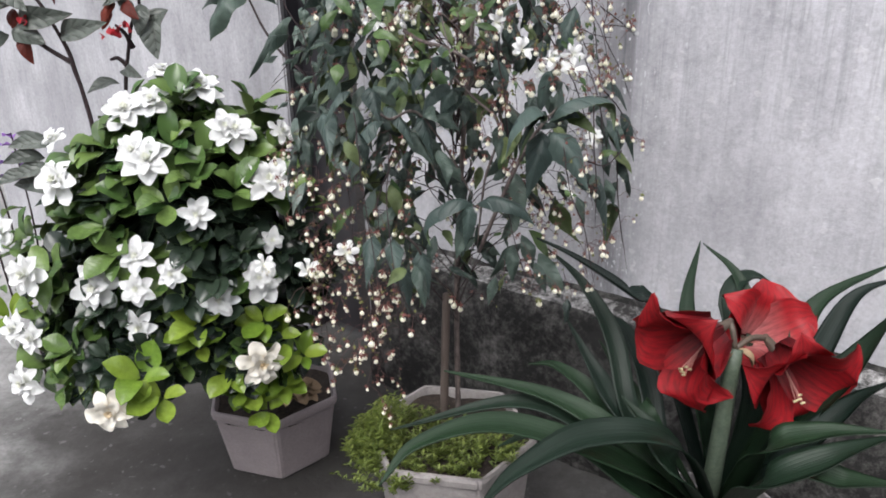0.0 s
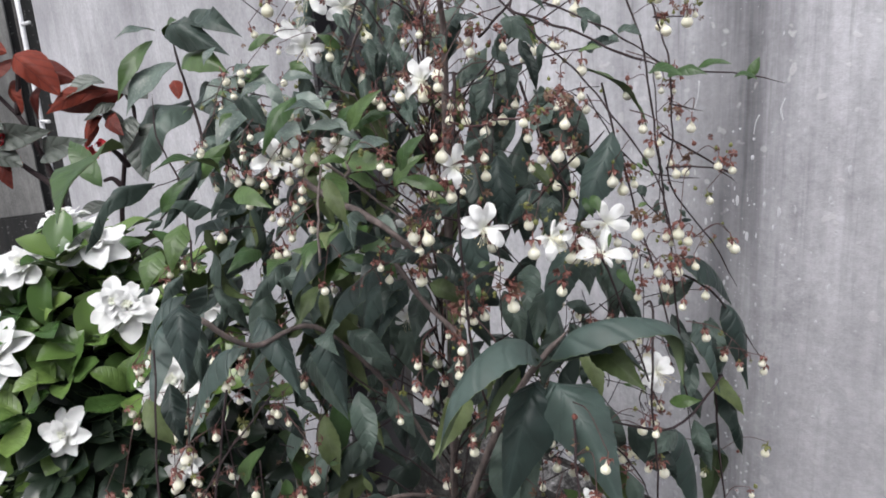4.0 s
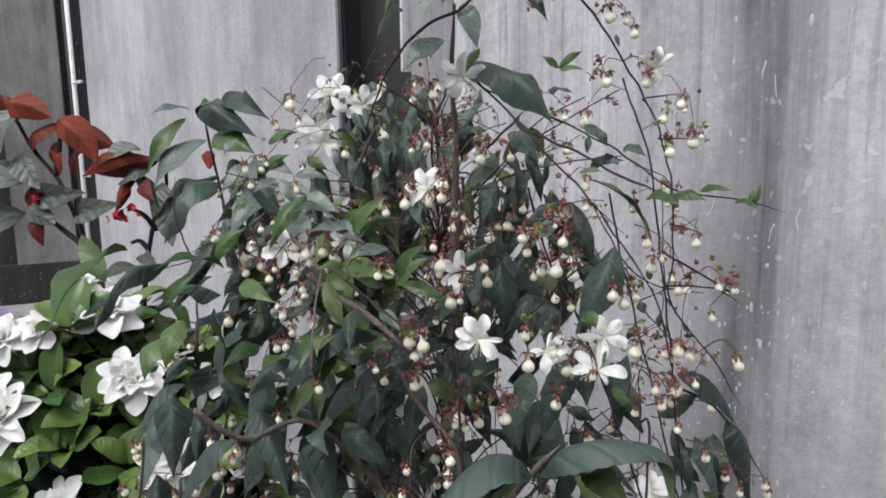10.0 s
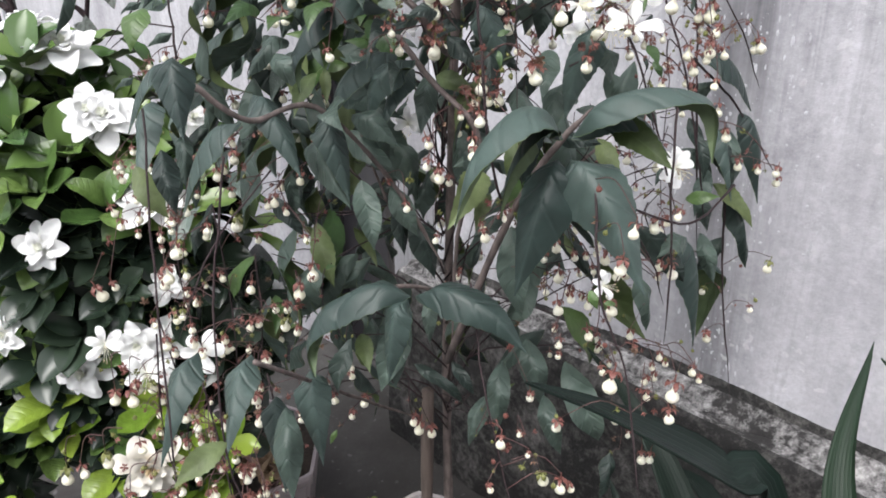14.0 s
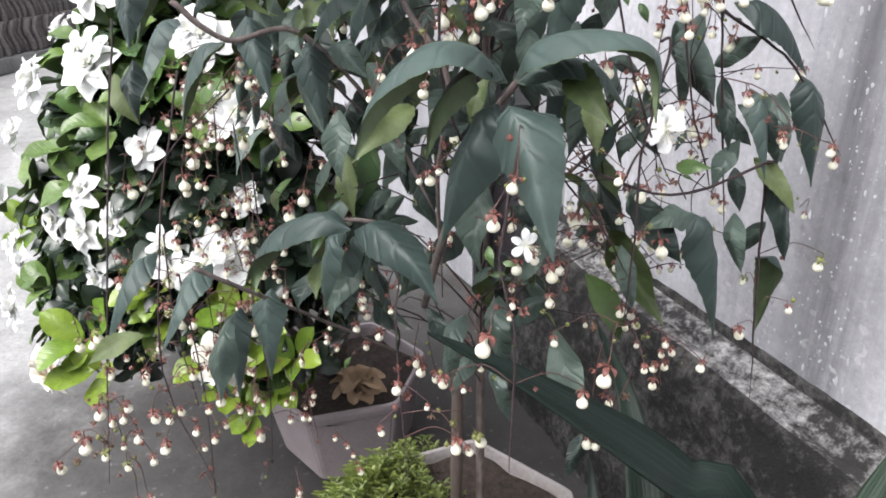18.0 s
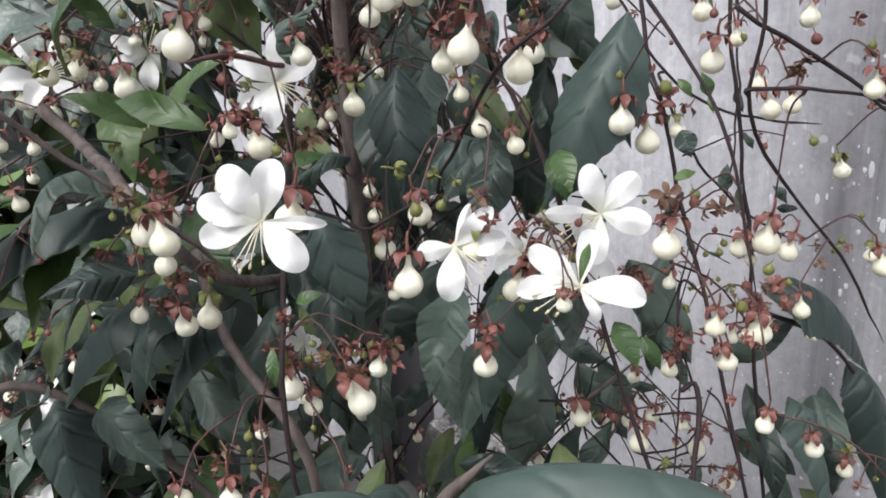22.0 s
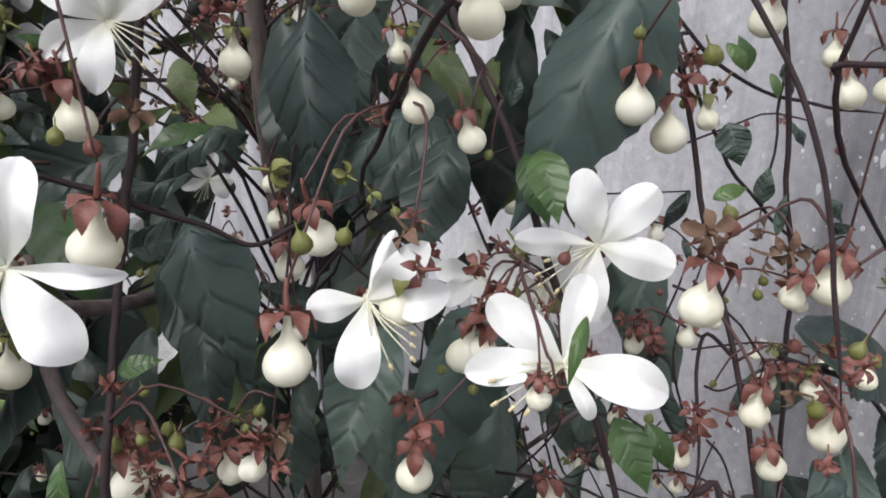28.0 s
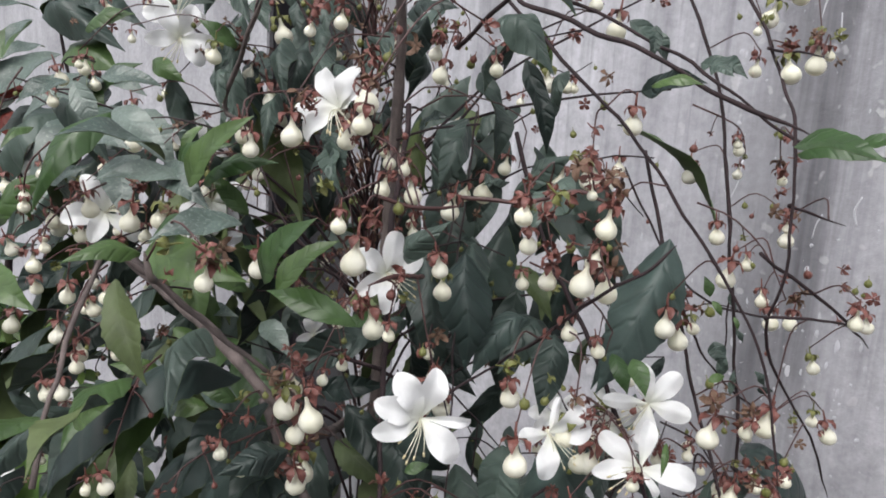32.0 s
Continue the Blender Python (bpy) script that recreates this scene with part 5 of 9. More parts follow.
strap_lines.append(([(0.498, 1.066, 0.553), (0.358, 1.034, 0.600), (0.244, 0.978, 0.586), (0.181, 0.921, 0.567)], 0.050))
strap_lines.append(([(0.471, 1.182, 0.493), (0.441, 1.280, 0.627), (0.396, 1.356, 0.704), (0.341, 1.419, 0.748)], 0.040))
strap_lines.append(([(0.462, 1.185, 0.502), (0.406, 1.268, 0.577), (0.366, 1.346, 0.641)], 0.040))
strap_lines.append(([(0.501, 1.185, 0.501), (0.472, 1.278, 0.534), (0.438, 1.375, 0.576)], 0.040))
strap_lines.append(([(0.601, 1.241, 0.507), (0.601, 1.375, 0.633), (0.662, 1.505, 0.728)], 0.045))
strap_lines.append(([(0.694, 1.262, 0.562), (0.692, 1.366, 0.693), (0.643, 1.440, 0.745)], 0.036))
strap_lines.append(([(0.688, 1.248, 0.524), (0.664, 1.336, 0.661), (0.720, 1.386, 0.699), (0.810, 1.400, 0.640)], 0.045))
strap_lines.append(([(0.725, 1.205, 0.551), (0.789, 1.281, 0.679), (0.945, 1.331, 0.741)], 0.046))
strap_lines.append(([(0.734, 1.198, 0.533), (0.821, 1.237, 0.705), (0.892, 1.231, 0.758)], 0.040))
strap_lines.append(([(0.729, 1.148, 0.544), (0.805, 1.144, 0.671), (0.837, 1.124, 0.759)], 0.050))
strap_lines.append(([(0.628, 1.062, 0.543), (0.698, 1.043, 0.591), (0.786, 1.013, 0.610)], 0.046))
strap_lines.append(([(0.671, 1.115, 0.458), (0.776, 1.112, 0.588), (0.827, 1.084, 0.655)], 0.045))
strap_lines.append(([(0.610, 1.027, 0.508), (0.704, 1.002, 0.581), (0.763, 0.970, 0.636)], 0.050))
strap_lines.append(([(0.506, 1.075, 0.493), (0.470, 1.122, 0.546), (0.431, 1.163, 0.584)], 0.050))
strap_lines.append(([(0.512, 1.284, 0.664), (0.465, 1.267, 0.715), (0.402, 1.238, 0.770), (0.343, 1.210, 0.818), (0.286, 1.180, 0.859)], 0.050))
strap_lines.append(([(0.661, 1.033, 0.523), (0.719, 0.988, 0.546), (0.769, 0.944, 0.571)], 0.050))
strap_lines.append(([(0.480, 1.150, 0.420), (0.420, 1.230, 0.520), (0.350, 1.300, 0.560), (0.300, 1.350, 0.540)], 0.044))
strap_lines.append(([(0.520, 1.170, 0.430), (0.500, 1.260, 0.560), (0.470, 1.350, 0.620), (0.430, 1.420, 0.600)], 0.044))
strap_lines.append(([(0.470, 1.100, 0.430), (0.380, 1.130, 0.500), (0.300, 1.170, 0.510), (0.230, 1.190, 0.470)], 0.046))
amaryllis(strap_lines)

begonia([
    [(-0.804, 2.190, 0.000), (-0.834, 2.170, 0.818), (-0.856, 2.170, 1.010), (-0.864, 2.170, 1.063), (-0.891, 2.170, 1.133), (-0.915, 2.170, 1.186), (-0.975, 2.170, 1.254), (-1.020, 2.170, 1.335)],
    [(-0.862, 2.170, 1.030), (-0.909, 2.170, 1.061), (-0.956, 2.170, 1.095), (-1.000, 2.170, 1.125)],
    [(-0.920, 2.170, 1.195), (-0.904, 2.170, 1.252), (-0.893, 2.170, 1.310)],
], [
    (-1.029, 2.170, 1.343, -1.130, 2.140, 1.362, 1.25, 1),
    (-1.034, 2.170, 1.352, -0.882, 2.140, 1.325, 1.00, 1),
    (-0.900, 2.170, 1.322, -0.774, 2.140, 1.225, 1.05, 1),
    (-1.062, 2.170, 1.289, -1.160, 2.140, 1.250, 0.90, 1),
    (-0.978, 2.170, 1.100, -0.946, 2.140, 1.025, 1.00, 1),
    (-0.985, 2.190, 1.250, -0.883, 2.160, 1.318, 1.20, 1),
    (-0.930, 2.190, 1.270, -0.900, 2.160, 1.190, 1.00, 1),
    (-0.992, 2.165, 1.343, -1.038, 2.110, 1.213, 1.30, 0),
    (-0.976, 2.165, 1.185, -1.160, 2.120, 1.115, 1.00, 0),
    (-1.010, 2.165, 1.105, -1.135, 2.120, 1.012, 1.15, 0),
] + [
    (-1.009, 2.170, 1.245, -0.925, 2.130, 1.160, 1.00, 0),
    (-1.005, 2.170, 1.113, -0.895, 2.130, 1.080, 1.10, 0),
    (-0.986, 2.180, 1.142, -0.810, 2.140, 1.157, 0.75, 0),
    (-0.879, 2.180, 1.101, -0.724, 2.140, 1.135, 0.80, 0),
    (-1.062, 2.180, 1.340, -1.160, 2.150, 1.285, 1.00, 0),
    (-1.000, 2.190, 1.170, -0.965, 2.160, 1.095, 0.90, 1),
    (-0.924, 2.109, 0.819, -1.038, 2.077, 0.818, 0.90, 0),
    (-0.948, 2.096, 0.783, -1.054, 2.061, 0.778, 0.90, 0),
    (-0.925, 2.084, 0.754, -1.032, 2.045, 0.735, 0.90, 0),
    (-0.962, 2.112, 0.827, -1.014, 2.091, 0.856, 0.90, 0),
    (-0.980, 2.079, 0.740, -1.071, 2.040, 0.721, 0.90, 0),
], [
    (-0.946, 2.145, 1.147),
])
begonia([
    [(-0.806, 2.200, 0.000), (-0.777, 2.250, 0.812), (-0.764, 2.250, 0.914), (-0.752, 2.250, 0.982), (-0.736, 2.250, 1.039), (-0.713, 2.250, 1.119), (-0.680, 2.250, 1.178), (-0.690, 2.230, 1.240)],
    [(-0.745, 2.250, 1.010), (-0.765, 2.246, 1.030), (-0.785, 2.240, 1.026)],
    [(-0.720, 2.250, 1.060), (-0.715, 2.200, 1.100), (-0.710, 2.140, 1.125)],
], [
    (-0.700, 2.200, 1.230, -0.840, 2.150, 1.190, 0.70, 1),
    (-0.700, 2.190, 1.250, -0.775, 2.140, 1.222, 1.10, 0),
    (-0.690, 2.200, 1.205, -0.745, 2.150, 1.172, 1.10, 0),
    (-0.750, 2.200, 1.170, -0.754, 2.150, 1.110, 0.90, 1),
    (-0.560, 2.230, 1.245, -0.529, 2.190, 1.204, 1.10, 1),
    (-0.700, 2.200, 1.180, -0.648, 2.150, 1.135, 1.00, 1),
    (-0.665, 2.210, 1.175, -0.665, 2.160, 1.092, 1.20, 0),
    (-0.640, 2.220, 1.150, -0.624, 2.170, 1.025, 1.00, 0),
    (-0.728, 2.200, 1.180, -0.745, 2.150, 1.130, 0.80, 1),
    (-0.690, 2.230, 1.235, -0.600, 2.190, 1.210, 1.10, 0),
    (-0.750, 2.240, 1.000, -0.680, 2.190, 0.980, 0.90, 0),
    (-0.770, 2.240, 0.960, -0.850, 2.190, 0.940, 0.90, 0),
], [
    (-0.682, 2.100, 1.127),
    (-0.700, 2.100, 1.112),
])

climber = thing("nodding_clerodendrum", (POT2[0], POT2[1], 0.28), "tall clerodendrum with drooping slate leaves, white buds and flowers", "shrub")

r_leaf = random.Random(61)

for row in (
    ("c", 0.207, 1.364, 1.441, 0.181, 1.369, 1.452, 1.100),
    ("y", 0.200, 1.362, 1.437, 0.171, 1.337, 1.385, 0.800),
    ("m", 0.211, 1.363, 1.419, 0.207, 1.326, 1.378, 1.300),
    ("y", 0.214, 1.366, 1.442, 0.238, 1.360, 1.420, 1.400),
    ("c", 0.223, 1.369, 1.440, 0.268, 1.345, 1.397, 0.800),
    ("c", 0.222, 1.376, 1.417, 0.213, 1.371, 1.397, 1.500),
    ("m", 0.229, 1.376, 1.397, 0.245, 1.365, 1.357, 1.300),
    ("c", 0.180, 1.361, 1.392, 0.165, 1.333, 1.367, 0.600),
    ("m", 0.215, 1.368, 1.366, 0.186, 1.336, 1.338, 1.250),
    ("c", 0.222, 1.432, 1.353, 0.309, 1.386, 1.291, 1.000),
    ("c", 0.262, 1.366, 1.409, 0.306, 1.353, 1.375, 0.900),
    ("y", 0.284, 1.421, 1.290, 0.297, 1.421, 1.261, 1.200),
):
    leaf_on(climber, row[0], row[1:4], row[4:7], row[7] * 0.38, (r_leaf.uniform(-0.25, 0.35), -0.75, r_leaf.uniform(0.35, 0.8)), r_leaf)

for row in (
    ("y", 0.241, 1.396, 1.361, 0.229, 1.390, 1.338, 1.000),
    ("y", 0.310, 1.413, 1.342, 0.295, 1.410, 1.353, 1.100),
    ("y", 0.310, 1.413, 1.342, 0.331, 1.421, 1.357, 0.900),
    ("y", 0.311, 1.413, 1.340, 0.333, 1.409, 1.340, 0.900),
    ("c", 0.299, 1.429, 1.324, 0.323, 1.414, 1.320, 0.800),
    ("c", 0.335, 1.394, 1.291, 0.355, 1.397, 1.271, 1.300),
    ("c", 0.342, 1.371, 1.256, 0.370, 1.358, 1.261, 1.200),
    ("c", 0.369, 1.380, 1.271, 0.388, 1.364, 1.264, 1.300),
    ("y", 0.405, 1.334, 1.233, 0.432, 1.310, 1.233, 1.000),
    ("y", 0.429, 1.341, 1.237, 0.452, 1.327, 1.239, 0.900),
    ("y", 0.466, 1.339, 1.226, 0.475, 1.344, 1.243, 1.200),
    ("y", 0.455, 1.337, 1.229, 0.469, 1.319, 1.227, 1.000),
):
    leaf_on(climber, row[0], row[1:4], row[4:7], row[7] * 0.38, (r_leaf.uniform(-0.25, 0.35), -0.75, r_leaf.uniform(0.35, 0.8)), r_leaf)

for row in (
    ("c", 0.301, 1.378, 1.425, 0.307, 1.382, 1.438, 1.000),
    ("c", 0.360, 1.399, 1.368, 0.364, 1.399, 1.357, 1.000),
    ("y", -0.115, 1.421, 1.116, -0.093, 1.422, 1.118, 0.900),
    ("d", -0.113, 1.422, 1.147, -0.178, 1.375, 1.081, 0.550),
    ("c", -0.075, 1.407, 1.079, -0.101, 1.402, 1.066, 0.900),
    ("c", -0.108, 1.417, 1.107, -0.130, 1.413, 1.096, 0.900),
    ("c", -0.082, 1.396, 1.052, -0.106, 1.383, 1.016, 0.900),
    ("c", -0.121, 1.401, 1.037, -0.141, 1.396, 1.024, 0.900),
    ("y", -0.068, 1.433, 1.147, -0.025, 1.438, 1.187, 1.000),
    ("c", -0.015, 1.456, 1.123, -0.054, 1.422, 1.092, 1.000),
    ("c", 0.024, 1.478, 1.124, 0.060, 1.462, 1.082, 1.100),
    ("y", 0.089, 1.404, 1.155, 0.119, 1.367, 1.114, 1.200),
):
    leaf_on(climber, row[0], row[1:4], row[4:7], row[7] * 0.38, (r_leaf.uniform(-0.25, 0.35), -0.75, r_leaf.uniform(0.35, 0.8)), r_leaf)

for row in (
    ("m", 0.052, 1.402, 1.205, 0.073, 1.368, 1.172, 1.400),
    ("y", 0.122, 1.401, 1.090, 0.158, 1.385, 1.049, 1.200),
    ("c", 0.077, 1.436, 1.015, 0.155, 1.407, 0.996, 0.900),
    ("c", 0.141, 1.397, 0.912, 0.153, 1.378, 0.865, 1.000),
    ("c", 0.158, 1.392, 0.901, 0.185, 1.370, 0.844, 1.200),
    ("c", 0.247, 1.480, 0.990, 0.164, 1.490, 1.017, 0.900),
    ("c", -0.017, 1.555, 1.195, -0.085, 1.488, 1.143, 0.950),
    ("c", -0.065, 1.595, 1.204, -0.089, 1.563, 1.168, 1.100),
    ("d", -0.143, 1.621, 1.166, -0.193, 1.576, 1.083, 0.800),
    ("c", -0.030, 1.386, 1.123, -0.068, 1.324, 1.128, 0.600),
    ("y", -0.010, 1.256, 1.116, -0.012, 1.231, 1.087, 1.600),
    ("c", -0.123, 1.620, 1.108, -0.149, 1.587, 1.068, 1.000),
):
    leaf_on(climber, row[0], row[1:4], row[4:7], row[7] * 0.38, (r_leaf.uniform(-0.25, 0.35), -0.75, r_leaf.uniform(0.35, 0.8)), r_leaf)

for row in (
    ("c", -0.175, 1.604, 1.093, -0.215, 1.569, 1.068, 1.100),
    ("c", 0.010, 1.502, 1.118, 0.043, 1.505, 1.065, 1.000),
    ("c", -0.015, 1.490, 1.079, -0.029, 1.461, 1.041, 1.000),
    ("m", -0.043, 1.533, 1.249, -0.086, 1.486, 1.216, 1.200),
    ("m", -0.020, 1.517, 1.229, -0.048, 1.439, 1.167, 1.000),
    ("m", -0.001, 1.501, 1.228, 0.037, 1.486, 1.188, 1.300),
    ("y", -0.052, 1.529, 1.239, -0.011, 1.523, 1.262, 1.000),
    ("m", -0.046, 1.533, 1.253, -0.007, 1.521, 1.238, 1.200),
    ("y", -0.059, 1.528, 1.246, -0.036, 1.511, 1.222, 1.200),
    ("m", 0.134, 1.307, 1.214, 0.113, 1.261, 1.225, 1.000),
    ("m", 0.132, 1.306, 1.211, 0.163, 1.292, 1.196, 1.100),
    ("y", 0.154, 1.291, 1.205, 0.187, 1.283, 1.237, 0.900),
):
    leaf_on(climber, row[0], row[1:4], row[4:7], row[7] * 0.38, (r_leaf.uniform(-0.25, 0.35), -0.75, r_leaf.uniform(0.35, 0.8)), r_leaf)

for row in (
    ("y", 0.139, 1.308, 1.211, 0.171, 1.298, 1.224, 0.900),
    ("p", 0.093, 1.467, 1.070, 0.146, 1.467, 1.119, 0.900),
    ("c", 0.080, 1.467, 1.095, 0.042, 1.432, 1.071, 0.900),
    ("c", 0.085, 1.422, 1.061, 0.149, 1.416, 1.028, 1.000),
    ("y", 0.123, 1.293, 1.115, 0.120, 1.248, 1.099, 1.200),
    ("y", 0.102, 1.265, 1.104, 0.100, 1.222, 1.103, 1.100),
    ("y", 0.170, 1.315, 1.191, 0.153, 1.312, 1.210, 1.000),
    ("y", 0.067, 1.122, 1.217, 0.073, 1.047, 1.187, 1.000),
    ("y", 0.065, 1.177, 1.157, 0.065, 1.153, 1.127, 1.300),
    ("y", 0.078, 1.215, 1.188, 0.058, 1.158, 1.196, 0.700),
    ("y", 0.027, 1.149, 1.189, -0.003, 1.165, 1.219, 1.000),
    ("y", 0.034, 1.200, 1.160, 0.058, 1.209, 1.185, 0.900),
):
    leaf_on(climber, row[0], row[1:4], row[4:7], row[7] * 0.38, (r_leaf.uniform(-0.25, 0.35), -0.75, r_leaf.uniform(0.35, 0.8)), r_leaf)

for row in (
    ("c", 0.056, 1.256, 1.142, 0.055, 1.203, 1.134, 0.900),
    ("y", 0.039, 1.305, 1.154, 0.083, 1.285, 1.144, 1.000),
    ("y", 0.079, 1.260, 1.114, 0.071, 1.215, 1.108, 1.000),
    ("c", 0.227, 1.432, 1.164, 0.245, 1.408, 1.087, 1.000),
    ("c", 0.313, 1.358, 1.215, 0.297, 1.329, 1.190, 1.200),
    ("c", 0.312, 1.369, 1.133, 0.308, 1.343, 1.099, 1.300),
    ("c", 0.284, 1.390, 1.200, 0.315, 1.380, 1.224, 1.000),
    ("y", 0.346, 1.317, 1.142, 0.352, 1.307, 1.129, 1.500),
    ("c", 0.255, 1.407, 1.238, 0.245, 1.379, 1.200, 1.000),
    ("c", 0.307, 1.404, 1.266, 0.300, 1.398, 1.236, 0.800),
    ("p", -0.001, 1.192, 1.012, 0.020, 1.189, 0.973, 1.300),
    ("c", 0.079, 1.315, 1.084, 0.055, 1.278, 1.059, 1.000),
):
    leaf_on(climber, row[0], row[1:4], row[4:7], row[7] * 0.38, (r_leaf.uniform(-0.25, 0.35), -0.75, r_leaf.uniform(0.35, 0.8)), r_leaf)

for row in (
    ("y", 0.119, 1.332, 1.105, 0.116, 1.290, 1.062, 1.000),
    ("c", 0.137, 1.298, 0.971, 0.151, 1.275, 0.915, 1.100),
    ("c", 0.085, 1.342, 0.992, 0.130, 1.286, 0.948, 1.000),
    ("p", 0.246, 1.241, 1.001, 0.230, 1.183, 0.975, 1.000),
    ("p", 0.341, 1.291, 1.026, 0.386, 1.254, 1.000, 1.100),
    ("c", 0.264, 1.321, 0.925, 0.277, 1.290, 0.849, 1.000),
    ("p", 0.143, 1.245, 0.851, 0.157, 1.217, 0.831, 1.200),
    ("c", 0.170, 1.270, 0.847, 0.174, 1.231, 0.807, 1.000),
    ("p", 0.087, 1.100, 0.845, 0.062, 1.067, 0.831, 1.200),
    ("d", 0.097, 1.179, 0.819, 0.113, 1.135, 0.763, 0.900),
    ("c", 0.260, 1.290, 0.805, 0.258, 1.263, 0.746, 1.000),
    ("c", 0.298, 1.283, 0.776, 0.316, 1.264, 0.726, 1.000),
):
    leaf_on(climber, row[0], row[1:4], row[4:7], row[7] * 0.38, (r_leaf.uniform(-0.25, 0.35), -0.75, r_leaf.uniform(0.35, 0.8)), r_leaf)

for row in (
    ("c", 0.460, 1.468, 0.978, 0.475, 1.466, 0.916, 1.200),
    ("c", 0.445, 1.430, 0.947, 0.433, 1.409, 0.905, 1.000),
    ("c", 0.230, 1.359, 1.072, 0.247, 1.325, 1.040, 1.100),
    ("c", 0.290, 1.368, 1.069, 0.287, 1.329, 1.032, 1.200),
    ("c", 0.333, 1.396, 1.066, 0.343, 1.365, 1.040, 1.400),
    ("c", 0.183, 1.383, 1.046, 0.182, 1.340, 0.999, 1.000),
    ("p", 0.082, 1.367, 1.048, 0.071, 1.328, 1.016, 1.000),
    ("c", 0.148, 1.355, 0.946, 0.176, 1.340, 0.902, 1.200),
    ("c", 0.252, 1.316, 0.968, 0.234, 1.288, 0.962, 1.000),
    ("c", 0.230, 1.330, 0.909, 0.260, 1.344, 0.927, 1.200),
    ("y", 0.351, 1.312, 1.019, 0.363, 1.287, 1.008, 1.200),
    ("p", 0.270, 1.315, 1.008, 0.263, 1.297, 0.970, 1.000),
):
    leaf_on(climber, row[0], row[1:4], row[4:7], row[7] * 0.38, (r_leaf.uniform(-0.25, 0.35), -0.75, r_leaf.uniform(0.35, 0.8)), r_leaf)

for row in (
    ("c", 0.129, 1.259, 0.837, 0.121, 1.237, 0.792, 1.000),
    ("c", 0.047, 1.315, 0.946, 0.079, 1.305, 0.912, 1.000),
    ("c", 0.209, 1.316, 0.784, 0.232, 1.306, 0.754, 0.900),
    ("c", 0.189, 1.321, 0.853, 0.191, 1.302, 0.810, 0.900),
    ("c", 0.377, 1.359, 0.914, 0.423, 1.364, 0.857, 1.100),
    ("c", 0.475, 1.464, 0.864, 0.451, 1.464, 0.823, 1.000),
    ("c", 0.365, 1.322, 0.687, 0.356, 1.302, 0.646, 1.000),
    ("c", 0.237, 1.358, 0.718, 0.222, 1.334, 0.670, 1.000),
    ("c", 0.279, 1.319, 0.813, 0.297, 1.296, 0.754, 1.100),
    ("c", 0.317, 1.368, 0.760, 0.356, 1.358, 0.672, 1.000),
    ("c", 0.257, 1.441, 1.167, 0.271, 1.405, 1.120, 0.800),
    ("c", 0.352, 1.398, 1.118, 0.333, 1.376, 1.107, 0.900),
):
    leaf_on(climber, row[0], row[1:4], row[4:7], row[7] * 0.38, (r_leaf.uniform(-0.25, 0.35), -0.75, r_leaf.uniform(0.35, 0.8)), r_leaf)

for row in (
    ("c", 0.328, 1.439, 1.158, 0.342, 1.434, 1.132, 0.900),
    ("p", 0.286, 1.424, 1.155, 0.310, 1.410, 1.127, 0.900),
    ("c", 0.306, 1.408, 1.126, 0.284, 1.371, 1.107, 1.500),
    ("y", 0.160, 1.335, 1.149, 0.138, 1.312, 1.166, 1.000),
    ("y", 0.177, 1.330, 1.151, 0.206, 1.339, 1.178, 1.100),
    ("c", 0.180, 1.322, 1.099, 0.156, 1.269, 1.069, 0.800),
    ("c", 0.178, 1.342, 1.065, 0.168, 1.296, 1.043, 1.000),
    ("y", 0.112, 1.402, 1.104, 0.086, 1.385, 1.139, 1.100),
    ("c", 0.144, 1.323, 1.132, 0.158, 1.264, 1.112, 0.800),
    ("c", 0.121, 1.291, 1.040, 0.139, 1.256, 1.023, 1.600),
    ("c", 0.130, 1.310, 1.024, 0.174, 1.293, 1.001, 1.200),
    ("p", 0.107, 1.316, 1.060, 0.113, 1.297, 1.035, 0.900),
):
    leaf_on(climber, row[0], row[1:4], row[4:7], row[7] * 0.38, (r_leaf.uniform(-0.25, 0.35), -0.75, r_leaf.uniform(0.35, 0.8)), r_leaf)

for row in (
    ("c", 0.308, 1.408, 1.037, 0.293, 1.353, 0.995, 1.200),
    ("c", 0.258, 1.421, 1.026, 0.280, 1.388, 0.980, 1.200),
    ("p", 0.186, 1.402, 1.040, 0.227, 1.386, 1.022, 1.200),
    ("c", 0.205, 1.402, 1.109, 0.185, 1.398, 1.117, 1.000),
    ("y", 0.339, 1.339, 1.136, 0.347, 1.330, 1.120, 1.300),
    ("y", 0.366, 1.315, 1.080, 0.375, 1.307, 1.066, 1.500),
    ("y", 0.374, 1.339, 1.064, 0.382, 1.337, 1.051, 1.300),
    ("y", 0.360, 1.291, 1.117, 0.358, 1.282, 1.106, 0.620),
    ("y", 0.257, 1.263, 1.084, 0.259, 1.259, 1.071, 1.000),
    ("p", 0.210, 1.386, 1.151, 0.217, 1.381, 1.133, 1.500),
    ("c", 0.412, 1.461, 0.998, 0.449, 1.462, 1.026, 1.200),
    ("c", 0.420, 1.450, 0.961, 0.453, 1.451, 0.936, 1.300),
):
    leaf_on(climber, row[0], row[1:4], row[4:7], row[7] * 0.38, (r_leaf.uniform(-0.25, 0.35), -0.75, r_leaf.uniform(0.35, 0.8)), r_leaf)

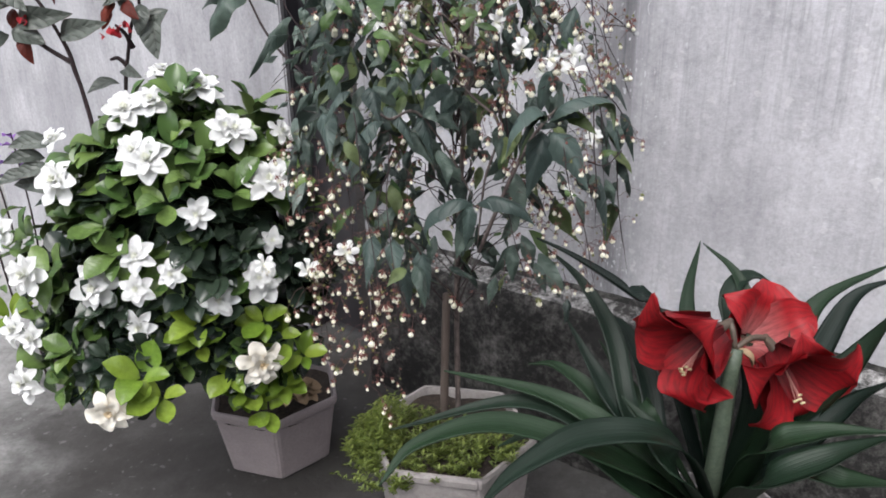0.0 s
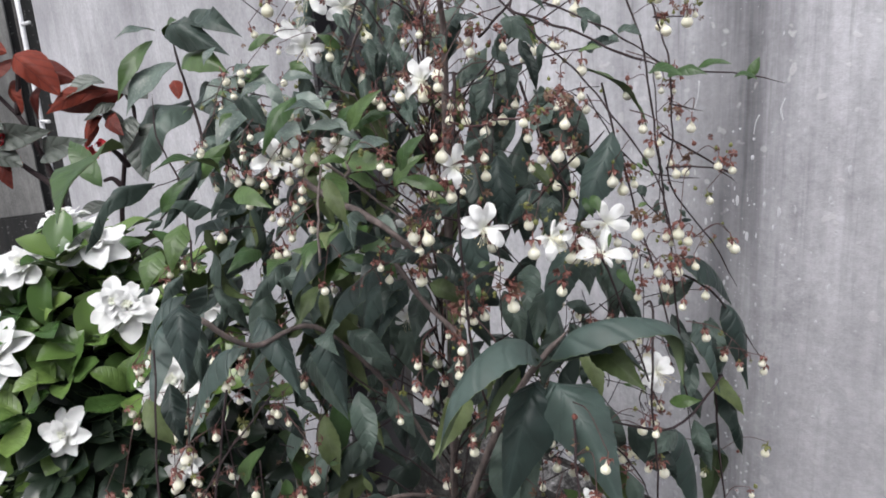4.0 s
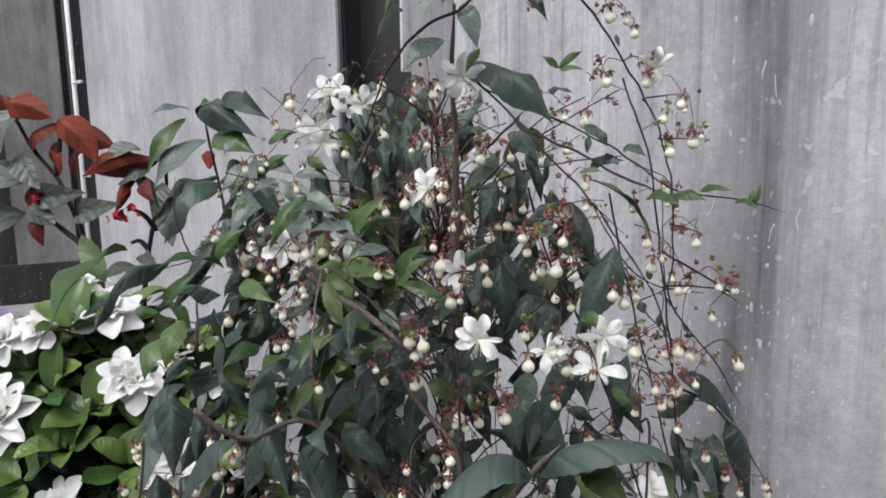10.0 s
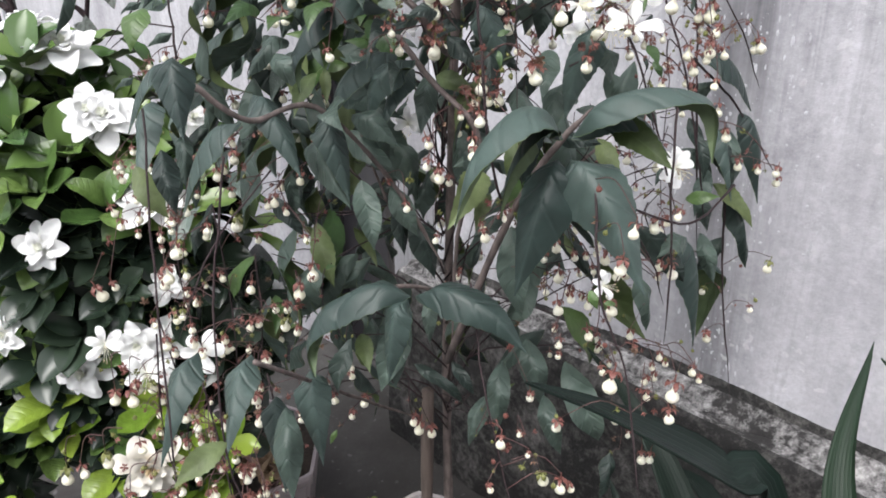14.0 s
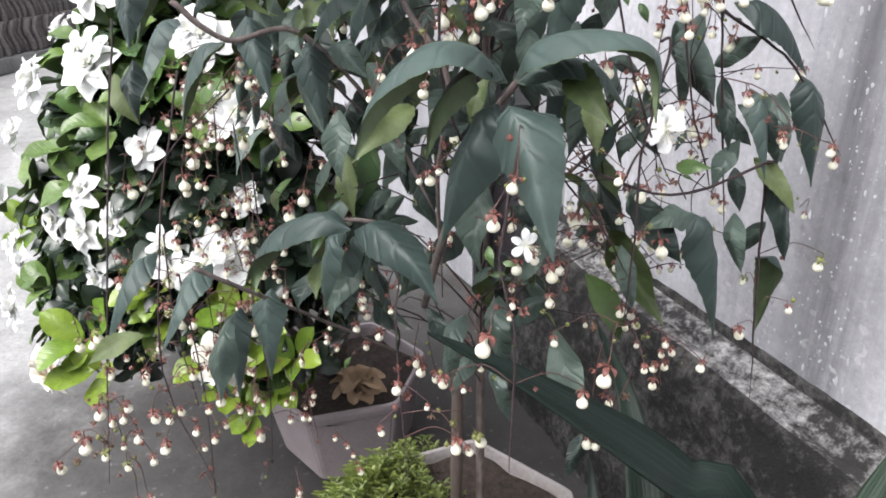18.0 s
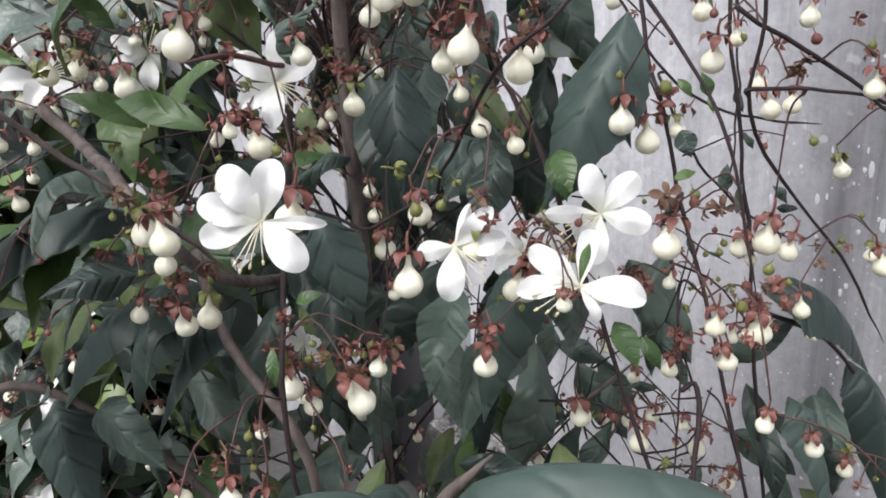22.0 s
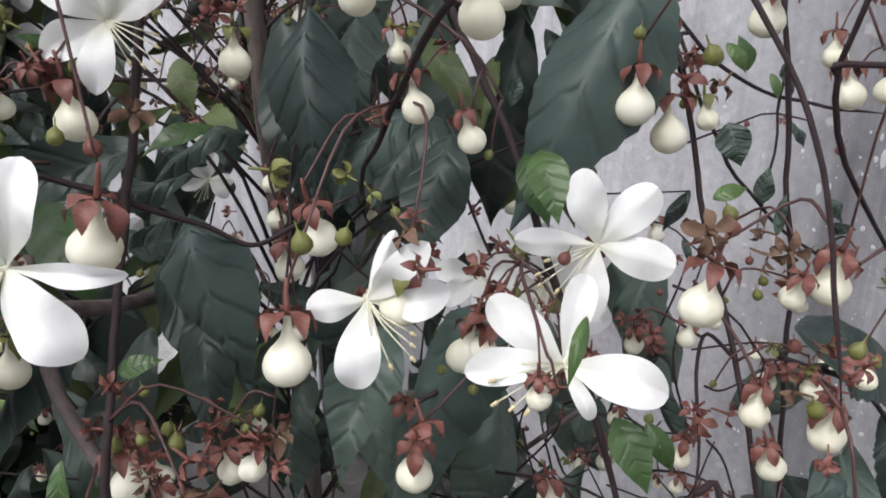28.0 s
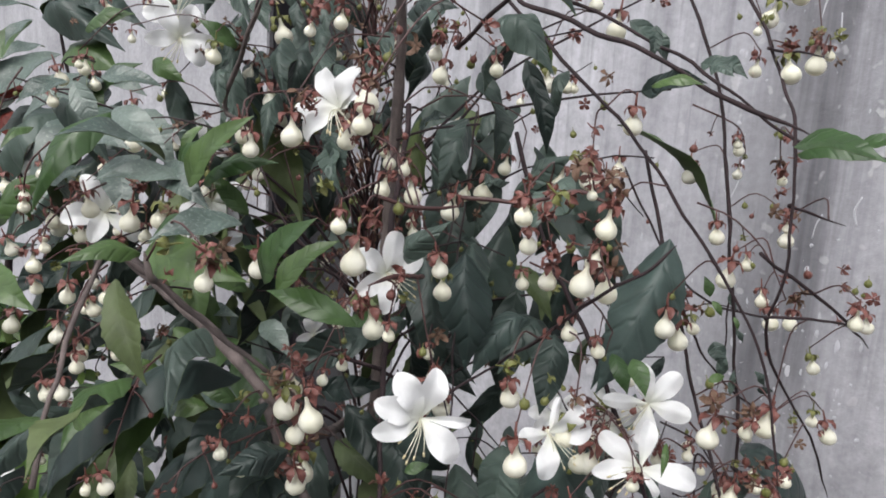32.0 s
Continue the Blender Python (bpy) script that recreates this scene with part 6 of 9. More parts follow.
for row in (
    ("c", 0.317, 1.473, 0.994, 0.348, 1.478, 0.981, 1.200),
    ("c", 0.235, 1.369, 0.969, 0.210, 1.339, 0.971, 1.300),
    ("c", 0.423, 1.441, 0.995, 0.439, 1.419, 0.938, 0.700),
    ("c", 0.466, 1.481, 0.977, 0.478, 1.468, 0.918, 0.900),
    ("c", 0.436, 1.459, 0.968, 0.480, 1.463, 0.930, 1.000),
    ("c", 0.442, 1.457, 0.913, 0.454, 1.444, 0.877, 1.100),
    ("d", 0.449, 1.451, 0.873, 0.465, 1.433, 0.824, 1.000),
    ("d", 0.470, 1.469, 0.907, 0.497, 1.446, 0.837, 0.800),
    ("p", 0.456, 1.458, 0.924, 0.497, 1.445, 0.883, 0.900),
    ("c", 0.424, 1.386, 0.894, 0.393, 1.342, 0.891, 1.200),
    ("d", 0.376, 1.347, 0.872, 0.391, 1.347, 0.812, 0.800),
    ("c", 0.019, 1.196, 1.024, 0.033, 1.179, 0.980, 1.100),
):
    leaf_on(climber, row[0], row[1:4], row[4:7], row[7] * 0.38, (r_leaf.uniform(-0.25, 0.35), -0.75, r_leaf.uniform(0.35, 0.8)), r_leaf)

for row in (
    ("c", 0.181, 1.259, 0.864, 0.162, 1.228, 0.805, 1.100),
    ("c", 0.238, 1.341, 0.999, 0.234, 1.287, 0.952, 1.000),
    ("c", 0.299, 1.327, 1.003, 0.338, 1.332, 0.997, 1.000),
    ("p", 0.336, 1.367, 0.993, 0.353, 1.338, 0.948, 1.000),
    ("y", 0.412, 1.345, 0.946, 0.439, 1.338, 0.952, 1.200),
    ("y", 0.329, 1.189, 0.932, 0.335, 1.185, 0.919, 1.400),
    ("y", 0.339, 1.189, 0.922, 0.348, 1.192, 0.920, 1.300),
    ("y", 0.384, 1.358, 1.161, 0.389, 1.357, 1.154, 1.500),
    ("y", 0.395, 1.359, 1.154, 0.397, 1.357, 1.148, 1.300),
    ("c", 0.386, 1.352, 1.143, 0.390, 1.349, 1.133, 2.200),
    ("y", 0.384, 1.344, 1.126, 0.392, 1.348, 1.128, 1.400),
    ("y", 0.397, 1.428, 1.146, 0.393, 1.432, 1.157, 1.600),
):
    leaf_on(climber, row[0], row[1:4], row[4:7], row[7] * 0.38, (r_leaf.uniform(-0.25, 0.35), -0.75, r_leaf.uniform(0.35, 0.8)), r_leaf)

for row in (
    ("c", 0.408, 1.432, 1.148, 0.412, 1.430, 1.138, 1.100),
    ("c", 0.405, 1.414, 1.105, 0.406, 1.414, 1.118, 1.500),
    ("c", 0.412, 1.426, 1.130, 0.417, 1.425, 1.122, 1.500),
    ("c", 0.411, 1.412, 1.095, 0.413, 1.418, 1.108, 0.800),
    ("c", 0.323, 1.402, 1.136, 0.325, 1.407, 1.145, 1.300),
    ("y", 0.338, 1.369, 1.110, 0.335, 1.370, 1.129, 0.900),
    ("y", 0.338, 1.369, 1.110, 0.346, 1.374, 1.125, 0.900),
    ("c", 0.429, 1.428, 1.094, 0.439, 1.431, 1.093, 1.200),
    ("c", 0.427, 1.431, 1.104, 0.434, 1.430, 1.095, 1.200),
    ("p", 0.304, 1.468, 1.145, 0.303, 1.444, 1.114, 0.700),
    ("y", 0.137, 1.417, 1.142, 0.126, 1.398, 1.157, 1.000),
    ("p", 0.180, 1.444, 1.121, 0.209, 1.425, 1.109, 1.000),
):
    leaf_on(climber, row[0], row[1:4], row[4:7], row[7] * 0.38, (r_leaf.uniform(-0.25, 0.35), -0.75, r_leaf.uniform(0.35, 0.8)), r_leaf)

for row in (
    ("c", 0.170, 1.441, 1.093, 0.142, 1.404, 1.078, 0.800),
    ("c", 0.203, 1.368, 1.081, 0.236, 1.351, 1.044, 1.000),
    ("y", 0.214, 1.399, 1.124, 0.194, 1.379, 1.117, 1.000),
    ("c", 0.230, 1.393, 1.124, 0.205, 1.369, 1.110, 0.800),
    ("c", 0.179, 1.382, 1.079, 0.222, 1.387, 1.087, 1.000),
    ("y", 0.254, 1.286, 1.091, 0.264, 1.290, 1.094, 1.400),
    ("y", 0.180, 1.255, 1.201, 0.172, 1.231, 1.192, 1.000),
    ("y", 0.204, 1.254, 1.177, 0.228, 1.243, 1.205, 1.100),
    ("y", 0.170, 1.230, 1.190, 0.156, 1.207, 1.190, 0.900),
    ("m", 0.199, 1.247, 1.200, 0.177, 1.222, 1.196, 1.000),
    ("y", 0.160, 1.248, 1.186, 0.207, 1.235, 1.182, 1.000),
    ("m", 0.149, 1.302, 1.206, 0.119, 1.277, 1.207, 0.800),
):
    leaf_on(climber, row[0], row[1:4], row[4:7], row[7] * 0.38, (r_leaf.uniform(-0.25, 0.35), -0.75, r_leaf.uniform(0.35, 0.8)), r_leaf)

for row in (
    ("y", 0.154, 1.303, 1.205, 0.194, 1.292, 1.218, 0.800),
    ("c", 0.221, 1.351, 1.130, 0.179, 1.329, 1.109, 1.000),
    ("p", 0.144, 1.253, 1.173, 0.165, 1.239, 1.137, 0.900),
    ("p", 0.169, 1.210, 1.143, 0.172, 1.168, 1.138, 0.900),
    ("y", 0.146, 1.223, 1.126, 0.165, 1.219, 1.139, 1.000),
    ("c", 0.215, 1.253, 1.112, 0.197, 1.229, 1.111, 1.200),
    ("y", 0.100, 1.321, 1.234, 0.074, 1.296, 1.187, 0.800),
    ("m", 0.100, 1.321, 1.235, 0.135, 1.311, 1.210, 1.000),
    ("m", 0.064, 1.338, 1.246, 0.047, 1.322, 1.234, 1.200),
    ("m", 0.080, 1.341, 1.249, 0.111, 1.345, 1.246, 1.000),
    ("m", 0.067, 1.338, 1.246, 0.083, 1.336, 1.222, 1.200),
    ("m", 0.052, 1.339, 1.262, 0.046, 1.316, 1.254, 1.000),
):
    leaf_on(climber, row[0], row[1:4], row[4:7], row[7] * 0.38, (r_leaf.uniform(-0.25, 0.35), -0.75, r_leaf.uniform(0.35, 0.8)), r_leaf)

for row in (
    ("y", 0.010, 1.428, 1.277, 0.046, 1.426, 1.288, 1.100),
    ("m", -0.022, 1.424, 1.282, -0.030, 1.408, 1.264, 1.200),
    ("y", 0.047, 1.441, 1.262, 0.074, 1.433, 1.249, 1.200),
    ("y", 0.006, 1.384, 1.219, 0.003, 1.361, 1.207, 1.000),
    ("m", 0.044, 1.431, 1.213, 0.077, 1.428, 1.220, 1.000),
    ("m", 0.032, 1.362, 1.190, 0.059, 1.359, 1.202, 0.900),
    ("m", 0.039, 1.389, 1.214, 0.068, 1.383, 1.210, 1.100),
    ("y", 0.099, 1.452, 1.272, 0.078, 1.441, 1.288, 1.100),
    ("m", 0.032, 1.488, 1.299, 0.062, 1.494, 1.304, 1.200),
    ("c", 0.089, 1.415, 0.983, 0.147, 1.395, 0.938, 1.000),
    ("d", 0.200, 1.481, 0.969, 0.201, 1.447, 0.910, 1.000),
    ("c", 0.026, 1.402, 1.060, 0.075, 1.392, 1.021, 1.000),
):
    leaf_on(climber, row[0], row[1:4], row[4:7], row[7] * 0.38, (r_leaf.uniform(-0.25, 0.35), -0.75, r_leaf.uniform(0.35, 0.8)), r_leaf)

for row in (
    ("d", 0.082, 1.399, 0.947, 0.079, 1.383, 0.907, 1.100),
    ("c", 0.224, 1.350, 1.277, 0.216, 1.333, 1.253, 1.200),
    ("c", 0.231, 1.353, 1.286, 0.258, 1.337, 1.287, 1.200),
    ("c", 0.273, 1.360, 1.285, 0.302, 1.339, 1.260, 1.100),
    ("c", 0.237, 1.364, 1.233, 0.254, 1.358, 1.239, 1.200),
    ("c", 0.286, 1.379, 1.269, 0.300, 1.372, 1.223, 0.700),
    ("c", 0.269, 1.386, 1.211, 0.279, 1.384, 1.197, 1.200),
    ("y", 0.338, 1.282, 1.256, 0.355, 1.275, 1.257, 1.000),
    ("c", 0.360, 1.298, 1.265, 0.367, 1.288, 1.261, 1.400),
    ("y", 0.387, 1.276, 1.238, 0.406, 1.248, 1.236, 1.000),
    ("c", 0.342, 1.329, 1.282, 0.341, 1.326, 1.268, 1.200),
    ("c", 0.243, 1.322, 1.174, 0.265, 1.310, 1.197, 0.900),
):
    leaf_on(climber, row[0], row[1:4], row[4:7], row[7] * 0.38, (r_leaf.uniform(-0.25, 0.35), -0.75, r_leaf.uniform(0.35, 0.8)), r_leaf)

for row in (
    ("c", 0.340, 1.372, 1.187, 0.326, 1.370, 1.192, 1.300),
):
    leaf_on(climber, row[0], row[1:4], row[4:7], row[7] * 0.38, (r_leaf.uniform(-0.25, 0.35), -0.75, r_leaf.uniform(0.35, 0.8)), r_leaf)

for row in (
):
    leaf_on(climber, row[0], row[1:4], row[4:7], row[7] * 0.38, (r_leaf.uniform(-0.25, 0.35), -0.75, r_leaf.uniform(0.35, 0.8)), r_leaf)

for row in (
    ("p", 0.045, 1.428, 0.877, 0.067, 1.404, 0.811, 1.000),
):
    leaf_on(climber, row[0], row[1:4], row[4:7], row[7] * 0.38, (r_leaf.uniform(-0.25, 0.35), -0.75, r_leaf.uniform(0.35, 0.8)), r_leaf)

for row in (
    ("y", 0.233, 1.279, 1.156, 0.193, 1.282, 1.166, 0.800),
    ("c", -0.061, 1.552, 0.951, -0.030, 1.510, 0.898, 1.036),
    ("c", -0.020, 1.516, 1.147, -0.039, 1.481, 1.111, 0.852),
    ("m", -0.135, 1.616, 1.142, -0.137, 1.582, 1.111, 0.764),
    ("c", -0.026, 1.614, 1.183, -0.048, 1.584, 1.159, 0.784),
    ("c", -0.127, 1.527, 0.857, -0.139, 1.483, 0.797, 0.773),
    ("m", -0.005, 1.657, 1.157, -0.012, 1.626, 1.132, 0.766),
    ("d", -0.115, 1.579, 1.214, -0.105, 1.548, 1.189, 0.726),
):
    leaf_on(climber, row[0], row[1:4], row[4:7], row[7] * 0.38, (r_leaf.uniform(-0.25, 0.35), -0.75, r_leaf.uniform(0.35, 0.8)), r_leaf)

for row in (
    ("c", -0.096, 1.602, 1.120, -0.114, 1.564, 1.078, 0.723),
    ("m", 0.000, 1.651, 1.226, 0.024, 1.619, 1.199, 0.846),
    ("c", -0.046, 1.548, 1.233, -0.064, 1.504, 1.174, 0.748),
    ("d", -0.111, 1.495, 0.932, -0.107, 1.452, 0.877, 1.010),
    ("c", -0.140, 1.552, 0.950, -0.113, 1.521, 0.926, 0.783),
    ("c", -0.061, 1.514, 1.106, -0.072, 1.474, 1.058, 0.825),
    ("m", -0.086, 1.530, 1.174, -0.105, 1.490, 1.125, 0.765),
    ("d", -0.143, 1.481, 0.868, -0.146, 1.448, 0.839, 1.031),
    ("m", -0.067, 1.493, 1.086, -0.039, 1.463, 1.063, 0.834),
    ("m", -0.120, 1.485, 0.869, -0.142, 1.443, 0.814, 0.743),
    ("c", -0.086, 1.647, 1.178, -0.097, 1.609, 1.135, 1.090),
    ("m", -0.083, 1.580, 1.050, -0.082, 1.545, 1.015, 1.061),
):
    leaf_on(climber, row[0], row[1:4], row[4:7], row[7] * 0.38, (r_leaf.uniform(-0.25, 0.35), -0.75, r_leaf.uniform(0.35, 0.8)), r_leaf)

for row in (
    ("d", -0.132, 1.504, 0.930, -0.150, 1.461, 0.872, 0.772),
    ("d", -0.073, 1.550, 1.043, -0.071, 1.519, 1.018, 0.978),
    ("m", -0.046, 1.489, 0.956, -0.031, 1.456, 0.925, 0.806),
    ("c", -0.008, 1.578, 0.955, -0.017, 1.545, 0.926, 0.890),
    ("d", -0.025, 1.537, 1.117, -0.037, 1.500, 1.075, 0.839),
    ("m", -0.058, 1.557, 0.951, -0.066, 1.514, 0.895, 1.090),
    ("m", -0.004, 1.547, 1.041, -0.024, 1.504, 0.986, 0.813),
    ("m", -0.133, 1.510, 0.989, -0.123, 1.466, 0.931, 0.821),
    ("m", -0.061, 1.461, 0.920, -0.028, 1.429, 0.893, 0.950),
    ("c", -0.112, 1.464, 0.963, -0.096, 1.421, 0.905, 0.766),
    ("m", -0.017, 1.670, 1.191, -0.017, 1.630, 1.143, 0.886),
    ("c", -0.092, 1.542, 1.006, -0.107, 1.499, 0.949, 0.840),
):
    leaf_on(climber, row[0], row[1:4], row[4:7], row[7] * 0.38, (r_leaf.uniform(-0.25, 0.35), -0.75, r_leaf.uniform(0.35, 0.8)), r_leaf)

for row in (
    ("c", -0.012, 1.544, 0.903, 0.001, 1.506, 0.860, 0.920),
    ("d", -0.099, 1.577, 1.126, -0.068, 1.542, 1.091, 1.027),
    ("m", -0.089, 1.520, 0.929, -0.095, 1.489, 0.902, 0.926),
    ("d", -0.075, 1.647, 1.045, -0.078, 1.623, 1.028, 1.035),
    ("c", -0.016, 1.607, 1.079, -0.031, 1.578, 1.049, 1.092),
    ("c", -0.125, 1.760, 1.137, -0.104, 1.739, 1.086, 1.196),
    ("d", -0.122, 1.560, 1.148, -0.101, 1.540, 1.109, 1.054),
    ("d", -0.175, 1.793, 0.997, -0.193, 1.763, 0.963, 0.972),
    ("d", -0.156, 1.721, 1.143, -0.152, 1.698, 1.114, 0.884),
    ("c", 0.010, 1.506, 1.116, 0.032, 1.490, 1.102, 1.023),
    ("d", -0.083, 1.610, 1.097, -0.072, 1.590, 1.071, 1.200),
    ("c", -0.030, 1.527, 1.160, -0.009, 1.509, 1.137, 1.089),
):
    leaf_on(climber, row[0], row[1:4], row[4:7], row[7] * 0.38, (r_leaf.uniform(-0.25, 0.35), -0.75, r_leaf.uniform(0.35, 0.8)), r_leaf)

for row in (
    ("c", -0.051, 1.691, 1.206, -0.055, 1.664, 1.160, 0.903),
    ("d", -0.104, 1.555, 1.050, -0.097, 1.532, 1.010, 0.994),
    ("d", -0.116, 1.642, 1.078, -0.094, 1.623, 1.045, 1.122),
    ("c", -0.102, 1.620, 1.154, -0.092, 1.597, 1.112, 1.024),
    ("d", -0.059, 1.542, 1.051, -0.043, 1.522, 1.021, 1.087),
    ("c", -0.035, 1.641, 1.093, -0.011, 1.622, 1.051, 0.830),
    ("d", -0.067, 1.504, 1.106, -0.077, 1.477, 1.078, 1.133),
    ("d", -0.097, 1.754, 1.099, -0.090, 1.732, 1.069, 1.032),
    ("d", -0.051, 1.622, 1.162, -0.049, 1.600, 1.142, 1.143),
    ("c", -0.023, 1.614, 1.083, -0.035, 1.586, 1.045, 0.960),
    ("d", -0.072, 1.743, 1.161, -0.080, 1.714, 1.115, 1.027),
    ("c", -0.113, 1.556, 1.185, -0.098, 1.534, 1.142, 1.076),
):
    leaf_on(climber, row[0], row[1:4], row[4:7], row[7] * 0.38, (r_leaf.uniform(-0.25, 0.35), -0.75, r_leaf.uniform(0.35, 0.8)), r_leaf)

for row in (
    ("c", -0.094, 1.664, 1.001, -0.110, 1.634, 0.958, 0.875),
    ("c", -0.166, 1.707, 1.056, -0.146, 1.686, 1.009, 0.909),
    ("d", -0.031, 1.513, 1.130, -0.033, 1.489, 1.104, 1.075),
    ("d", 0.013, 1.542, 1.216, 0.025, 1.523, 1.198, 0.975),
    ("d", 0.003, 1.563, 1.099, 0.020, 1.545, 1.083, 1.197),
    ("c", 0.118, 1.472, 1.247, 0.121, 1.444, 1.208, 0.783),
    ("c", 0.039, 1.542, 1.269, 0.071, 1.517, 1.221, 0.933),
    ("c", 0.102, 1.434, 1.257, 0.109, 1.410, 1.235, 0.808),
    ("c", 0.115, 1.553, 1.298, 0.142, 1.530, 1.264, 0.703),
    ("c", 0.031, 1.572, 1.343, 0.029, 1.542, 1.299, 0.769),
    ("d", 0.088, 1.468, 1.264, 0.106, 1.442, 1.222, 0.869),
    ("c", 0.134, 1.483, 1.275, 0.133, 1.453, 1.233, 0.927),
):
    leaf_on(climber, row[0], row[1:4], row[4:7], row[7] * 0.38, (r_leaf.uniform(-0.25, 0.35), -0.75, r_leaf.uniform(0.35, 0.8)), r_leaf)

for row in (
    ("c", 0.093, 1.455, 1.304, 0.117, 1.434, 1.283, 0.736),
    ("d", 0.095, 1.575, 1.281, 0.107, 1.548, 1.237, 0.765),
    ("c", 0.105, 1.564, 1.292, 0.115, 1.535, 1.243, 0.801),
    ("c", 0.087, 1.500, 1.316, 0.110, 1.476, 1.284, 0.934),
    ("c", 0.064, 1.531, 1.285, 0.067, 1.502, 1.244, 0.814),
    ("d", 0.048, 1.550, 1.217, 0.063, 1.522, 1.168, 0.976),
    ("c", 0.134, 1.561, 1.301, 0.139, 1.534, 1.268, 0.778),
    ("c", 0.052, 1.522, 1.260, 0.083, 1.498, 1.218, 0.935),
    ("c", 0.162, 1.446, 1.220, 0.181, 1.422, 1.187, 0.805),
    ("c", 0.044, 1.568, 1.242, 0.043, 1.541, 1.211, 0.958),
    ("c", 0.153, 1.460, 1.276, 0.166, 1.435, 1.246, 0.872),
    ("c", 0.130, 1.528, 1.214, 0.154, 1.506, 1.186, 0.718),
):
    leaf_on(climber, row[0], row[1:4], row[4:7], row[7] * 0.38, (r_leaf.uniform(-0.25, 0.35), -0.75, r_leaf.uniform(0.35, 0.8)), r_leaf)

for row in (
    ("c", 0.115, 1.540, 1.278, 0.118, 1.514, 1.253, 0.815),
    ("c", 0.095, 1.581, 1.333, 0.102, 1.552, 1.283, 0.811),
    ("c", 0.121, 1.560, 1.244, 0.149, 1.534, 1.198, 0.731),
    ("d", 0.063, 1.605, 1.348, 0.094, 1.580, 1.302, 0.780),
    ("c", 0.123, 1.471, 1.283, 0.136, 1.443, 1.240, 0.831),
    ("d", 0.093, 1.487, 1.266, 0.107, 1.460, 1.224, 0.867),
    ("c", 0.150, 1.517, 1.242, 0.151, 1.487, 1.196, 0.858),
    ("c", 0.154, 1.482, 1.267, 0.173, 1.459, 1.239, 0.871),
    ("c", 0.089, 1.480, 1.296, 0.096, 1.451, 1.252, 0.765),
    ("c", 0.155, 1.453, 1.261, 0.175, 1.431, 1.234, 0.805),
    ("c", 0.108, 1.508, 1.256, 0.132, 1.484, 1.219, 0.897),
    ("c", 0.057, 1.523, 1.281, 0.074, 1.497, 1.242, 0.766),
):
    leaf_on(climber, row[0], row[1:4], row[4:7], row[7] * 0.38, (r_leaf.uniform(-0.25, 0.35), -0.75, r_leaf.uniform(0.35, 0.8)), r_leaf)

for row in (
    ("c", 0.144, 1.562, 1.337, 0.154, 1.535, 1.297, 0.892),
    ("d", 0.079, 1.545, 1.236, 0.077, 1.515, 1.192, 0.969),
    ("c", 0.059, 1.538, 1.302, 0.065, 1.510, 1.260, 0.723),
    ("c", 0.064, 1.515, 1.280, 0.065, 1.489, 1.249, 0.719),
    ("c", 0.133, 1.508, 1.293, 0.151, 1.482, 1.251, 0.922),
    ("c", 0.069, 1.547, 1.275, 0.095, 1.525, 1.244, 0.976),
    ("c", 0.142, 1.501, 1.269, 0.143, 1.474, 1.239, 0.732),
    ("c", 0.154, 1.469, 1.313, 0.161, 1.442, 1.280, 0.918),
    ("c", 0.157, 1.458, 1.228, 0.178, 1.433, 1.193, 0.968),
):
    leaf_on(climber, row[0], row[1:4], row[4:7], row[7] * 0.38, (r_leaf.uniform(-0.25, 0.35), -0.75, r_leaf.uniform(0.35, 0.8)), r_leaf)

for row in (
    ("y", -0.325, 1.800, 1.312, -0.370, 1.750, 1.223, 0.75),
    ("m", -0.290, 1.800, 1.276, -0.360, 1.750, 1.201, 1.15),
    ("c", -0.273, 1.800, 1.207, -0.349, 1.750, 1.111, 1.30),
    ("y", -0.278, 1.800, 1.282, -0.178, 1.750, 1.255, 1.25),
    ("c", -0.294, 1.800, 1.319, -0.173, 1.750, 1.280, 0.90),
    ("c", -0.275, 1.820, 1.335, -0.160, 1.770, 1.306, 1.10),
    ("m", -0.316, 1.800, 1.325, -0.360, 1.750, 1.314, 0.80),
    ("y", -0.294, 1.800, 1.317, -0.250, 1.750, 1.336, 1.10),
    ("c", -0.285, 1.820, 1.216, -0.368, 1.780, 1.174, 1.10),
    ("c", -0.270, 1.830, 1.240, -0.205, 1.790, 1.180, 1.30),
):
    leaf_on(climber, row[0], row[1:4], row[4:7], row[7] * 0.38, (r_leaf.uniform(-0.25, 0.25), -0.75, r_leaf.uniform(0.35, 0.7)), r_leaf)

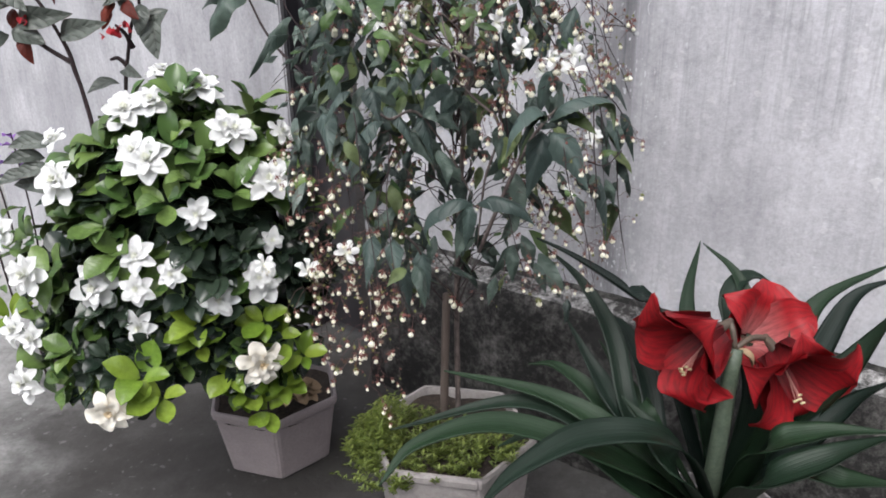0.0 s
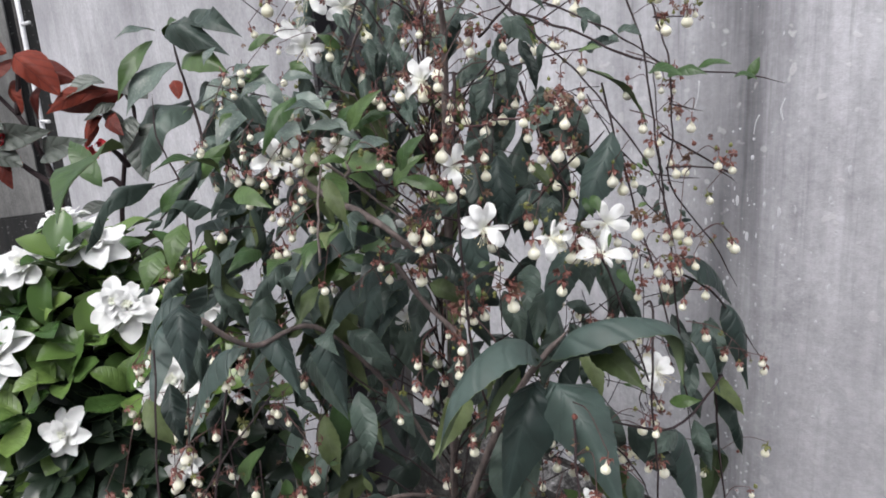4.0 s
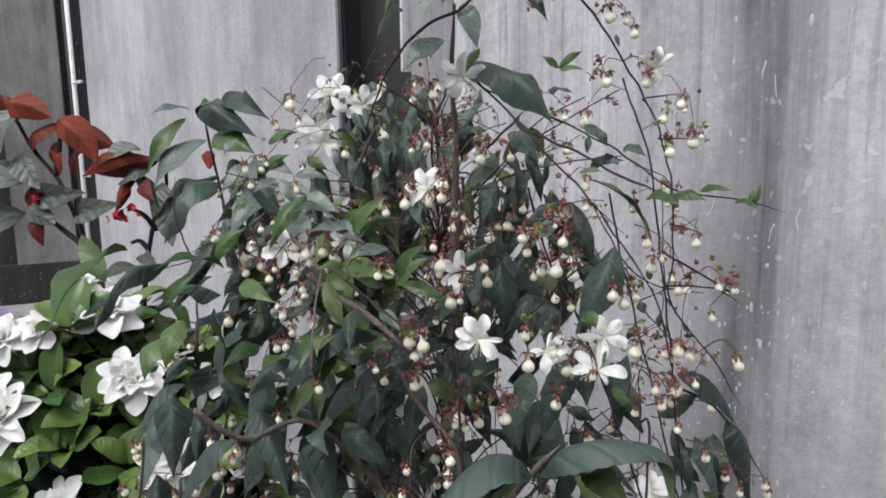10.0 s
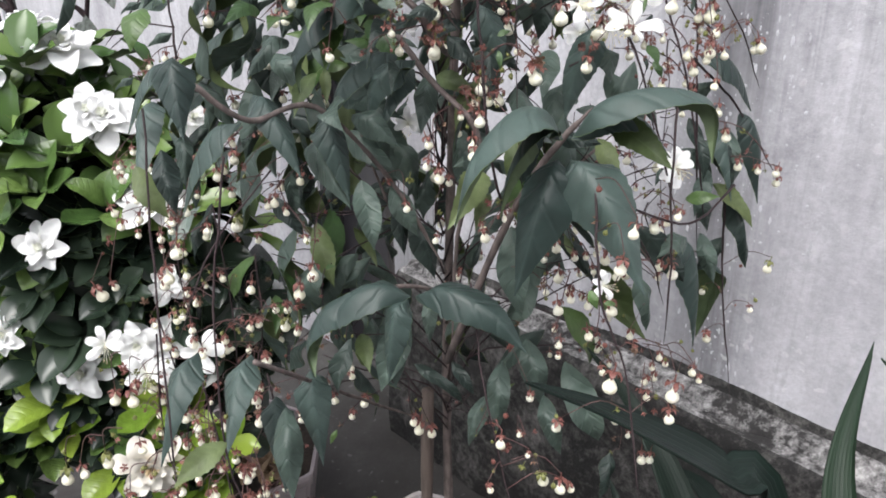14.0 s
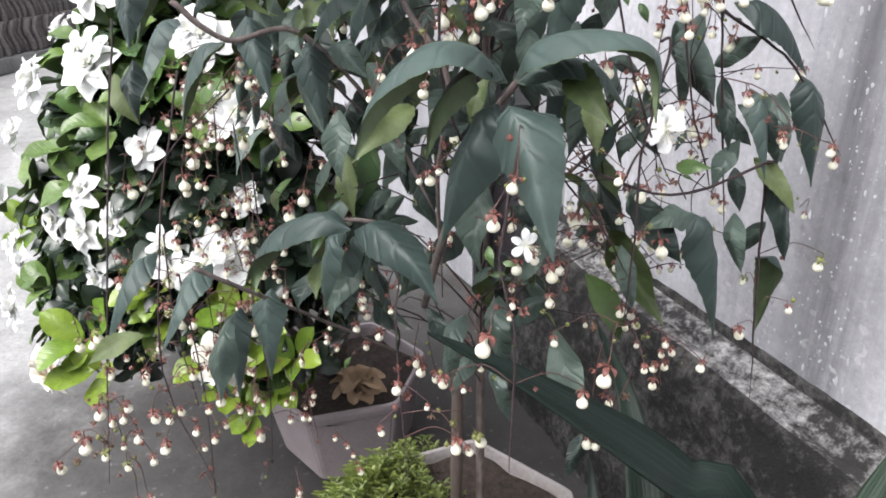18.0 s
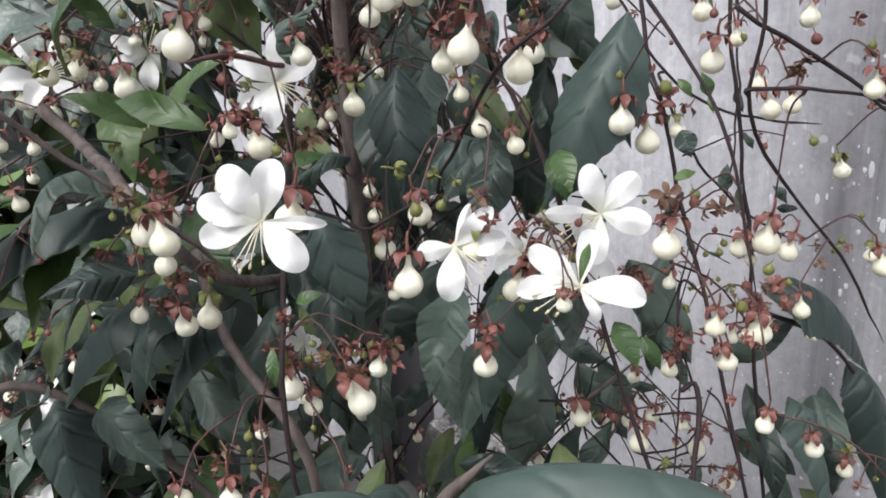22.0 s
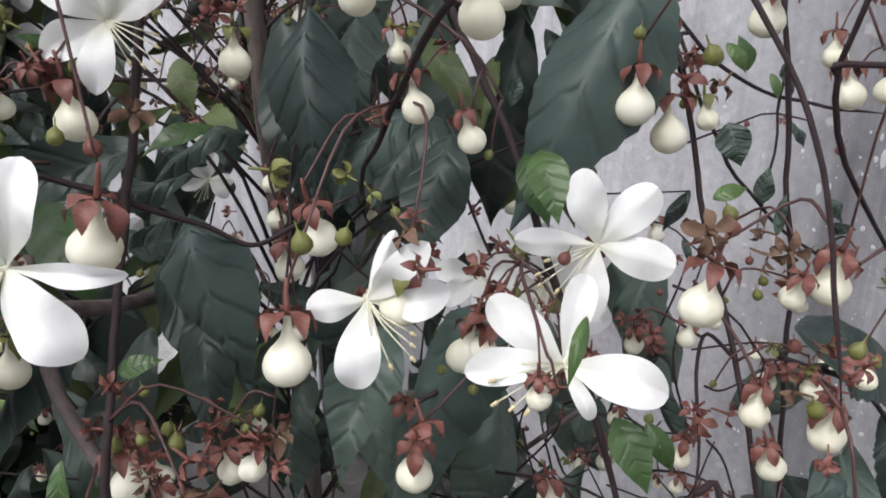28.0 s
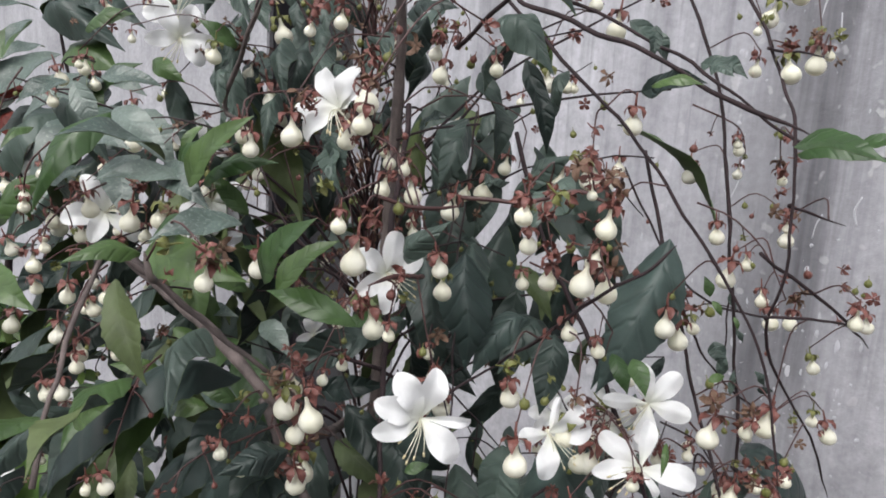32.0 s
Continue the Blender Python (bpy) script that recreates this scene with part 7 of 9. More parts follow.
# the big arched leaves round two whorls, facing the path
for wide, line, ups in (
    (0.165, ((0.305, 1.262, 1.022), (0.292, 1.243, 1.046), (0.270, 1.216, 1.050), (0.245, 1.194, 1.022), (0.236, 1.178, 0.980)), ((0, -0.2, 1), (-0.2, -0.3, 1), (-0.5, -0.3, 0.8), (-0.8, 0.1, 0.5), (-0.8, 0.6, 0.0))),
    (0.165, ((0.306, 1.268, 1.018), (0.296, 1.262, 1.034), (0.282, 1.248, 1.030), (0.268, 1.236, 1.004), (0.262, 1.228, 0.968)), ((0, -0.2, 1), (-0.3, -0.2, 1), (-0.6, 0.1, 0.7), (-0.8, 0.5, 0.3), (-0.7, 0.7, 0.0))),
    (0.135, ((0.313, 1.263, 1.022), (0.332, 1.254, 1.050), (0.372, 1.256, 1.060), (0.408, 1.260, 1.048), (0.413, 1.254, 1.006)), ((0, -0.2, 1), (0, -0.15, 1), (0.1, 0.0, 1), (0.6, 0.6, 0.5), (0.7, 0.8, -0.1))),
    (0.165, ((0.312, 1.270, 1.018), (0.335, 1.275, 1.036), (0.365, 1.285, 1.030), (0.388, 1.286, 1.000)), ((0, -0.3, 1), (0.1, -0.3, 1), (0.5, 0.2, 0.8), (0.7, 0.6, 0.1))),
    (0.235, ((0.303, 1.258, 1.005), (0.298, 1.244, 1.000), (0.288, 1.228, 0.965), (0.274, 1.224, 0.905)), ((0, -0.3, 1), (-0.2, -0.7, 0.7), (-0.3, -0.9, 0.3), (-0.25, -1, 0.05))),
    (0.235, ((0.312, 1.256, 1.006), (0.322, 1.243, 1.004), (0.344, 1.222, 0.975), (0.368, 1.204, 0.922)), ((0, -0.3, 1), (0.05, -0.7, 0.8), (0.1, -0.9, 0.4), (0.15, -1, 0.1))),
    (0.165, ((0.192, 1.226, 0.900), (0.165, 1.220, 0.910), (0.125, 1.218, 0.892), (0.112, 1.200, 0.868), (0.122, 1.184, 0.846)), ((0, -0.3, 1), (-0.1, -0.4, 1), (-0.5, -0.2, 0.8), (-0.8, 0.3, 0.4), (-0.7, 0.7, 0.0))),
    (0.170, ((0.196, 1.226, 0.900), (0.222, 1.214, 0.914), (0.258, 1.203, 0.902), (0.286, 1.197, 0.872)), ((0, -0.3, 1), (0.1, -0.5, 0.9), (0.3, -0.7, 0.7), (0.4, -0.8, 0.3))),
    (0.205, ((0.364, 1.376, 1.186), (0.357, 1.360, 1.166), (0.346, 1.350, 1.140), (0.334, 1.348, 1.112)), ((0, -0.5, 0.8), (-0.1, -0.8, 0.5), (-0.2, -0.9, 0.2), (-0.2, -1, 0))),
    (0.240, ((0.261, 1.385, 1.168), (0.263, 1.374, 1.154), (0.268, 1.366, 1.132), (0.267, 1.367, 1.108)), ((0, -0.5, 0.8), (0.1, -0.8, 0.5), (0.2, -0.9, 0.2), (0.2, -1, 0))),
    (0.220, ((0.300, 1.396, 1.130), (0.290, 1.386, 1.134), (0.278, 1.376, 1.122), (0.270, 1.372, 1.104)), ((0, -0.5, 0.9), (-0.1, -0.7, 0.7), (-0.2, -0.9, 0.3), (-0.2, -1, 0))),
    (0.150, ((0.160, 1.328, 1.106), (0.140, 1.312, 1.118), (0.114, 1.288, 1.108), (0.098, 1.270, 1.078), (0.104, 1.262, 1.052)), ((0, -0.3, 1), (-0.1, -0.4, 1), (-0.4, -0.4, 0.8), (-0.8, 0.0, 0.5), (-0.8, 0.5, 0.1))),
    (0.170, ((0.160, 1.360, 1.066), (0.146, 1.340, 1.070), (0.126, 1.312, 1.056), (0.112, 1.300, 1.020)), ((0, -0.4, 1), (-0.2, -0.6, 0.8), (-0.4, -0.8, 0.5), (-0.5, -0.8, 0.1))),
    (0.180, ((0.182, 1.330, 1.066), (0.166, 1.316, 1.066), (0.150, 1.310, 1.046), (0.141, 1.314, 1.012)), ((0, -0.4, 1), (-0.2, -0.7, 0.7), (-0.3, -0.9, 0.3), (-0.3, -1, 0))),
    (0.200, ((0.232, 1.350, 1.108), (0.240, 1.338, 1.102), (0.248, 1.336, 1.078), (0.250, 1.344, 1.046)), ((0, -0.4, 1), (0.2, -0.7, 0.7), (0.2, -0.9, 0.3), (0.2, -1, 0))),
    (0.190, ((0.330, 1.350, 1.090), (0.322, 1.342, 1.080), (0.312, 1.340, 1.050), (0.306, 1.346, 1.012)), ((0, -0.4, 1), (-0.2, -0.8, 0.6), (-0.2, -0.9, 0.2), (-0.2, -1, 0))),
    (0.165, ((0.190, 1.222, 0.898), (0.184, 1.208, 0.896), (0.180, 1.200, 0.868), (0.176, 1.204, 0.832)), ((0, -0.3, 1), (-0.1, -0.7, 0.7), (-0.3, -0.9, 0.2), (-0.3, -0.9, 0))),
):
    arched_leaf(climber, [Vector(p) for p in line], [Vector(p) for p in ups], wide, r_leaf)

def hanging_leaf(row, turn):
    """A leaf that springs from its base, bends over and hangs."""
    base, tip, wide = Vector(row[0:3]), Vector(row[3:6]), row[6]
    run = tip - base
    away = Vector((run.x, run.y, 0)) + Vector((0.2 * turn, -0.6, 0)) * run.length * 0.5
    away = away.normalized()
    bow = away * 0.55 + Vector((0, 0, 0.6))
    line = [base, base + run * 0.20 + bow * run.length * 0.20, base + run * 0.55 + bow * run.length * 0.19, tip]
    ups = [Vector((turn * 0.3, -0.2, 1)), away * 0.6 + Vector((turn * 0.3, 0, 0.8)), away + Vector((turn * 0.5, 0, 0.25)), away + Vector((turn * 0.8, 0, -0.05))]
    arched_leaf(climber, line, ups, wide, r_leaf)


for turn, row in (
    (0.2, (0.038, 1.200, 1.089, 0.056, 1.165, 1.040, 0.23)), (-0.9, (-0.047, 1.307, 1.034, -0.030, 1.231, 0.972, 0.17)), (-0.5, (0.053, 1.262, 1.028, -0.009, 1.255, 0.946, 0.17)),
    (0.3, (0.052, 1.292, 1.044, 0.101, 1.255, 0.985, 0.18)), (0.2, (0.105, 1.305, 1.024, 0.130, 1.285, 0.955, 0.20)), (-0.4, (0.038, 1.165, 0.874, 0.028, 1.106, 0.812, 0.17)),
    (-0.3, (0.065, 1.196, 0.855, 0.069, 1.125, 0.808, 0.17)), (0.1, (0.103, 1.222, 0.826, 0.118, 1.191, 0.752, 0.19)), (-0.1, (0.075, 1.210, 0.806, 0.086, 1.180, 0.728, 0.17)),
    (0.3, (0.411, 1.409, 0.886, 0.452, 1.429, 0.751, 0.15)), (-0.2, (0.180, 1.262, 0.880, 0.165, 1.235, 0.815, 0.18)), (0.9, (0.425, 1.427, 1.055, 0.484, 1.463, 0.997, 0.22)),
    (-0.5, (0.174, 1.359, 1.054, 0.148, 1.318, 1.001, 0.18)), (0.4, (0.480, 1.490, 0.990, 0.505, 1.470, 0.900, 0.17)), (0.6, (0.445, 1.450, 0.985, 0.470, 1.430, 0.915, 0.16)),
    (0.3, (0.480, 1.515, 0.805, 0.480, 1.556, 0.690, 0.15)), (-0.6, (0.005, 1.260, 1.075, -0.040, 1.250, 1.020, 0.17)), (-0.1, (0.276, 1.465, 0.996, 0.264, 1.470, 0.890, 0.18)),
    (-0.4, (0.348, 1.375, 1.141, 0.332, 1.360, 1.109, 0.24)),
):
    hanging_leaf(row, turn)

STEMS = []


def stem(r0, r1, *line, name="stem", mat=M_TWIG):
    if STEMS:
        joint = min(STEMS, key=lambda q: (q - Vector(line[0])).length)
        if 0.002 < (joint - Vector(line[0])).length < 0.025:
            line = (joint, *line)
    path = glide(line, max(8, 6 * (len(line) - 1)))
    sway = 0.0016 if r0 < 0.002 else 0.0008
    bent = [p + Vector((noise.noise(p * 60), noise.noise(p * 60 + Vector((7, 0, 0))), noise.noise(p * 60 + Vector((0, 7, 0))))) * sway for p in path]
    part(name, tube("clerodendrum_" + name, bent, r0, r1, mat, len(path) - 1, 7, 0.22, True), climber)
    STEMS.extend(glide(line, 14))



stem(0.0066, 0.0018, (0.168, 1.515, 0.270), (0.168, 1.515, 0.600), (0.178, 1.510, 0.850), (0.198, 1.461, 1.119), (0.203, 1.451, 1.205), (0.208, 1.440, 1.276), (0.210, 1.416, 1.337), (0.223, 1.374, 1.396), name="trunk", mat=M_BARK)

stem(0.0014, 0.0006, (0.227, 1.365, 1.389), (0.242, 1.366, 1.401), (0.260, 1.364, 1.418), (0.283, 1.361, 1.424), (0.308, 1.368, 1.419), (0.329, 1.377, 1.398), (0.346, 1.385, 1.379), (0.367, 1.398, 1.345), (0.385, 1.404, 1.315), (0.398, 1.388, 1.288), (0.404, 1.365, 1.261), (0.408, 1.353, 1.238), (0.411, 1.346, 1.188), (0.412, 1.361, 1.140), (0.454, 1.408, 1.078), (0.486, 1.451, 1.019))

stem(0.0016, 0.0007, (0.227, 1.365, 1.389), (0.202, 1.361, 1.379), (0.169, 1.380, 1.357), (0.134, 1.428, 1.330), (0.104, 1.453, 1.275))

stem(0.0011, 0.0005, (0.231, 1.417, 1.336), (0.305, 1.357, 1.268), (0.341, 1.342, 1.233), (0.367, 1.334, 1.198), (0.393, 1.327, 1.161), (0.405, 1.320, 1.129), (0.413, 1.317, 1.089))

stem(0.0010, 0.0006, (0.244, 1.420, 1.325), (0.318, 1.385, 1.293), (0.351, 1.372, 1.277), (0.385, 1.359, 1.255), (0.409, 1.353, 1.238), (0.455, 1.340, 1.232), (0.493, 1.335, 1.222))

stem(0.0009, 0.0006, (0.387, 1.405, 1.313), (0.421, 1.410, 1.318))

stem(0.0009, 0.0006, (0.400, 1.377, 1.279), (0.431, 1.397, 1.277))

stem(0.0009, 0.0006, (0.411, 1.353, 1.157), (0.449, 1.374, 1.152), (0.472, 1.400, 1.133))

stem(0.0009, 0.0006, (0.410, 1.349, 1.209), (0.436, 1.356, 1.202))

stem(0.0010, 0.0006, (0.403, 1.359, 1.185), (0.453, 1.390, 1.151), (0.471, 1.404, 1.140))

stem(0.0016, 0.0010, (0.222, 1.408, 1.243), (0.228, 1.353, 1.180), (0.231, 1.338, 1.154), (0.235, 1.321, 1.122), (0.239, 1.303, 1.089), (0.244, 1.284, 1.051), (0.250, 1.282, 0.997), (0.263, 1.308, 0.930))

stem(0.0006, 0.0003, (0.255, 1.446, 1.241), (0.257, 1.394, 1.177), (0.260, 1.370, 1.128), (0.264, 1.346, 1.079), (0.268, 1.320, 1.027), (0.271, 1.319, 0.972), (0.283, 1.346, 0.905))

stem(0.0014, 0.0008, (0.279, 1.446, 1.231), (0.303, 1.395, 1.173), (0.324, 1.377, 1.140), (0.340, 1.358, 1.111), (0.353, 1.341, 1.085), (0.369, 1.325, 1.046), (0.387, 1.327, 0.993), (0.408, 1.356, 0.927))

stem(0.0011, 0.0007, (0.357, 1.473, 1.224), (0.371, 1.421, 1.162), (0.379, 1.408, 1.135), (0.388, 1.391, 1.100), (0.398, 1.370, 1.069), (0.408, 1.353, 1.033), (0.420, 1.353, 0.980), (0.438, 1.380, 0.913))

stem(0.0006, 0.0003, (0.388, 1.370, 1.077), (0.389, 1.356, 1.053), (0.389, 1.347, 1.032), (0.389, 1.349, 0.976), (0.399, 1.377, 0.908))

stem(0.0007, 0.0006, (0.342, 1.431, 1.215), (0.374, 1.423, 1.163), (0.396, 1.438, 1.142), (0.423, 1.453, 1.132), (0.451, 1.470, 1.126))

stem(0.0007, 0.0006, (0.376, 1.419, 1.153), (0.394, 1.421, 1.116), (0.420, 1.434, 1.088), (0.443, 1.446, 1.072))

stem(0.0006, 0.0005, (0.408, 1.501, 1.237), (0.409, 1.453, 1.171), (0.410, 1.437, 1.131), (0.406, 1.420, 1.091))

stem(0.0006, 0.0005, (0.121, 1.415, 1.228), (0.157, 1.391, 1.174), (0.202, 1.399, 1.132), (0.238, 1.398, 1.104), (0.266, 1.404, 1.070), (0.290, 1.411, 1.041))

stem(0.0009, 0.0007, (0.233, 1.320, 1.122), (0.246, 1.336, 1.111), (0.260, 1.343, 1.103), (0.273, 1.355, 1.110), (0.284, 1.365, 1.114))

stem(0.0008, 0.0006, (0.211, 1.312, 1.131), (0.234, 1.320, 1.121))

stem(0.0008, 0.0006, (0.308, 1.334, 1.061), (0.321, 1.346, 1.065), (0.337, 1.353, 1.071))

stem(0.0009, 0.0005, (-0.080, 1.428, 1.134), (-0.108, 1.419, 1.111), (-0.130, 1.410, 1.086), (-0.148, 1.401, 1.065))

stem(0.0008, 0.0005, (-0.083, 1.434, 1.149), (-0.122, 1.430, 1.141), (-0.151, 1.437, 1.129))

stem(0.0008, 0.0005, (-0.074, 1.409, 1.084), (-0.108, 1.409, 1.086), (-0.135, 1.416, 1.074), (-0.152, 1.409, 1.058))

stem(0.0008, 0.0005, (-0.071, 1.384, 1.020), (-0.095, 1.386, 1.025), (-0.121, 1.402, 1.039), (-0.131, 1.399, 1.030))

stem(0.0012, 0.0008, (-0.070, 1.398, 1.056), (-0.088, 1.430, 1.138), (-0.121, 1.451, 1.193), (-0.129, 1.468, 1.239))

stem(0.0022, 0.0014, (0.263, 1.534, 0.849), (0.313, 1.538, 0.905), (0.370, 1.545, 0.960), name="limb", mat=M_BARK)

stem(0.0015, 0.0010, (0.323, 1.530, 0.845), (0.346, 1.536, 0.899), (0.371, 1.540, 0.946), name="limb", mat=M_BARK)

stem(0.0016, 0.0011, (0.130, 1.420, 0.901), (0.113, 1.413, 0.957), (0.107, 1.404, 0.995), name="limb", mat=M_BARK)

stem(0.0015, 0.0010, (0.101, 1.323, 0.996), (0.116, 1.357, 0.954), (0.138, 1.403, 0.909), name="limb", mat=M_BARK)

stem(0.0034, 0.0026, (0.085, 1.352, 1.156), (0.112, 1.344, 1.140), (0.150, 1.320, 1.130), (0.189, 1.296, 1.112), (0.200, 1.330, 1.080), (0.196, 1.440, 1.050), name="limb", mat=M_BARK)

stem(0.0022, 0.0014, (0.178, 1.518, 0.939), (0.166, 1.512, 0.991), (0.155, 1.502, 1.033), name="limb", mat=M_BARK)

stem(0.0018, 0.0012, (0.179, 1.535, 0.982), (0.211, 1.536, 1.017), (0.237, 1.529, 1.062), name="limb", mat=M_BARK)

stem(0.0010, 0.0008, (0.267, 1.314, 1.207), (0.296, 1.315, 1.207), (0.318, 1.316, 1.213), (0.332, 1.312, 1.209), mat=M_STALK)

stem(0.0009, 0.0008, (0.240, 1.277, 1.210), (0.257, 1.290, 1.204), (0.269, 1.308, 1.204), mat=M_STALK)

stem(0.0010, 0.0008, (0.256, 1.294, 1.176), (0.251, 1.273, 1.180), (0.244, 1.256, 1.179), mat=M_STALK)

stem(0.0012, 0.0009, (0.146, 1.246, 1.187), (0.157, 1.251, 1.177), (0.186, 1.261, 1.150), (0.204, 1.275, 1.128), (0.225, 1.302, 1.090), name="limb", mat=M_BARK)

stem(0.0010, 0.0009, (0.161, 1.184, 1.124), (0.153, 1.210, 1.157), (0.147, 1.234, 1.177), (0.146, 1.246, 1.187), name="limb", mat=M_BARK)

stem(0.0014, 0.0013, (0.171, 1.233, 1.180), (0.168, 1.235, 1.189), name="limb", mat=M_BARK)

stem(0.0009, 0.0007, (0.291, 1.351, 1.124), (0.309, 1.327, 1.147), (0.329, 1.305, 1.171), (0.347, 1.300, 1.186), (0.357, 1.304, 1.195))

stem(0.0016, 0.0012, (0.104, 1.425, 1.237), (0.132, 1.397, 1.278), (0.148, 1.382, 1.295), name="limb", mat=M_BARK)

stem(0.0013, 0.0010, (0.252, 1.375, 1.273), (0.276, 1.351, 1.292), (0.288, 1.345, 1.303))

stem(0.0011, 0.0009, (0.287, 1.332, 1.290), (0.319, 1.314, 1.277), (0.345, 1.300, 1.265), (0.369, 1.292, 1.252), (0.395, 1.284, 1.242))

stem(0.0010, 0.0010, (0.367, 1.489, 1.336), (0.377, 1.475, 1.308), (0.394, 1.457, 1.257), (0.403, 1.434, 1.188), (0.412, 1.422, 1.120), (0.418, 1.414, 1.076), (0.424, 1.413, 1.017), (0.445, 1.436, 0.858))

stem(0.0030, 0.0018, (-0.123, 1.618, 1.050), (-0.205, 1.710, 1.108), (-0.264, 1.790, 1.190), (-0.292, 1.812, 1.265), (-0.296, 1.806, 1.318))

stem(0.0036, 0.0024, (0.204, 1.315, 0.784), (0.264, 1.286, 0.944), (0.299, 1.286, 1.005), (0.327, 1.284, 1.039), name="limb", mat=M_BARK)

stem(0.0028, 0.0018, (0.161, 1.352, 1.085), (0.195, 1.322, 1.052), (0.238, 1.308, 1.004), (0.215, 1.328, 0.909), (0.203, 1.354, 0.773), name="limb", mat=M_BARK)

stem(0.0026, 0.0018, (0.032, 1.232, 1.064), (0.062, 1.256, 1.031), (0.104, 1.297, 1.033), (0.157, 1.337, 0.953), (0.200, 1.350, 0.864), name="limb", mat=M_BARK)

stem(0.0024, 0.0016, (0.110, 1.203, 0.868), (0.170, 1.247, 0.895), (0.212, 1.307, 0.862), name="limb", mat=M_BARK)

stem(0.0022, 0.0014, (0.087, 1.157, 0.874), (0.102, 1.190, 0.842), (0.120, 1.271, 0.768), (0.161, 1.369, 0.674), name="limb", mat=M_BARK)

stem(0.0009, 0.0007, (0.017, 1.187, 1.056), (0.031, 1.136, 0.929), (0.065, 1.054, 0.726))

stem(0.0009, 0.0006, (0.068, 1.195, 1.020), (0.061, 1.159, 0.916), (0.078, 1.115, 0.799), (0.136, 1.098, 0.713))

stem(0.0008, 0.0006, (0.090, 1.223, 1.002), (0.057, 1.178, 0.956), (0.041, 1.139, 0.901))

stem(0.0010, 0.0007, (0.330, 1.239, 0.997), (0.337, 1.189, 0.925), (0.355, 1.173, 0.879), (0.370, 1.134, 0.794))

stem(0.0008, 0.0006, (0.240, 1.230, 0.912), (0.254, 1.189, 0.849), (0.284, 1.147, 0.743))

stem(0.0014, 0.0009, (0.420, 1.409, 1.052), (0.464, 1.473, 1.009), (0.486, 1.482, 0.981), (0.522, 1.484, 0.926))

stem(0.0012, 0.0008, (0.468, 1.452, 0.923), (0.477, 1.451, 0.821), (0.494, 1.416, 0.698))

stem(0.0012, 0.0008, (0.397, 1.347, 1.033), (0.394, 1.307, 0.965), (0.398, 1.295, 0.917), (0.398, 1.286, 0.834))

stem(0.0014, 0.0009, (0.469, 1.431, 0.930), (0.414, 1.325, 0.931), (0.347, 1.260, 0.973))

stem(0.0009, 0.0006, (0.354, 1.256, 0.959), (0.380, 1.273, 0.918), (0.397, 1.303, 0.865))

r_bud = random.Random(71)
HANG = []

for row in (
    (0.301, 1.282, 1.103, 0.010),
    (0.321, 1.293, 1.178, 0.010),
    (0.322, 1.354, 1.214, 0.010),
    (0.383, 1.325, 1.106, 0.010),
    (0.397, 1.395, 1.164, 0.010),
    (0.373, 1.372, 1.135, 0.010),
    (0.231, 1.312, 1.144, 0.010),
    (0.234, 1.269, 1.184, 0.010),
    (0.207, 1.270, 1.121, 0.010),
    (0.220, 1.263, 1.120, 0.010),
    (0.364, 1.358, 1.145, 0.010),
    (0.229, 1.297, 1.244, 0.010),
    (0.284, 1.272, 1.062, 0.010),
    (0.344, 1.149, 0.880, 0.010),
    (0.256, 1.347, 1.155, 0.009),
    (0.207, 1.282, 1.080, 0.009),
    (0.416, 1.335, 1.071, 0.009),
    (0.321, 1.301, 1.065, 0.009),
    (0.328, 1.368, 1.172, 0.009),
    (0.295, 1.313, 1.119, 0.009),
):
    HANG.append(nodding_bud(climber, row[:3], row[3], r_bud, None, r_bud.random() < 0.15))

for row in (
    (0.435, 1.424, 1.074, 0.009),
    (0.034, 1.440, 1.227, 0.009),
    (-0.007, 1.466, 1.187, 0.009),
    (0.238, 1.410, 1.260, 0.009),
    (0.339, 1.357, 1.240, 0.009),
    (0.439, 1.450, 1.178, 0.009),
    (0.403, 1.405, 1.295, 0.009),
    (0.407, 1.369, 1.267, 0.009),
    (0.320, 1.298, 1.111, 0.009),
    (0.297, 1.406, 1.258, 0.009),
    (0.380, 1.441, 1.212, 0.009),
    (0.524, 1.467, 0.828, 0.009),
    (0.198, 1.295, 1.229, 0.009),
    (0.214, 1.307, 1.276, 0.006),
    (0.202, 1.304, 1.272, 0.005),
    (0.245, 1.300, 1.218, 0.005),
    (0.297, 1.270, 1.207, 0.007),
    (0.327, 1.275, 1.204, 0.008),
    (0.231, 1.258, 1.200, 0.006),
    (0.321, 1.276, 1.216, 0.004),
):
    HANG.append(nodding_bud(climber, row[:3], row[3], r_bud, None, r_bud.random() < 0.15))

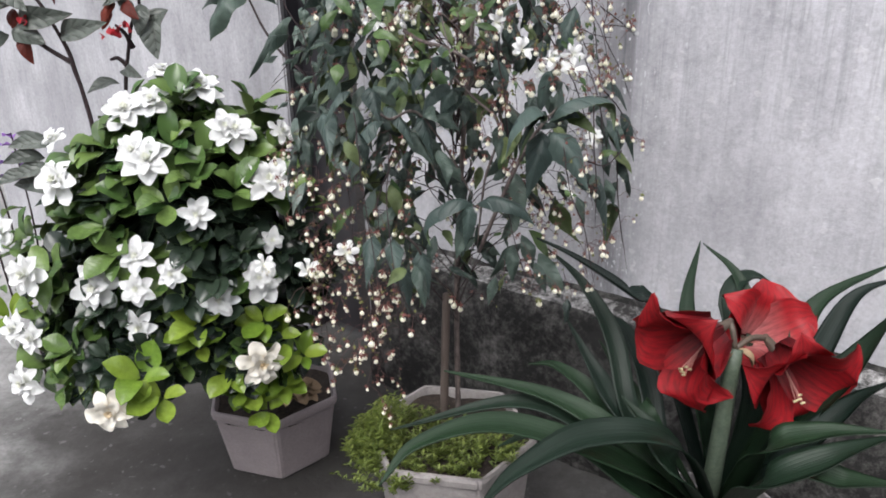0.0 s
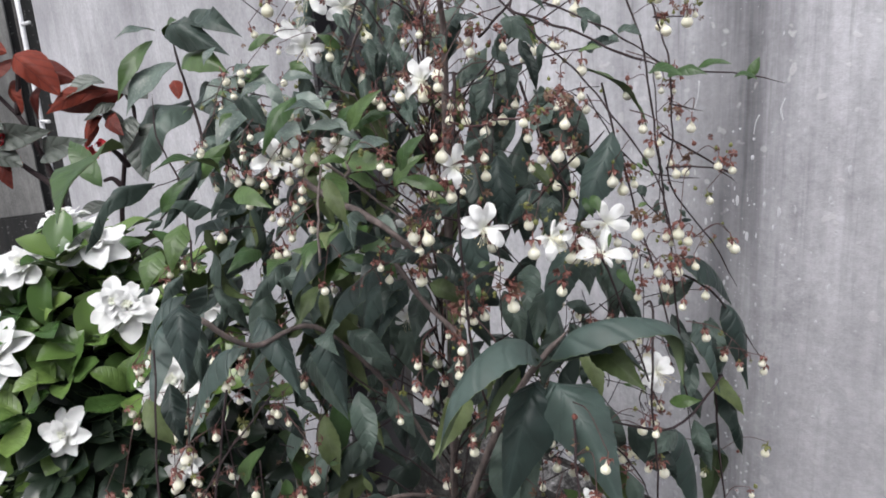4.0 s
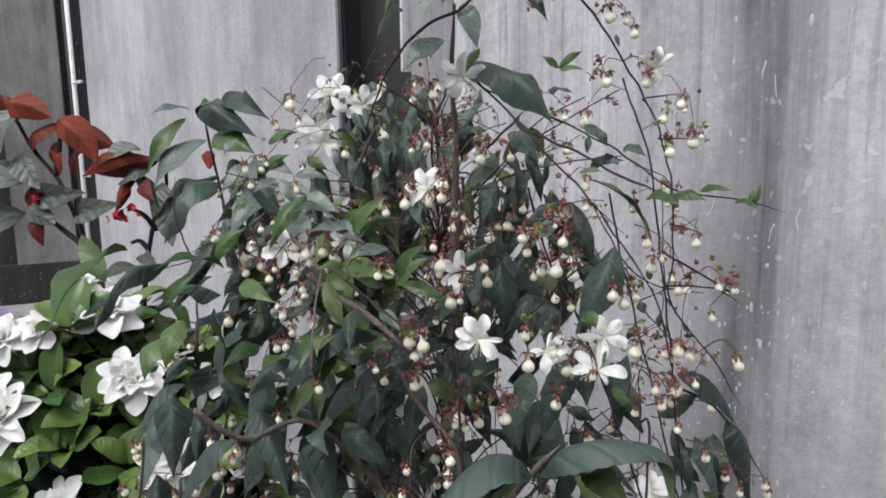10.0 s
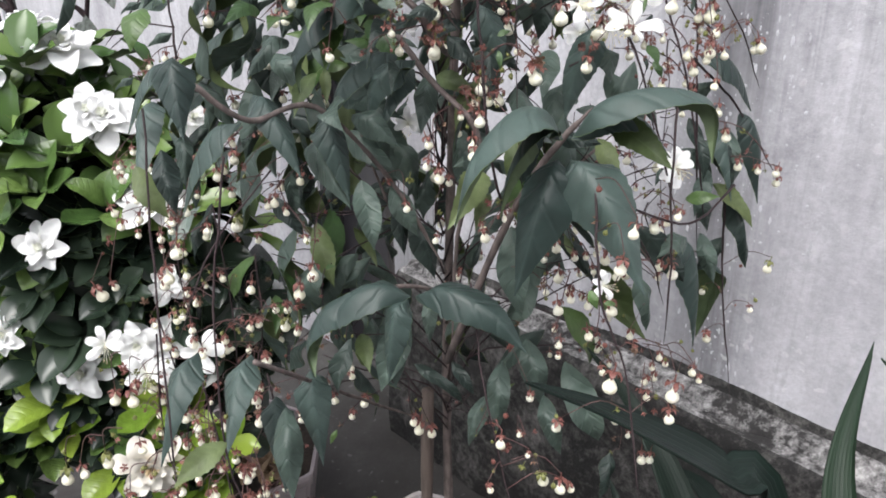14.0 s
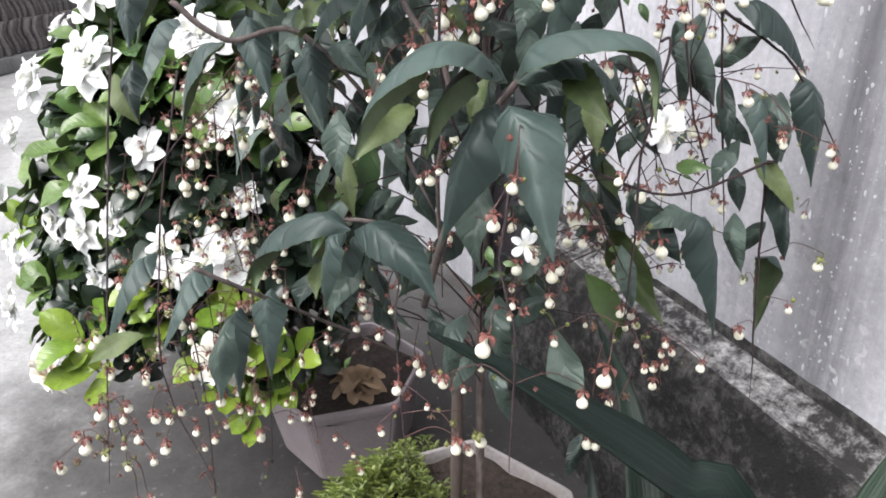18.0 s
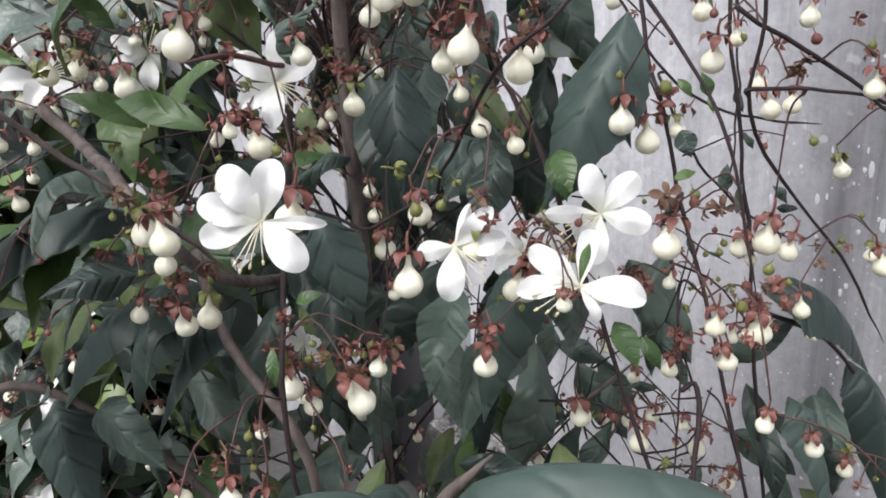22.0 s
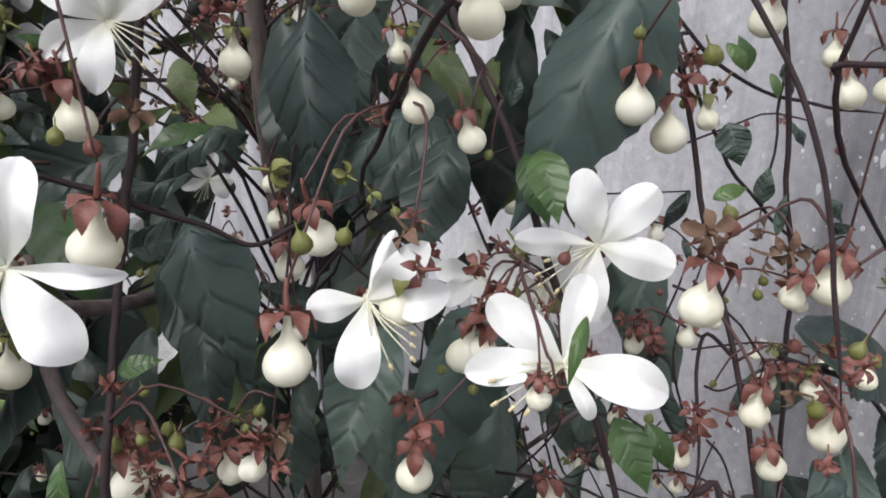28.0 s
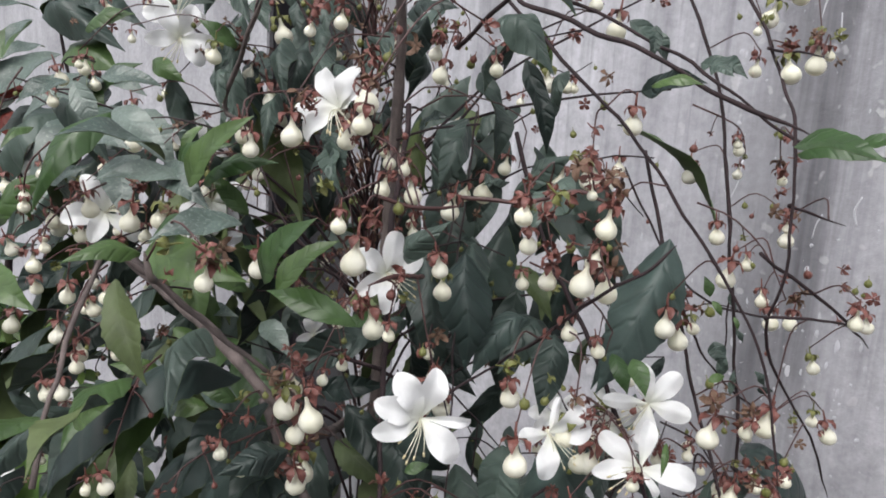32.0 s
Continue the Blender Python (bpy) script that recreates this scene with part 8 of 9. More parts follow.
for row in (
    (0.299, 1.284, 1.194, 0.007),
    (0.232, 1.281, 1.236, 0.008),
    (0.126, 1.249, 1.165, 0.006),
    (0.249, 1.268, 1.157, 0.005),
    (0.063, 1.402, 1.156, 0.008),
    (0.096, 1.413, 1.185, 0.007),
    (0.095, 1.429, 1.265, 0.009),
    (0.017, 1.397, 1.170, 0.006),
    (0.051, 1.405, 1.179, 0.007),
    (0.092, 1.402, 1.131, 0.007),
    (0.015, 1.414, 1.256, 0.005),
    (0.045, 1.423, 1.273, 0.005),
    (0.426, 1.378, 1.148, 0.007),
    (0.409, 1.364, 1.094, 0.007),
    (0.242, 1.372, 1.269, 0.007),
    (0.318, 1.390, 1.297, 0.007),
    (0.416, 1.391, 1.217, 0.005),
    (0.180, 1.304, 1.169, 0.009),
    (0.176, 1.274, 1.094, 0.006),
    (0.332, 1.323, 1.087, 0.010),
):
    HANG.append(nodding_bud(climber, row[:3], row[3], r_bud, None, r_bud.random() < 0.15))

for row in (
    (0.328, 1.322, 1.087, 0.009),
    (0.280, 1.296, 1.062, 0.007),
    (0.260, 1.280, 1.125, 0.011),
    (0.332, 1.321, 1.169, 0.010),
    (0.307, 1.314, 1.173, 0.008),
    (0.416, 1.386, 1.082, 0.005),
    (0.422, 1.379, 1.058, 0.007),
    (0.437, 1.384, 1.061, 0.007),
    (0.329, 1.357, 1.072, 0.008),
    (0.384, 1.398, 1.135, 0.007),
    (0.369, 1.368, 1.072, 0.006),
    (0.385, 1.360, 1.040, 0.007),
    (0.293, 1.379, 1.155, 0.007),
    (0.176, 1.438, 1.053, 0.007),
    (0.241, 1.481, 1.113, 0.007),
    (0.246, 1.479, 1.105, 0.007),
    (0.269, 1.488, 1.110, 0.007),
    (0.261, 1.493, 1.127, 0.006),
    (0.188, 1.444, 1.060, 0.005),
    (0.207, 1.434, 1.021, 0.005),
):
    HANG.append(nodding_bud(climber, row[:3], row[3], r_bud, None, r_bud.random() < 0.15))

for row in (
    (0.204, 1.417, 0.981, 0.007),
    (0.007, 1.319, 0.946, 0.007),
    (0.040, 1.320, 0.935, 0.007),
    (-0.014, 1.302, 0.915, 0.008),
    (0.013, 1.308, 0.919, 0.011),
    (-0.041, 1.289, 0.897, 0.012),
    (-0.047, 1.278, 0.876, 0.011),
    (-0.031, 1.282, 0.878, 0.007),
    (-0.107, 1.262, 0.863, 0.011),
    (-0.095, 1.267, 0.870, 0.007),
    (0.084, 1.301, 0.875, 0.011),
    (0.072, 1.292, 0.860, 0.011),
    (0.061, 1.278, 0.833, 0.009),
    (-0.046, 1.253, 0.819, 0.009),
    (-0.021, 1.258, 0.820, 0.008),
    (-0.013, 1.255, 0.811, 0.007),
    (0.038, 1.247, 0.772, 0.009),
    (-0.015, 1.228, 0.749, 0.008),
    (-0.067, 1.196, 0.798, 0.009),
    (-0.052, 1.198, 0.796, 0.010),
):
    HANG.append(nodding_bud(climber, row[:3], row[3], r_bud, None, r_bud.random() < 0.15))

for row in (
    (-0.105, 1.162, 0.736, 0.010),
    (-0.090, 1.166, 0.740, 0.008),
    (0.045, 1.188, 0.737, 0.008),
    (0.052, 1.189, 0.737, 0.008),
    (0.262, 1.286, 0.945, 0.007),
    (0.244, 1.279, 0.938, 0.006),
    (0.181, 1.276, 0.954, 0.006),
    (0.232, 1.319, 1.032, 0.007),
    (0.346, 1.313, 0.899, 0.009),
    (0.308, 1.289, 0.860, 0.009),
    (0.348, 1.274, 0.810, 0.006),
    (0.340, 1.317, 0.909, 0.006),
    (0.301, 1.236, 0.719, 0.010),
    (0.386, 1.258, 0.733, 0.008),
    (0.393, 1.259, 0.733, 0.007),
    (0.287, 1.264, 0.785, 0.007),
    (0.279, 1.249, 0.756, 0.005),
    (0.488, 1.504, 1.048, 0.008),
    (0.041, 1.077, 0.768, 0.009),
    (0.036, 1.061, 0.744, 0.010),
):
    HANG.append(nodding_bud(climber, row[:3], row[3], r_bud, None, r_bud.random() < 0.15))

for row in (
    (0.022, 1.045, 0.730, 0.008),
    (0.092, 1.091, 0.742, 0.008),
    (0.081, 1.097, 0.765, 0.008),
    (0.060, 1.090, 0.773, 0.007),
    (0.111, 1.108, 0.754, 0.006),
    (0.043, 1.093, 0.796, 0.006),
    (0.068, 1.105, 0.791, 0.006),
    (0.029, 1.061, 0.752, 0.006),
    (0.323, 1.171, 0.770, 0.006),
    (0.424, 1.255, 0.821, 0.005),
    (0.264, 1.146, 0.784, 0.005),
    (0.290, 1.169, 0.800, 0.004),
    (0.393, 1.327, 0.888, 0.007),
    (0.389, 1.342, 0.918, 0.009),
    (0.413, 1.418, 1.031, 0.006),
    (0.356, 1.306, 0.887, 0.007),
    (0.339, 1.231, 0.951, 0.004),
    (0.464, 1.478, 0.792, 0.007),
    (0.504, 1.531, 0.847, 0.005),
    (0.015, 1.474, 1.316, 0.013),
):
    HANG.append(nodding_bud(climber, row[:3], row[3], r_bud, None, r_bud.random() < 0.15))

for row in (
    (0.001, 1.467, 1.293, 0.008),
    (0.025, 1.474, 1.296, 0.007),
    (0.111, 1.503, 1.335, 0.011),
    (0.122, 1.494, 1.233, 0.007),
    (0.075, 1.492, 1.326, 0.010),
    (0.084, 1.494, 1.326, 0.007),
    (0.048, 1.483, 1.317, 0.007),
    (0.037, 1.477, 1.296, 0.007),
    (0.064, 1.482, 1.268, 0.007),
    (0.075, 1.369, 1.171, 0.011),
    (0.090, 1.374, 1.173, 0.010),
    (0.028, 1.352, 1.133, 0.007),
    (0.101, 1.376, 1.165, 0.007),
    (0.417, 1.408, 1.307, 0.009),
    (0.428, 1.407, 1.274, 0.010),
    (0.355, 1.399, 1.382, 0.010),
    (0.369, 1.403, 1.379, 0.007),
    (0.376, 1.404, 1.368, 0.008),
    (0.354, 1.393, 1.327, 0.009),
    (0.387, 1.402, 1.326, 0.009),
):
    HANG.append(nodding_bud(climber, row[:3], row[3], r_bud, None, r_bud.random() < 0.15))

for row in (
    (0.259, 1.379, 1.443, 0.010),
    (0.299, 1.391, 1.444, 0.007),
    (0.325, 1.398, 1.448, 0.010),
    (0.435, 1.410, 1.279, 0.005),
    (0.391, 1.404, 1.330, 0.005),
    (0.307, 1.388, 1.399, 0.005),
    (0.293, 1.383, 1.394, 0.005),
    (0.467, 1.393, 1.146, 0.007),
    (0.420, 1.386, 1.194, 0.004),
    (0.420, 1.374, 1.094, 0.011),
    (0.211, 1.341, 1.318, 0.008),
    (-0.060, 1.291, 0.862, 0.009),
    (-0.042, 1.281, 0.835, 0.007),
    (-0.070, 1.278, 0.826, 0.007),
    (0.001, 1.274, 0.816, 0.007),
    (0.034, 1.280, 0.833, 0.007),
    (0.072, 1.278, 0.828, 0.007),
    (-0.071, 1.255, 0.769, 0.009),
    (-0.048, 1.256, 0.770, 0.007),
    (-0.050, 1.149, 0.771, 0.009),
):
    HANG.append(nodding_bud(climber, row[:3], row[3], r_bud, None, r_bud.random() < 0.15))

for row in (
    (-0.020, 1.154, 0.783, 0.007),
    (0.015, 1.143, 0.754, 0.007),
    (-0.029, 1.138, 0.743, 0.007),
    (0.071, 1.148, 0.769, 0.007),
    (0.051, 1.163, 0.806, 0.007),
    (-0.008, 1.125, 0.708, 0.007),
    (-0.021, 1.122, 0.702, 0.007),
    (0.013, 1.121, 0.697, 0.008),
    (0.049, 1.131, 0.725, 0.007),
    (0.035, 1.116, 0.684, 0.007),
    (-0.026, 1.110, 0.669, 0.008),
    (0.004, 1.110, 0.669, 0.007),
    (0.038, 1.103, 0.652, 0.006),
    (0.028, 1.153, 0.782, 0.006),
    (-0.011, 1.146, 0.762, 0.005),
    (-0.004, 1.116, 0.685, 0.005),
    (0.021, 1.100, 0.644, 0.005),
    (0.378, 1.360, 0.798, 0.007),
    (-0.091, 1.509, 1.123, 0.007),
    (0.395, 1.203, 0.818, 0.008),
):
    HANG.append(nodding_bud(climber, row[:3], row[3], r_bud, None, r_bud.random() < 0.15))

for row in (
    (0.332, 1.470, 1.293, 0.012),
    (0.315, 1.165, 0.774, 0.008),
    (0.201, 1.215, 1.186, 0.006),
    (0.417, 1.304, 1.051, 0.006),
    (0.270, 1.160, 0.815, 0.007),
    (0.098, 1.471, 1.257, 0.008),
    (0.452, 1.413, 1.115, 0.007),
    (0.005, 1.463, 1.145, 0.009),
    (0.246, 1.242, 1.036, 0.008),
    (0.353, 1.169, 0.983, 0.007),
    (0.115, 1.469, 1.240, 0.012),
    (0.450, 1.363, 1.155, 0.007),
    (0.408, 1.444, 1.272, 0.007),
    (0.346, 1.159, 0.962, 0.008),
    (0.401, 1.234, 0.818, 0.011),
    (0.163, 1.509, 0.905, 0.012),
    (0.122, 1.471, 1.282, 0.012),
    (0.409, 1.348, 0.872, 0.010),
    (0.401, 1.361, 0.917, 0.007),
    (0.350, 1.254, 0.881, 0.009),
):
    HANG.append(nodding_bud(climber, row[:3], row[3], r_bud, None, r_bud.random() < 0.15))

for row in (
    (0.471, 1.459, 0.744, 0.009),
    (0.431, 1.556, 1.305, 0.006),
    (0.485, 1.465, 1.055, 0.010),
    (0.410, 1.437, 0.826, 0.007),
    (-0.041, 1.462, 1.143, 0.012),
    (0.252, 1.326, 1.033, 0.009),
    (0.272, 1.377, 1.263, 0.007),
    (0.393, 1.253, 0.964, 0.006),
    (0.241, 1.296, 1.049, 0.010),
    (0.310, 1.158, 0.836, 0.007),
    (0.509, 1.450, 0.787, 0.006),
    (0.203, 1.301, 1.075, 0.010),
    (0.112, 1.488, 1.227, 0.012),
):
    HANG.append(nodding_bud(climber, row[:3], row[3], r_bud, None, r_bud.random() < 0.15))

for row in (
    (0.232, 1.328, 1.167, 0.536, -0.943, 0.235, 80.000, 0.018),
    (0.214, 1.308, 1.241, -0.289, -0.950, 0.519, 60.000, 0.019),
    (0.066, 1.470, 1.209, 0.469, -0.880, 0.072, 30.000, 0.018),
    (0.141, 1.474, 0.977, 0.210, -0.948, 0.237, 20.000, 0.017),
    (0.063, 1.447, 1.277, 0.689, -0.801, -0.078, 0.000, 0.021),
    (0.032, 1.409, 1.168, 0.617, -0.657, 0.467, 120.000, 0.024),
    (0.096, 1.422, 1.178, 0.459, -0.842, -0.034, 200.000, 0.020),
    (0.092, 1.426, 1.151, 0.301, -0.749, 0.248, 10.000, 0.020),
):
    bleeding_flower(climber, row[:3], row[3:6], row[6], row[7], r_bud)

for row in (
    (0.058, 1.487, 1.328, 0.199, -0.899, 0.254, 0.000, 0.024),
    (0.092, 1.495, 1.316, 0.460, -0.984, 0.111, 90.000, 0.022),
    (0.043, 1.478, 1.290, 0.419, -0.795, 0.192, 180.000, 0.020),
    (0.221, 1.409, 1.338, 0.166, -0.977, -0.158, 70.000, 0.022),
    (0.342, 1.392, 1.441, -0.219, -0.908, 0.257, 250.000, 0.018),
    (0.396, 1.417, 1.341, 0.029, -1.042, -0.079, 90.000, 0.018),
    (0.401, 1.346, 0.975, -0.142, -0.754, 0.551, 60.000, 0.016),
    (0.342, 1.364, 1.089, -0.031, -0.848, 0.056, 30.000, 0.020),
    (0.400, 1.352, 0.971, 0.184, -0.756, 0.447, 90.000, 0.017),
    (-0.021, 1.269, 0.805, 0.109, -1.016, 0.487, 0.000, 0.022),
    (-0.182, 1.345, 0.756, 0.825, -0.895, 0.729, 20.000, 0.022),
    (-0.091, 1.279, 0.770, 0.698, -0.548, 0.745, 0.000, 0.024),
):
    bleeding_flower(climber, row[:3], row[3:6], row[6], row[7], r_bud)

for row in (
    (0.340, 1.225, 0.918, 0.506, -0.824, 0.590, 90.000, 0.012),
    (0.316, 1.389, 1.080, 0.167, -1.073, 0.715, 100.000, 0.016),
    (0.136, 1.501, 1.072, 0.593, -0.915, 0.355, 0.000, 0.014),
    (0.093, 1.475, 1.040, 0.621, -0.767, 0.323, 40.000, 0.016),
):
    bleeding_flower(climber, row[:3], row[3:6], row[6], row[7], r_bud)


# the four open flowers at the heart of the crown
for at, look_out, size, posed, swing in (
    ((0.266, 1.253, 1.132), (0.45, -0.86, 0.26), 0.0172, "main", 4),
    ((0.313, 1.297, 1.112), (0.25, -0.90, 0.20), 0.0165, "profile", 68),
    ((0.358, 1.340, 1.113), (-0.05, -0.95, 0.35), 0.0185, "tilted", -16),
    ((0.354, 1.312, 1.094), (0.10, -0.80, 0.60), 0.0195, "flat", -26),
):
    bleeding_flower(climber, at, look_out, 0, size, r_bud, posed, swing)


def stalks():
    """Thin stalks from the buds to the nearest stem above, with small shut buds along them."""
    r = random.Random(81)
    for p in HANG:
        near = min(STEMS, key=lambda q: (q - p).length + (0.05 if q.z < p.z - 0.01 else 0))
        gap = (near - p).length
        if gap > 0.075:
            d = (near - p).normalized() * 0.05 + Vector((r.uniform(-0.015, 0.015), r.uniform(0, 0.02), r.uniform(0.005, 0.03)))
            near = p + d
        mid = p.lerp(near, 0.5) + Vector((r.uniform(-0.006, 0.006), r.uniform(-0.004, 0.006), 0.012 * min(1, gap / 0.04)))
        part("flower_stalk", tube("flower_stalk", [p, mid, near], 0.00034, 0.00048, M_STALK, 8, 5), climber)
        for _ in range(r.choice((1, 2, 2, 3))):
            q = p.lerp(near, r.uniform(0.1, 0.8)) + Vector((r.uniform(-0.012, 0.012), r.uniform(-0.008, 0.01), r.uniform(-0.008, 0.014)))
            shut_bud(climber, q, r.uniform(0.005, 0.010), r)


stalks()


def calyx_knots():
    """Tight knots of empty red-brown calyces and pinhead buds where the larger buds hang."""
    r = random.Random(87)
    for p in HANG:
        if p.z < 1.0 or p.y > 1.40 or r.random() < 0.3:
            continue
        for _ in range(r.choice((2, 3, 3, 4))):
            q = p + Vector((r.gauss(0, 0.0048), r.gauss(0, 0.004), r.gauss(0.001, 0.004)))
            part("spent_calyx", SPENT[r.choice((1, 1, 3, 3, 0))], climber, facing(q, (r.uniform(-0.9, 0.9), r.uniform(-0.9, 0.9), r.uniform(-0.2, 1)), r.uniform(0, 360), r.uniform(0.0085, 0.0125)), "empty red-brown calyx")
        if r.random() < 0.5:
            q = p + Vector((r.gauss(0, 0.008), r.gauss(0, 0.005), r.uniform(0.0, 0.008)))
            part("shut_bud", BUD_SHUT[1], climber, facing(q, (r.uniform(-0.5, 0.5), r.uniform(-0.5, 0.5), 1), 0, r.uniform(0.0028, 0.0042)), "small green shut bud")


calyx_knots()


def panicles():
    """Loose hanging panicles low on the gardenia's side of the crown."""
    r = random.Random(83)
    for top, drop in (((-0.075, 1.36, 0.93), 0.20), ((-0.02, 1.33, 0.93), 0.22), ((0.035, 1.29, 0.90), 0.16), ((-0.045, 1.24, 0.84), 0.22), ((0.015, 1.20, 0.83), 0.24), ((0.05, 1.25, 0.80), 0.20), ((-0.08, 1.30, 0.82), 0.2)):
        top = Vector(top)
        end = top + Vector((r.uniform(-0.02, 0.02), r.uniform(-0.03, 0.01), -drop))
        line = glide([top, top.lerp(end, 0.5) + Vector((r.uniform(-0.015, 0.015), 0, 0)), end], 10)
        part("stem", tube("panicle_stem", line, 0.0009, 0.0005, M_TWIG, 10, 5, 0.1), climber)
        for q in line[1:]:
            for _ in range(r.choice((1, 1, 2))):
                d = Vector((r.uniform(-1, 1), r.uniform(-1, 0.6), r.uniform(-0.6, 0.5))).normalized() * r.uniform(0.012, 0.03)
                part("flower_stalk", tube("flower_stalk", [q, q + d * 0.6 + Vector((0, 0, 0.006)), q + d], 0.00048, 0.00034, M_STALK, 6, 5), climber)
                if r.random() < 0.33:
                    nodding_bud(climber, q + d + Vector((0, 0, -0.007)), r.uniform(0.006, 0.010), r)
                else:
                    shut_bud(climber, q + d, r.uniform(0.005, 0.008), r)


panicles()


def inner_leaves():
    """The darker leaves and twigs deep in the crown, behind the outer ones."""
    r = random.Random(91)
    for k in range(230):
        a, z = r.uniform(0, 2 * math.pi), 0.70 + 0.56 * r.random()
        if math.cos(a) > -0.15 and k % 2:
            continue
        rad = (0.25 - 0.22 * abs(z - 1.0)) * r.uniform(0.3, 1.0)
        at = Vector((0.15 + 1.15 * rad * math.cos(a), 1.50 + 0.7 * rad * math.sin(a), z))
        if at.y < 1.40:
            at.y = 1.40 + r.uniform(0, 0.06)
        if abs(at.x - 0.19) < 0.07 and at.y < 1.53 and z > 0.78:
            continue
        tip = at + Vector((r.uniform(-0.07, 0.07), r.uniform(-0.05, 0.03), r.uniform(-0.11, -0.03)))
        leaf_on(climber, r.choice("ccdddcddpy"), at, tip, r.uniform(0.22, 0.38), (r.uniform(-0.9, 0.9), r.uniform(-0.9, 0.3), r.uniform(0.1, 0.8)), r)
    for k in range(80):
        at = Vector((r.uniform(0.0, 0.28), r.uniform(1.54, 1.66), r.uniform(0.82, 1.34)))
        at.x += (0.17 - at.x) * max(0.0, at.z - 1.1) * 2.2
        tip = at + Vector((r.uniform(-0.06, 0.06), r.uniform(-0.04, 0.02), r.uniform(-0.09, -0.02)))
        leaf_on(climber, r.choice("ccdccdp"), at, tip, r.uniform(0.28, 0.42), (r.uniform(-0.9, 0.9), -0.5, r.uniform(0.1, 0.8)), r)
    for k in range(13):
        at = Vector((r.uniform(0.21, 0.30), r.uniform(1.46, 1.54), r.uniform(1.21, 1.30)))
        at.x -= 0.6 * max(0.0, at.z - 1.25)
        tip = at + Vector((r.uniform(-0.03, 0.04), r.uniform(-0.03, 0.02), r.uniform(-0.07, -0.03)))
        leaf_on(climber, r.choice("ccdcp"), at, tip, r.uniform(0.34, 0.44), (r.uniform(-0.8, 0.8), -0.7, r.uniform(0.1, 0.8)), r)
    for k in range(9):
        at = Vector((r.uniform(0.22, 0.32), r.uniform(1.44, 1.53), r.uniform(1.10, 1.22)))
        tip = at + Vector((r.uniform(-0.03, 0.03), r.uniform(-0.02, 0.02), r.uniform(-0.10, -0.06)))
        leaf_on(climber, r.choice("ccd"), at, tip, r.uniform(0.34, 0.46), (r.uniform(-0.6, 0.6), -0.8, r.uniform(0.0, 0.5)), r)
    for k in range(60):
        z = r.uniform(0.6, 1.3)
        a = Vector((0.17, 1.51, z - 0.08))
        b = a + Vector((r.uniform(-0.22, 0.2), r.uniform(-0.12, 0.06), r.uniform(0.02, 0.2)))
        part("stem", tube("clerodendrum_twig", [a, a.lerp(b, 0.35) + Vector((r.uniform(-0.02, 0.02), 0, 0.03)), a.lerp(b, 0.7) + Vector((r.uniform(-0.025, 0.025), r.uniform(-0.02, 0.02), 0.02)), b], 0.0013, 0.0006, M_TWIG, 8, 5, 0.15), climber)


def fine_twigs():
    """Thin side twigs all over the crown, with small shut buds, calyces and a few young leaves."""
    r = random.Random(97)
    for k in range(150):
        z = r.uniform(0.66, 1.28)
        a = r.uniform(0, 2 * math.pi)
        rad = (0.27 - 0.25 * abs(z - 1.0)) * r.uniform(0.6, 1.0)
        at = Vector((0.17 + rad * math.cos(a), 1.50 + 0.6 * rad * math.sin(a), z))
        at.y = max(at.y, 1.27 if z < 0.98 else 1.38)
        line = [at]
        d = Vector((math.cos(a), 0.5 * math.sin(a), r.uniform(-0.3, 0.9)))
        for _ in range(3):
            d = (d + Vector((r.uniform(-0.5, 0.5), r.uniform(-0.4, 0.4), r.uniform(-0.8, 0.1)))).normalized()
            line.append(line[-1] + d * r.uniform(0.012, 0.03))
        part("twig", tube("fine_twig", line, 0.0007, 0.0004, M_TWIG, 7, 5, 0.1), climber)
        for q in glide(line, 4)[1:]:
            pick = r.random()
            if pick < 0.45:
                shut_bud(climber, q + Vector((r.uniform(-0.004, 0.004), 0, -0.003)), r.uniform(0.005, 0.009), r)
            elif pick < 0.78:
                nodding_bud(climber, q + Vector((0, 0, -0.008)), r.uniform(0.006, 0.011), r)
            elif pick < 0.86:
                leaf_on(climber, r.choice("yyc"), q, q + Vector((r.uniform(-0.02, 0.02), -0.005, r.uniform(-0.02, 0.01))), 0.36, (0, -0.7, 0.6), r)


def brown_panicles():
    """Dense brown stalks and spent calyces round the upper stem."""
    r = random.Random(99)
    for k in range(75):
        z = r.uniform(1.08, 1.34)
        a = r.uniform(0, 2 * math.pi)
        rad = r.uniform(0.02, 0.11) * (1.0 if z < 1.25 else 0.75)
        p = Vector((0.175, 1.50, z - 0.03))
        q = Vector((0.175 + rad * math.cos(a), 1.49 + 0.7 * rad * math.sin(a), z))
        line = glide([p, p.lerp(q, 0.5) + Vector((0, 0, 0.025)), q, q + Vector((r.uniform(-0.02, 0.02), -0.008, -r.uniform(0.015, 0.04)))], 9)
        part("twig", tube("brown_stalk", line, 0.0007, 0.0004, M_STALK, 9, 5, 0.1), climber)
        for e in line[3:]:
            pick = r.random()
            e = e + Vector((r.uniform(-0.009, 0.009), r.uniform(-0.008, 0.008), r.uniform(-0.009, 0.006)))
            if pick < 0.6:
                shut_bud(climber, e, r.uniform(0.005, 0.008), r)
            elif pick < 0.7:
                nodding_bud(climber, e, r.uniform(0.006, 0.010), r)


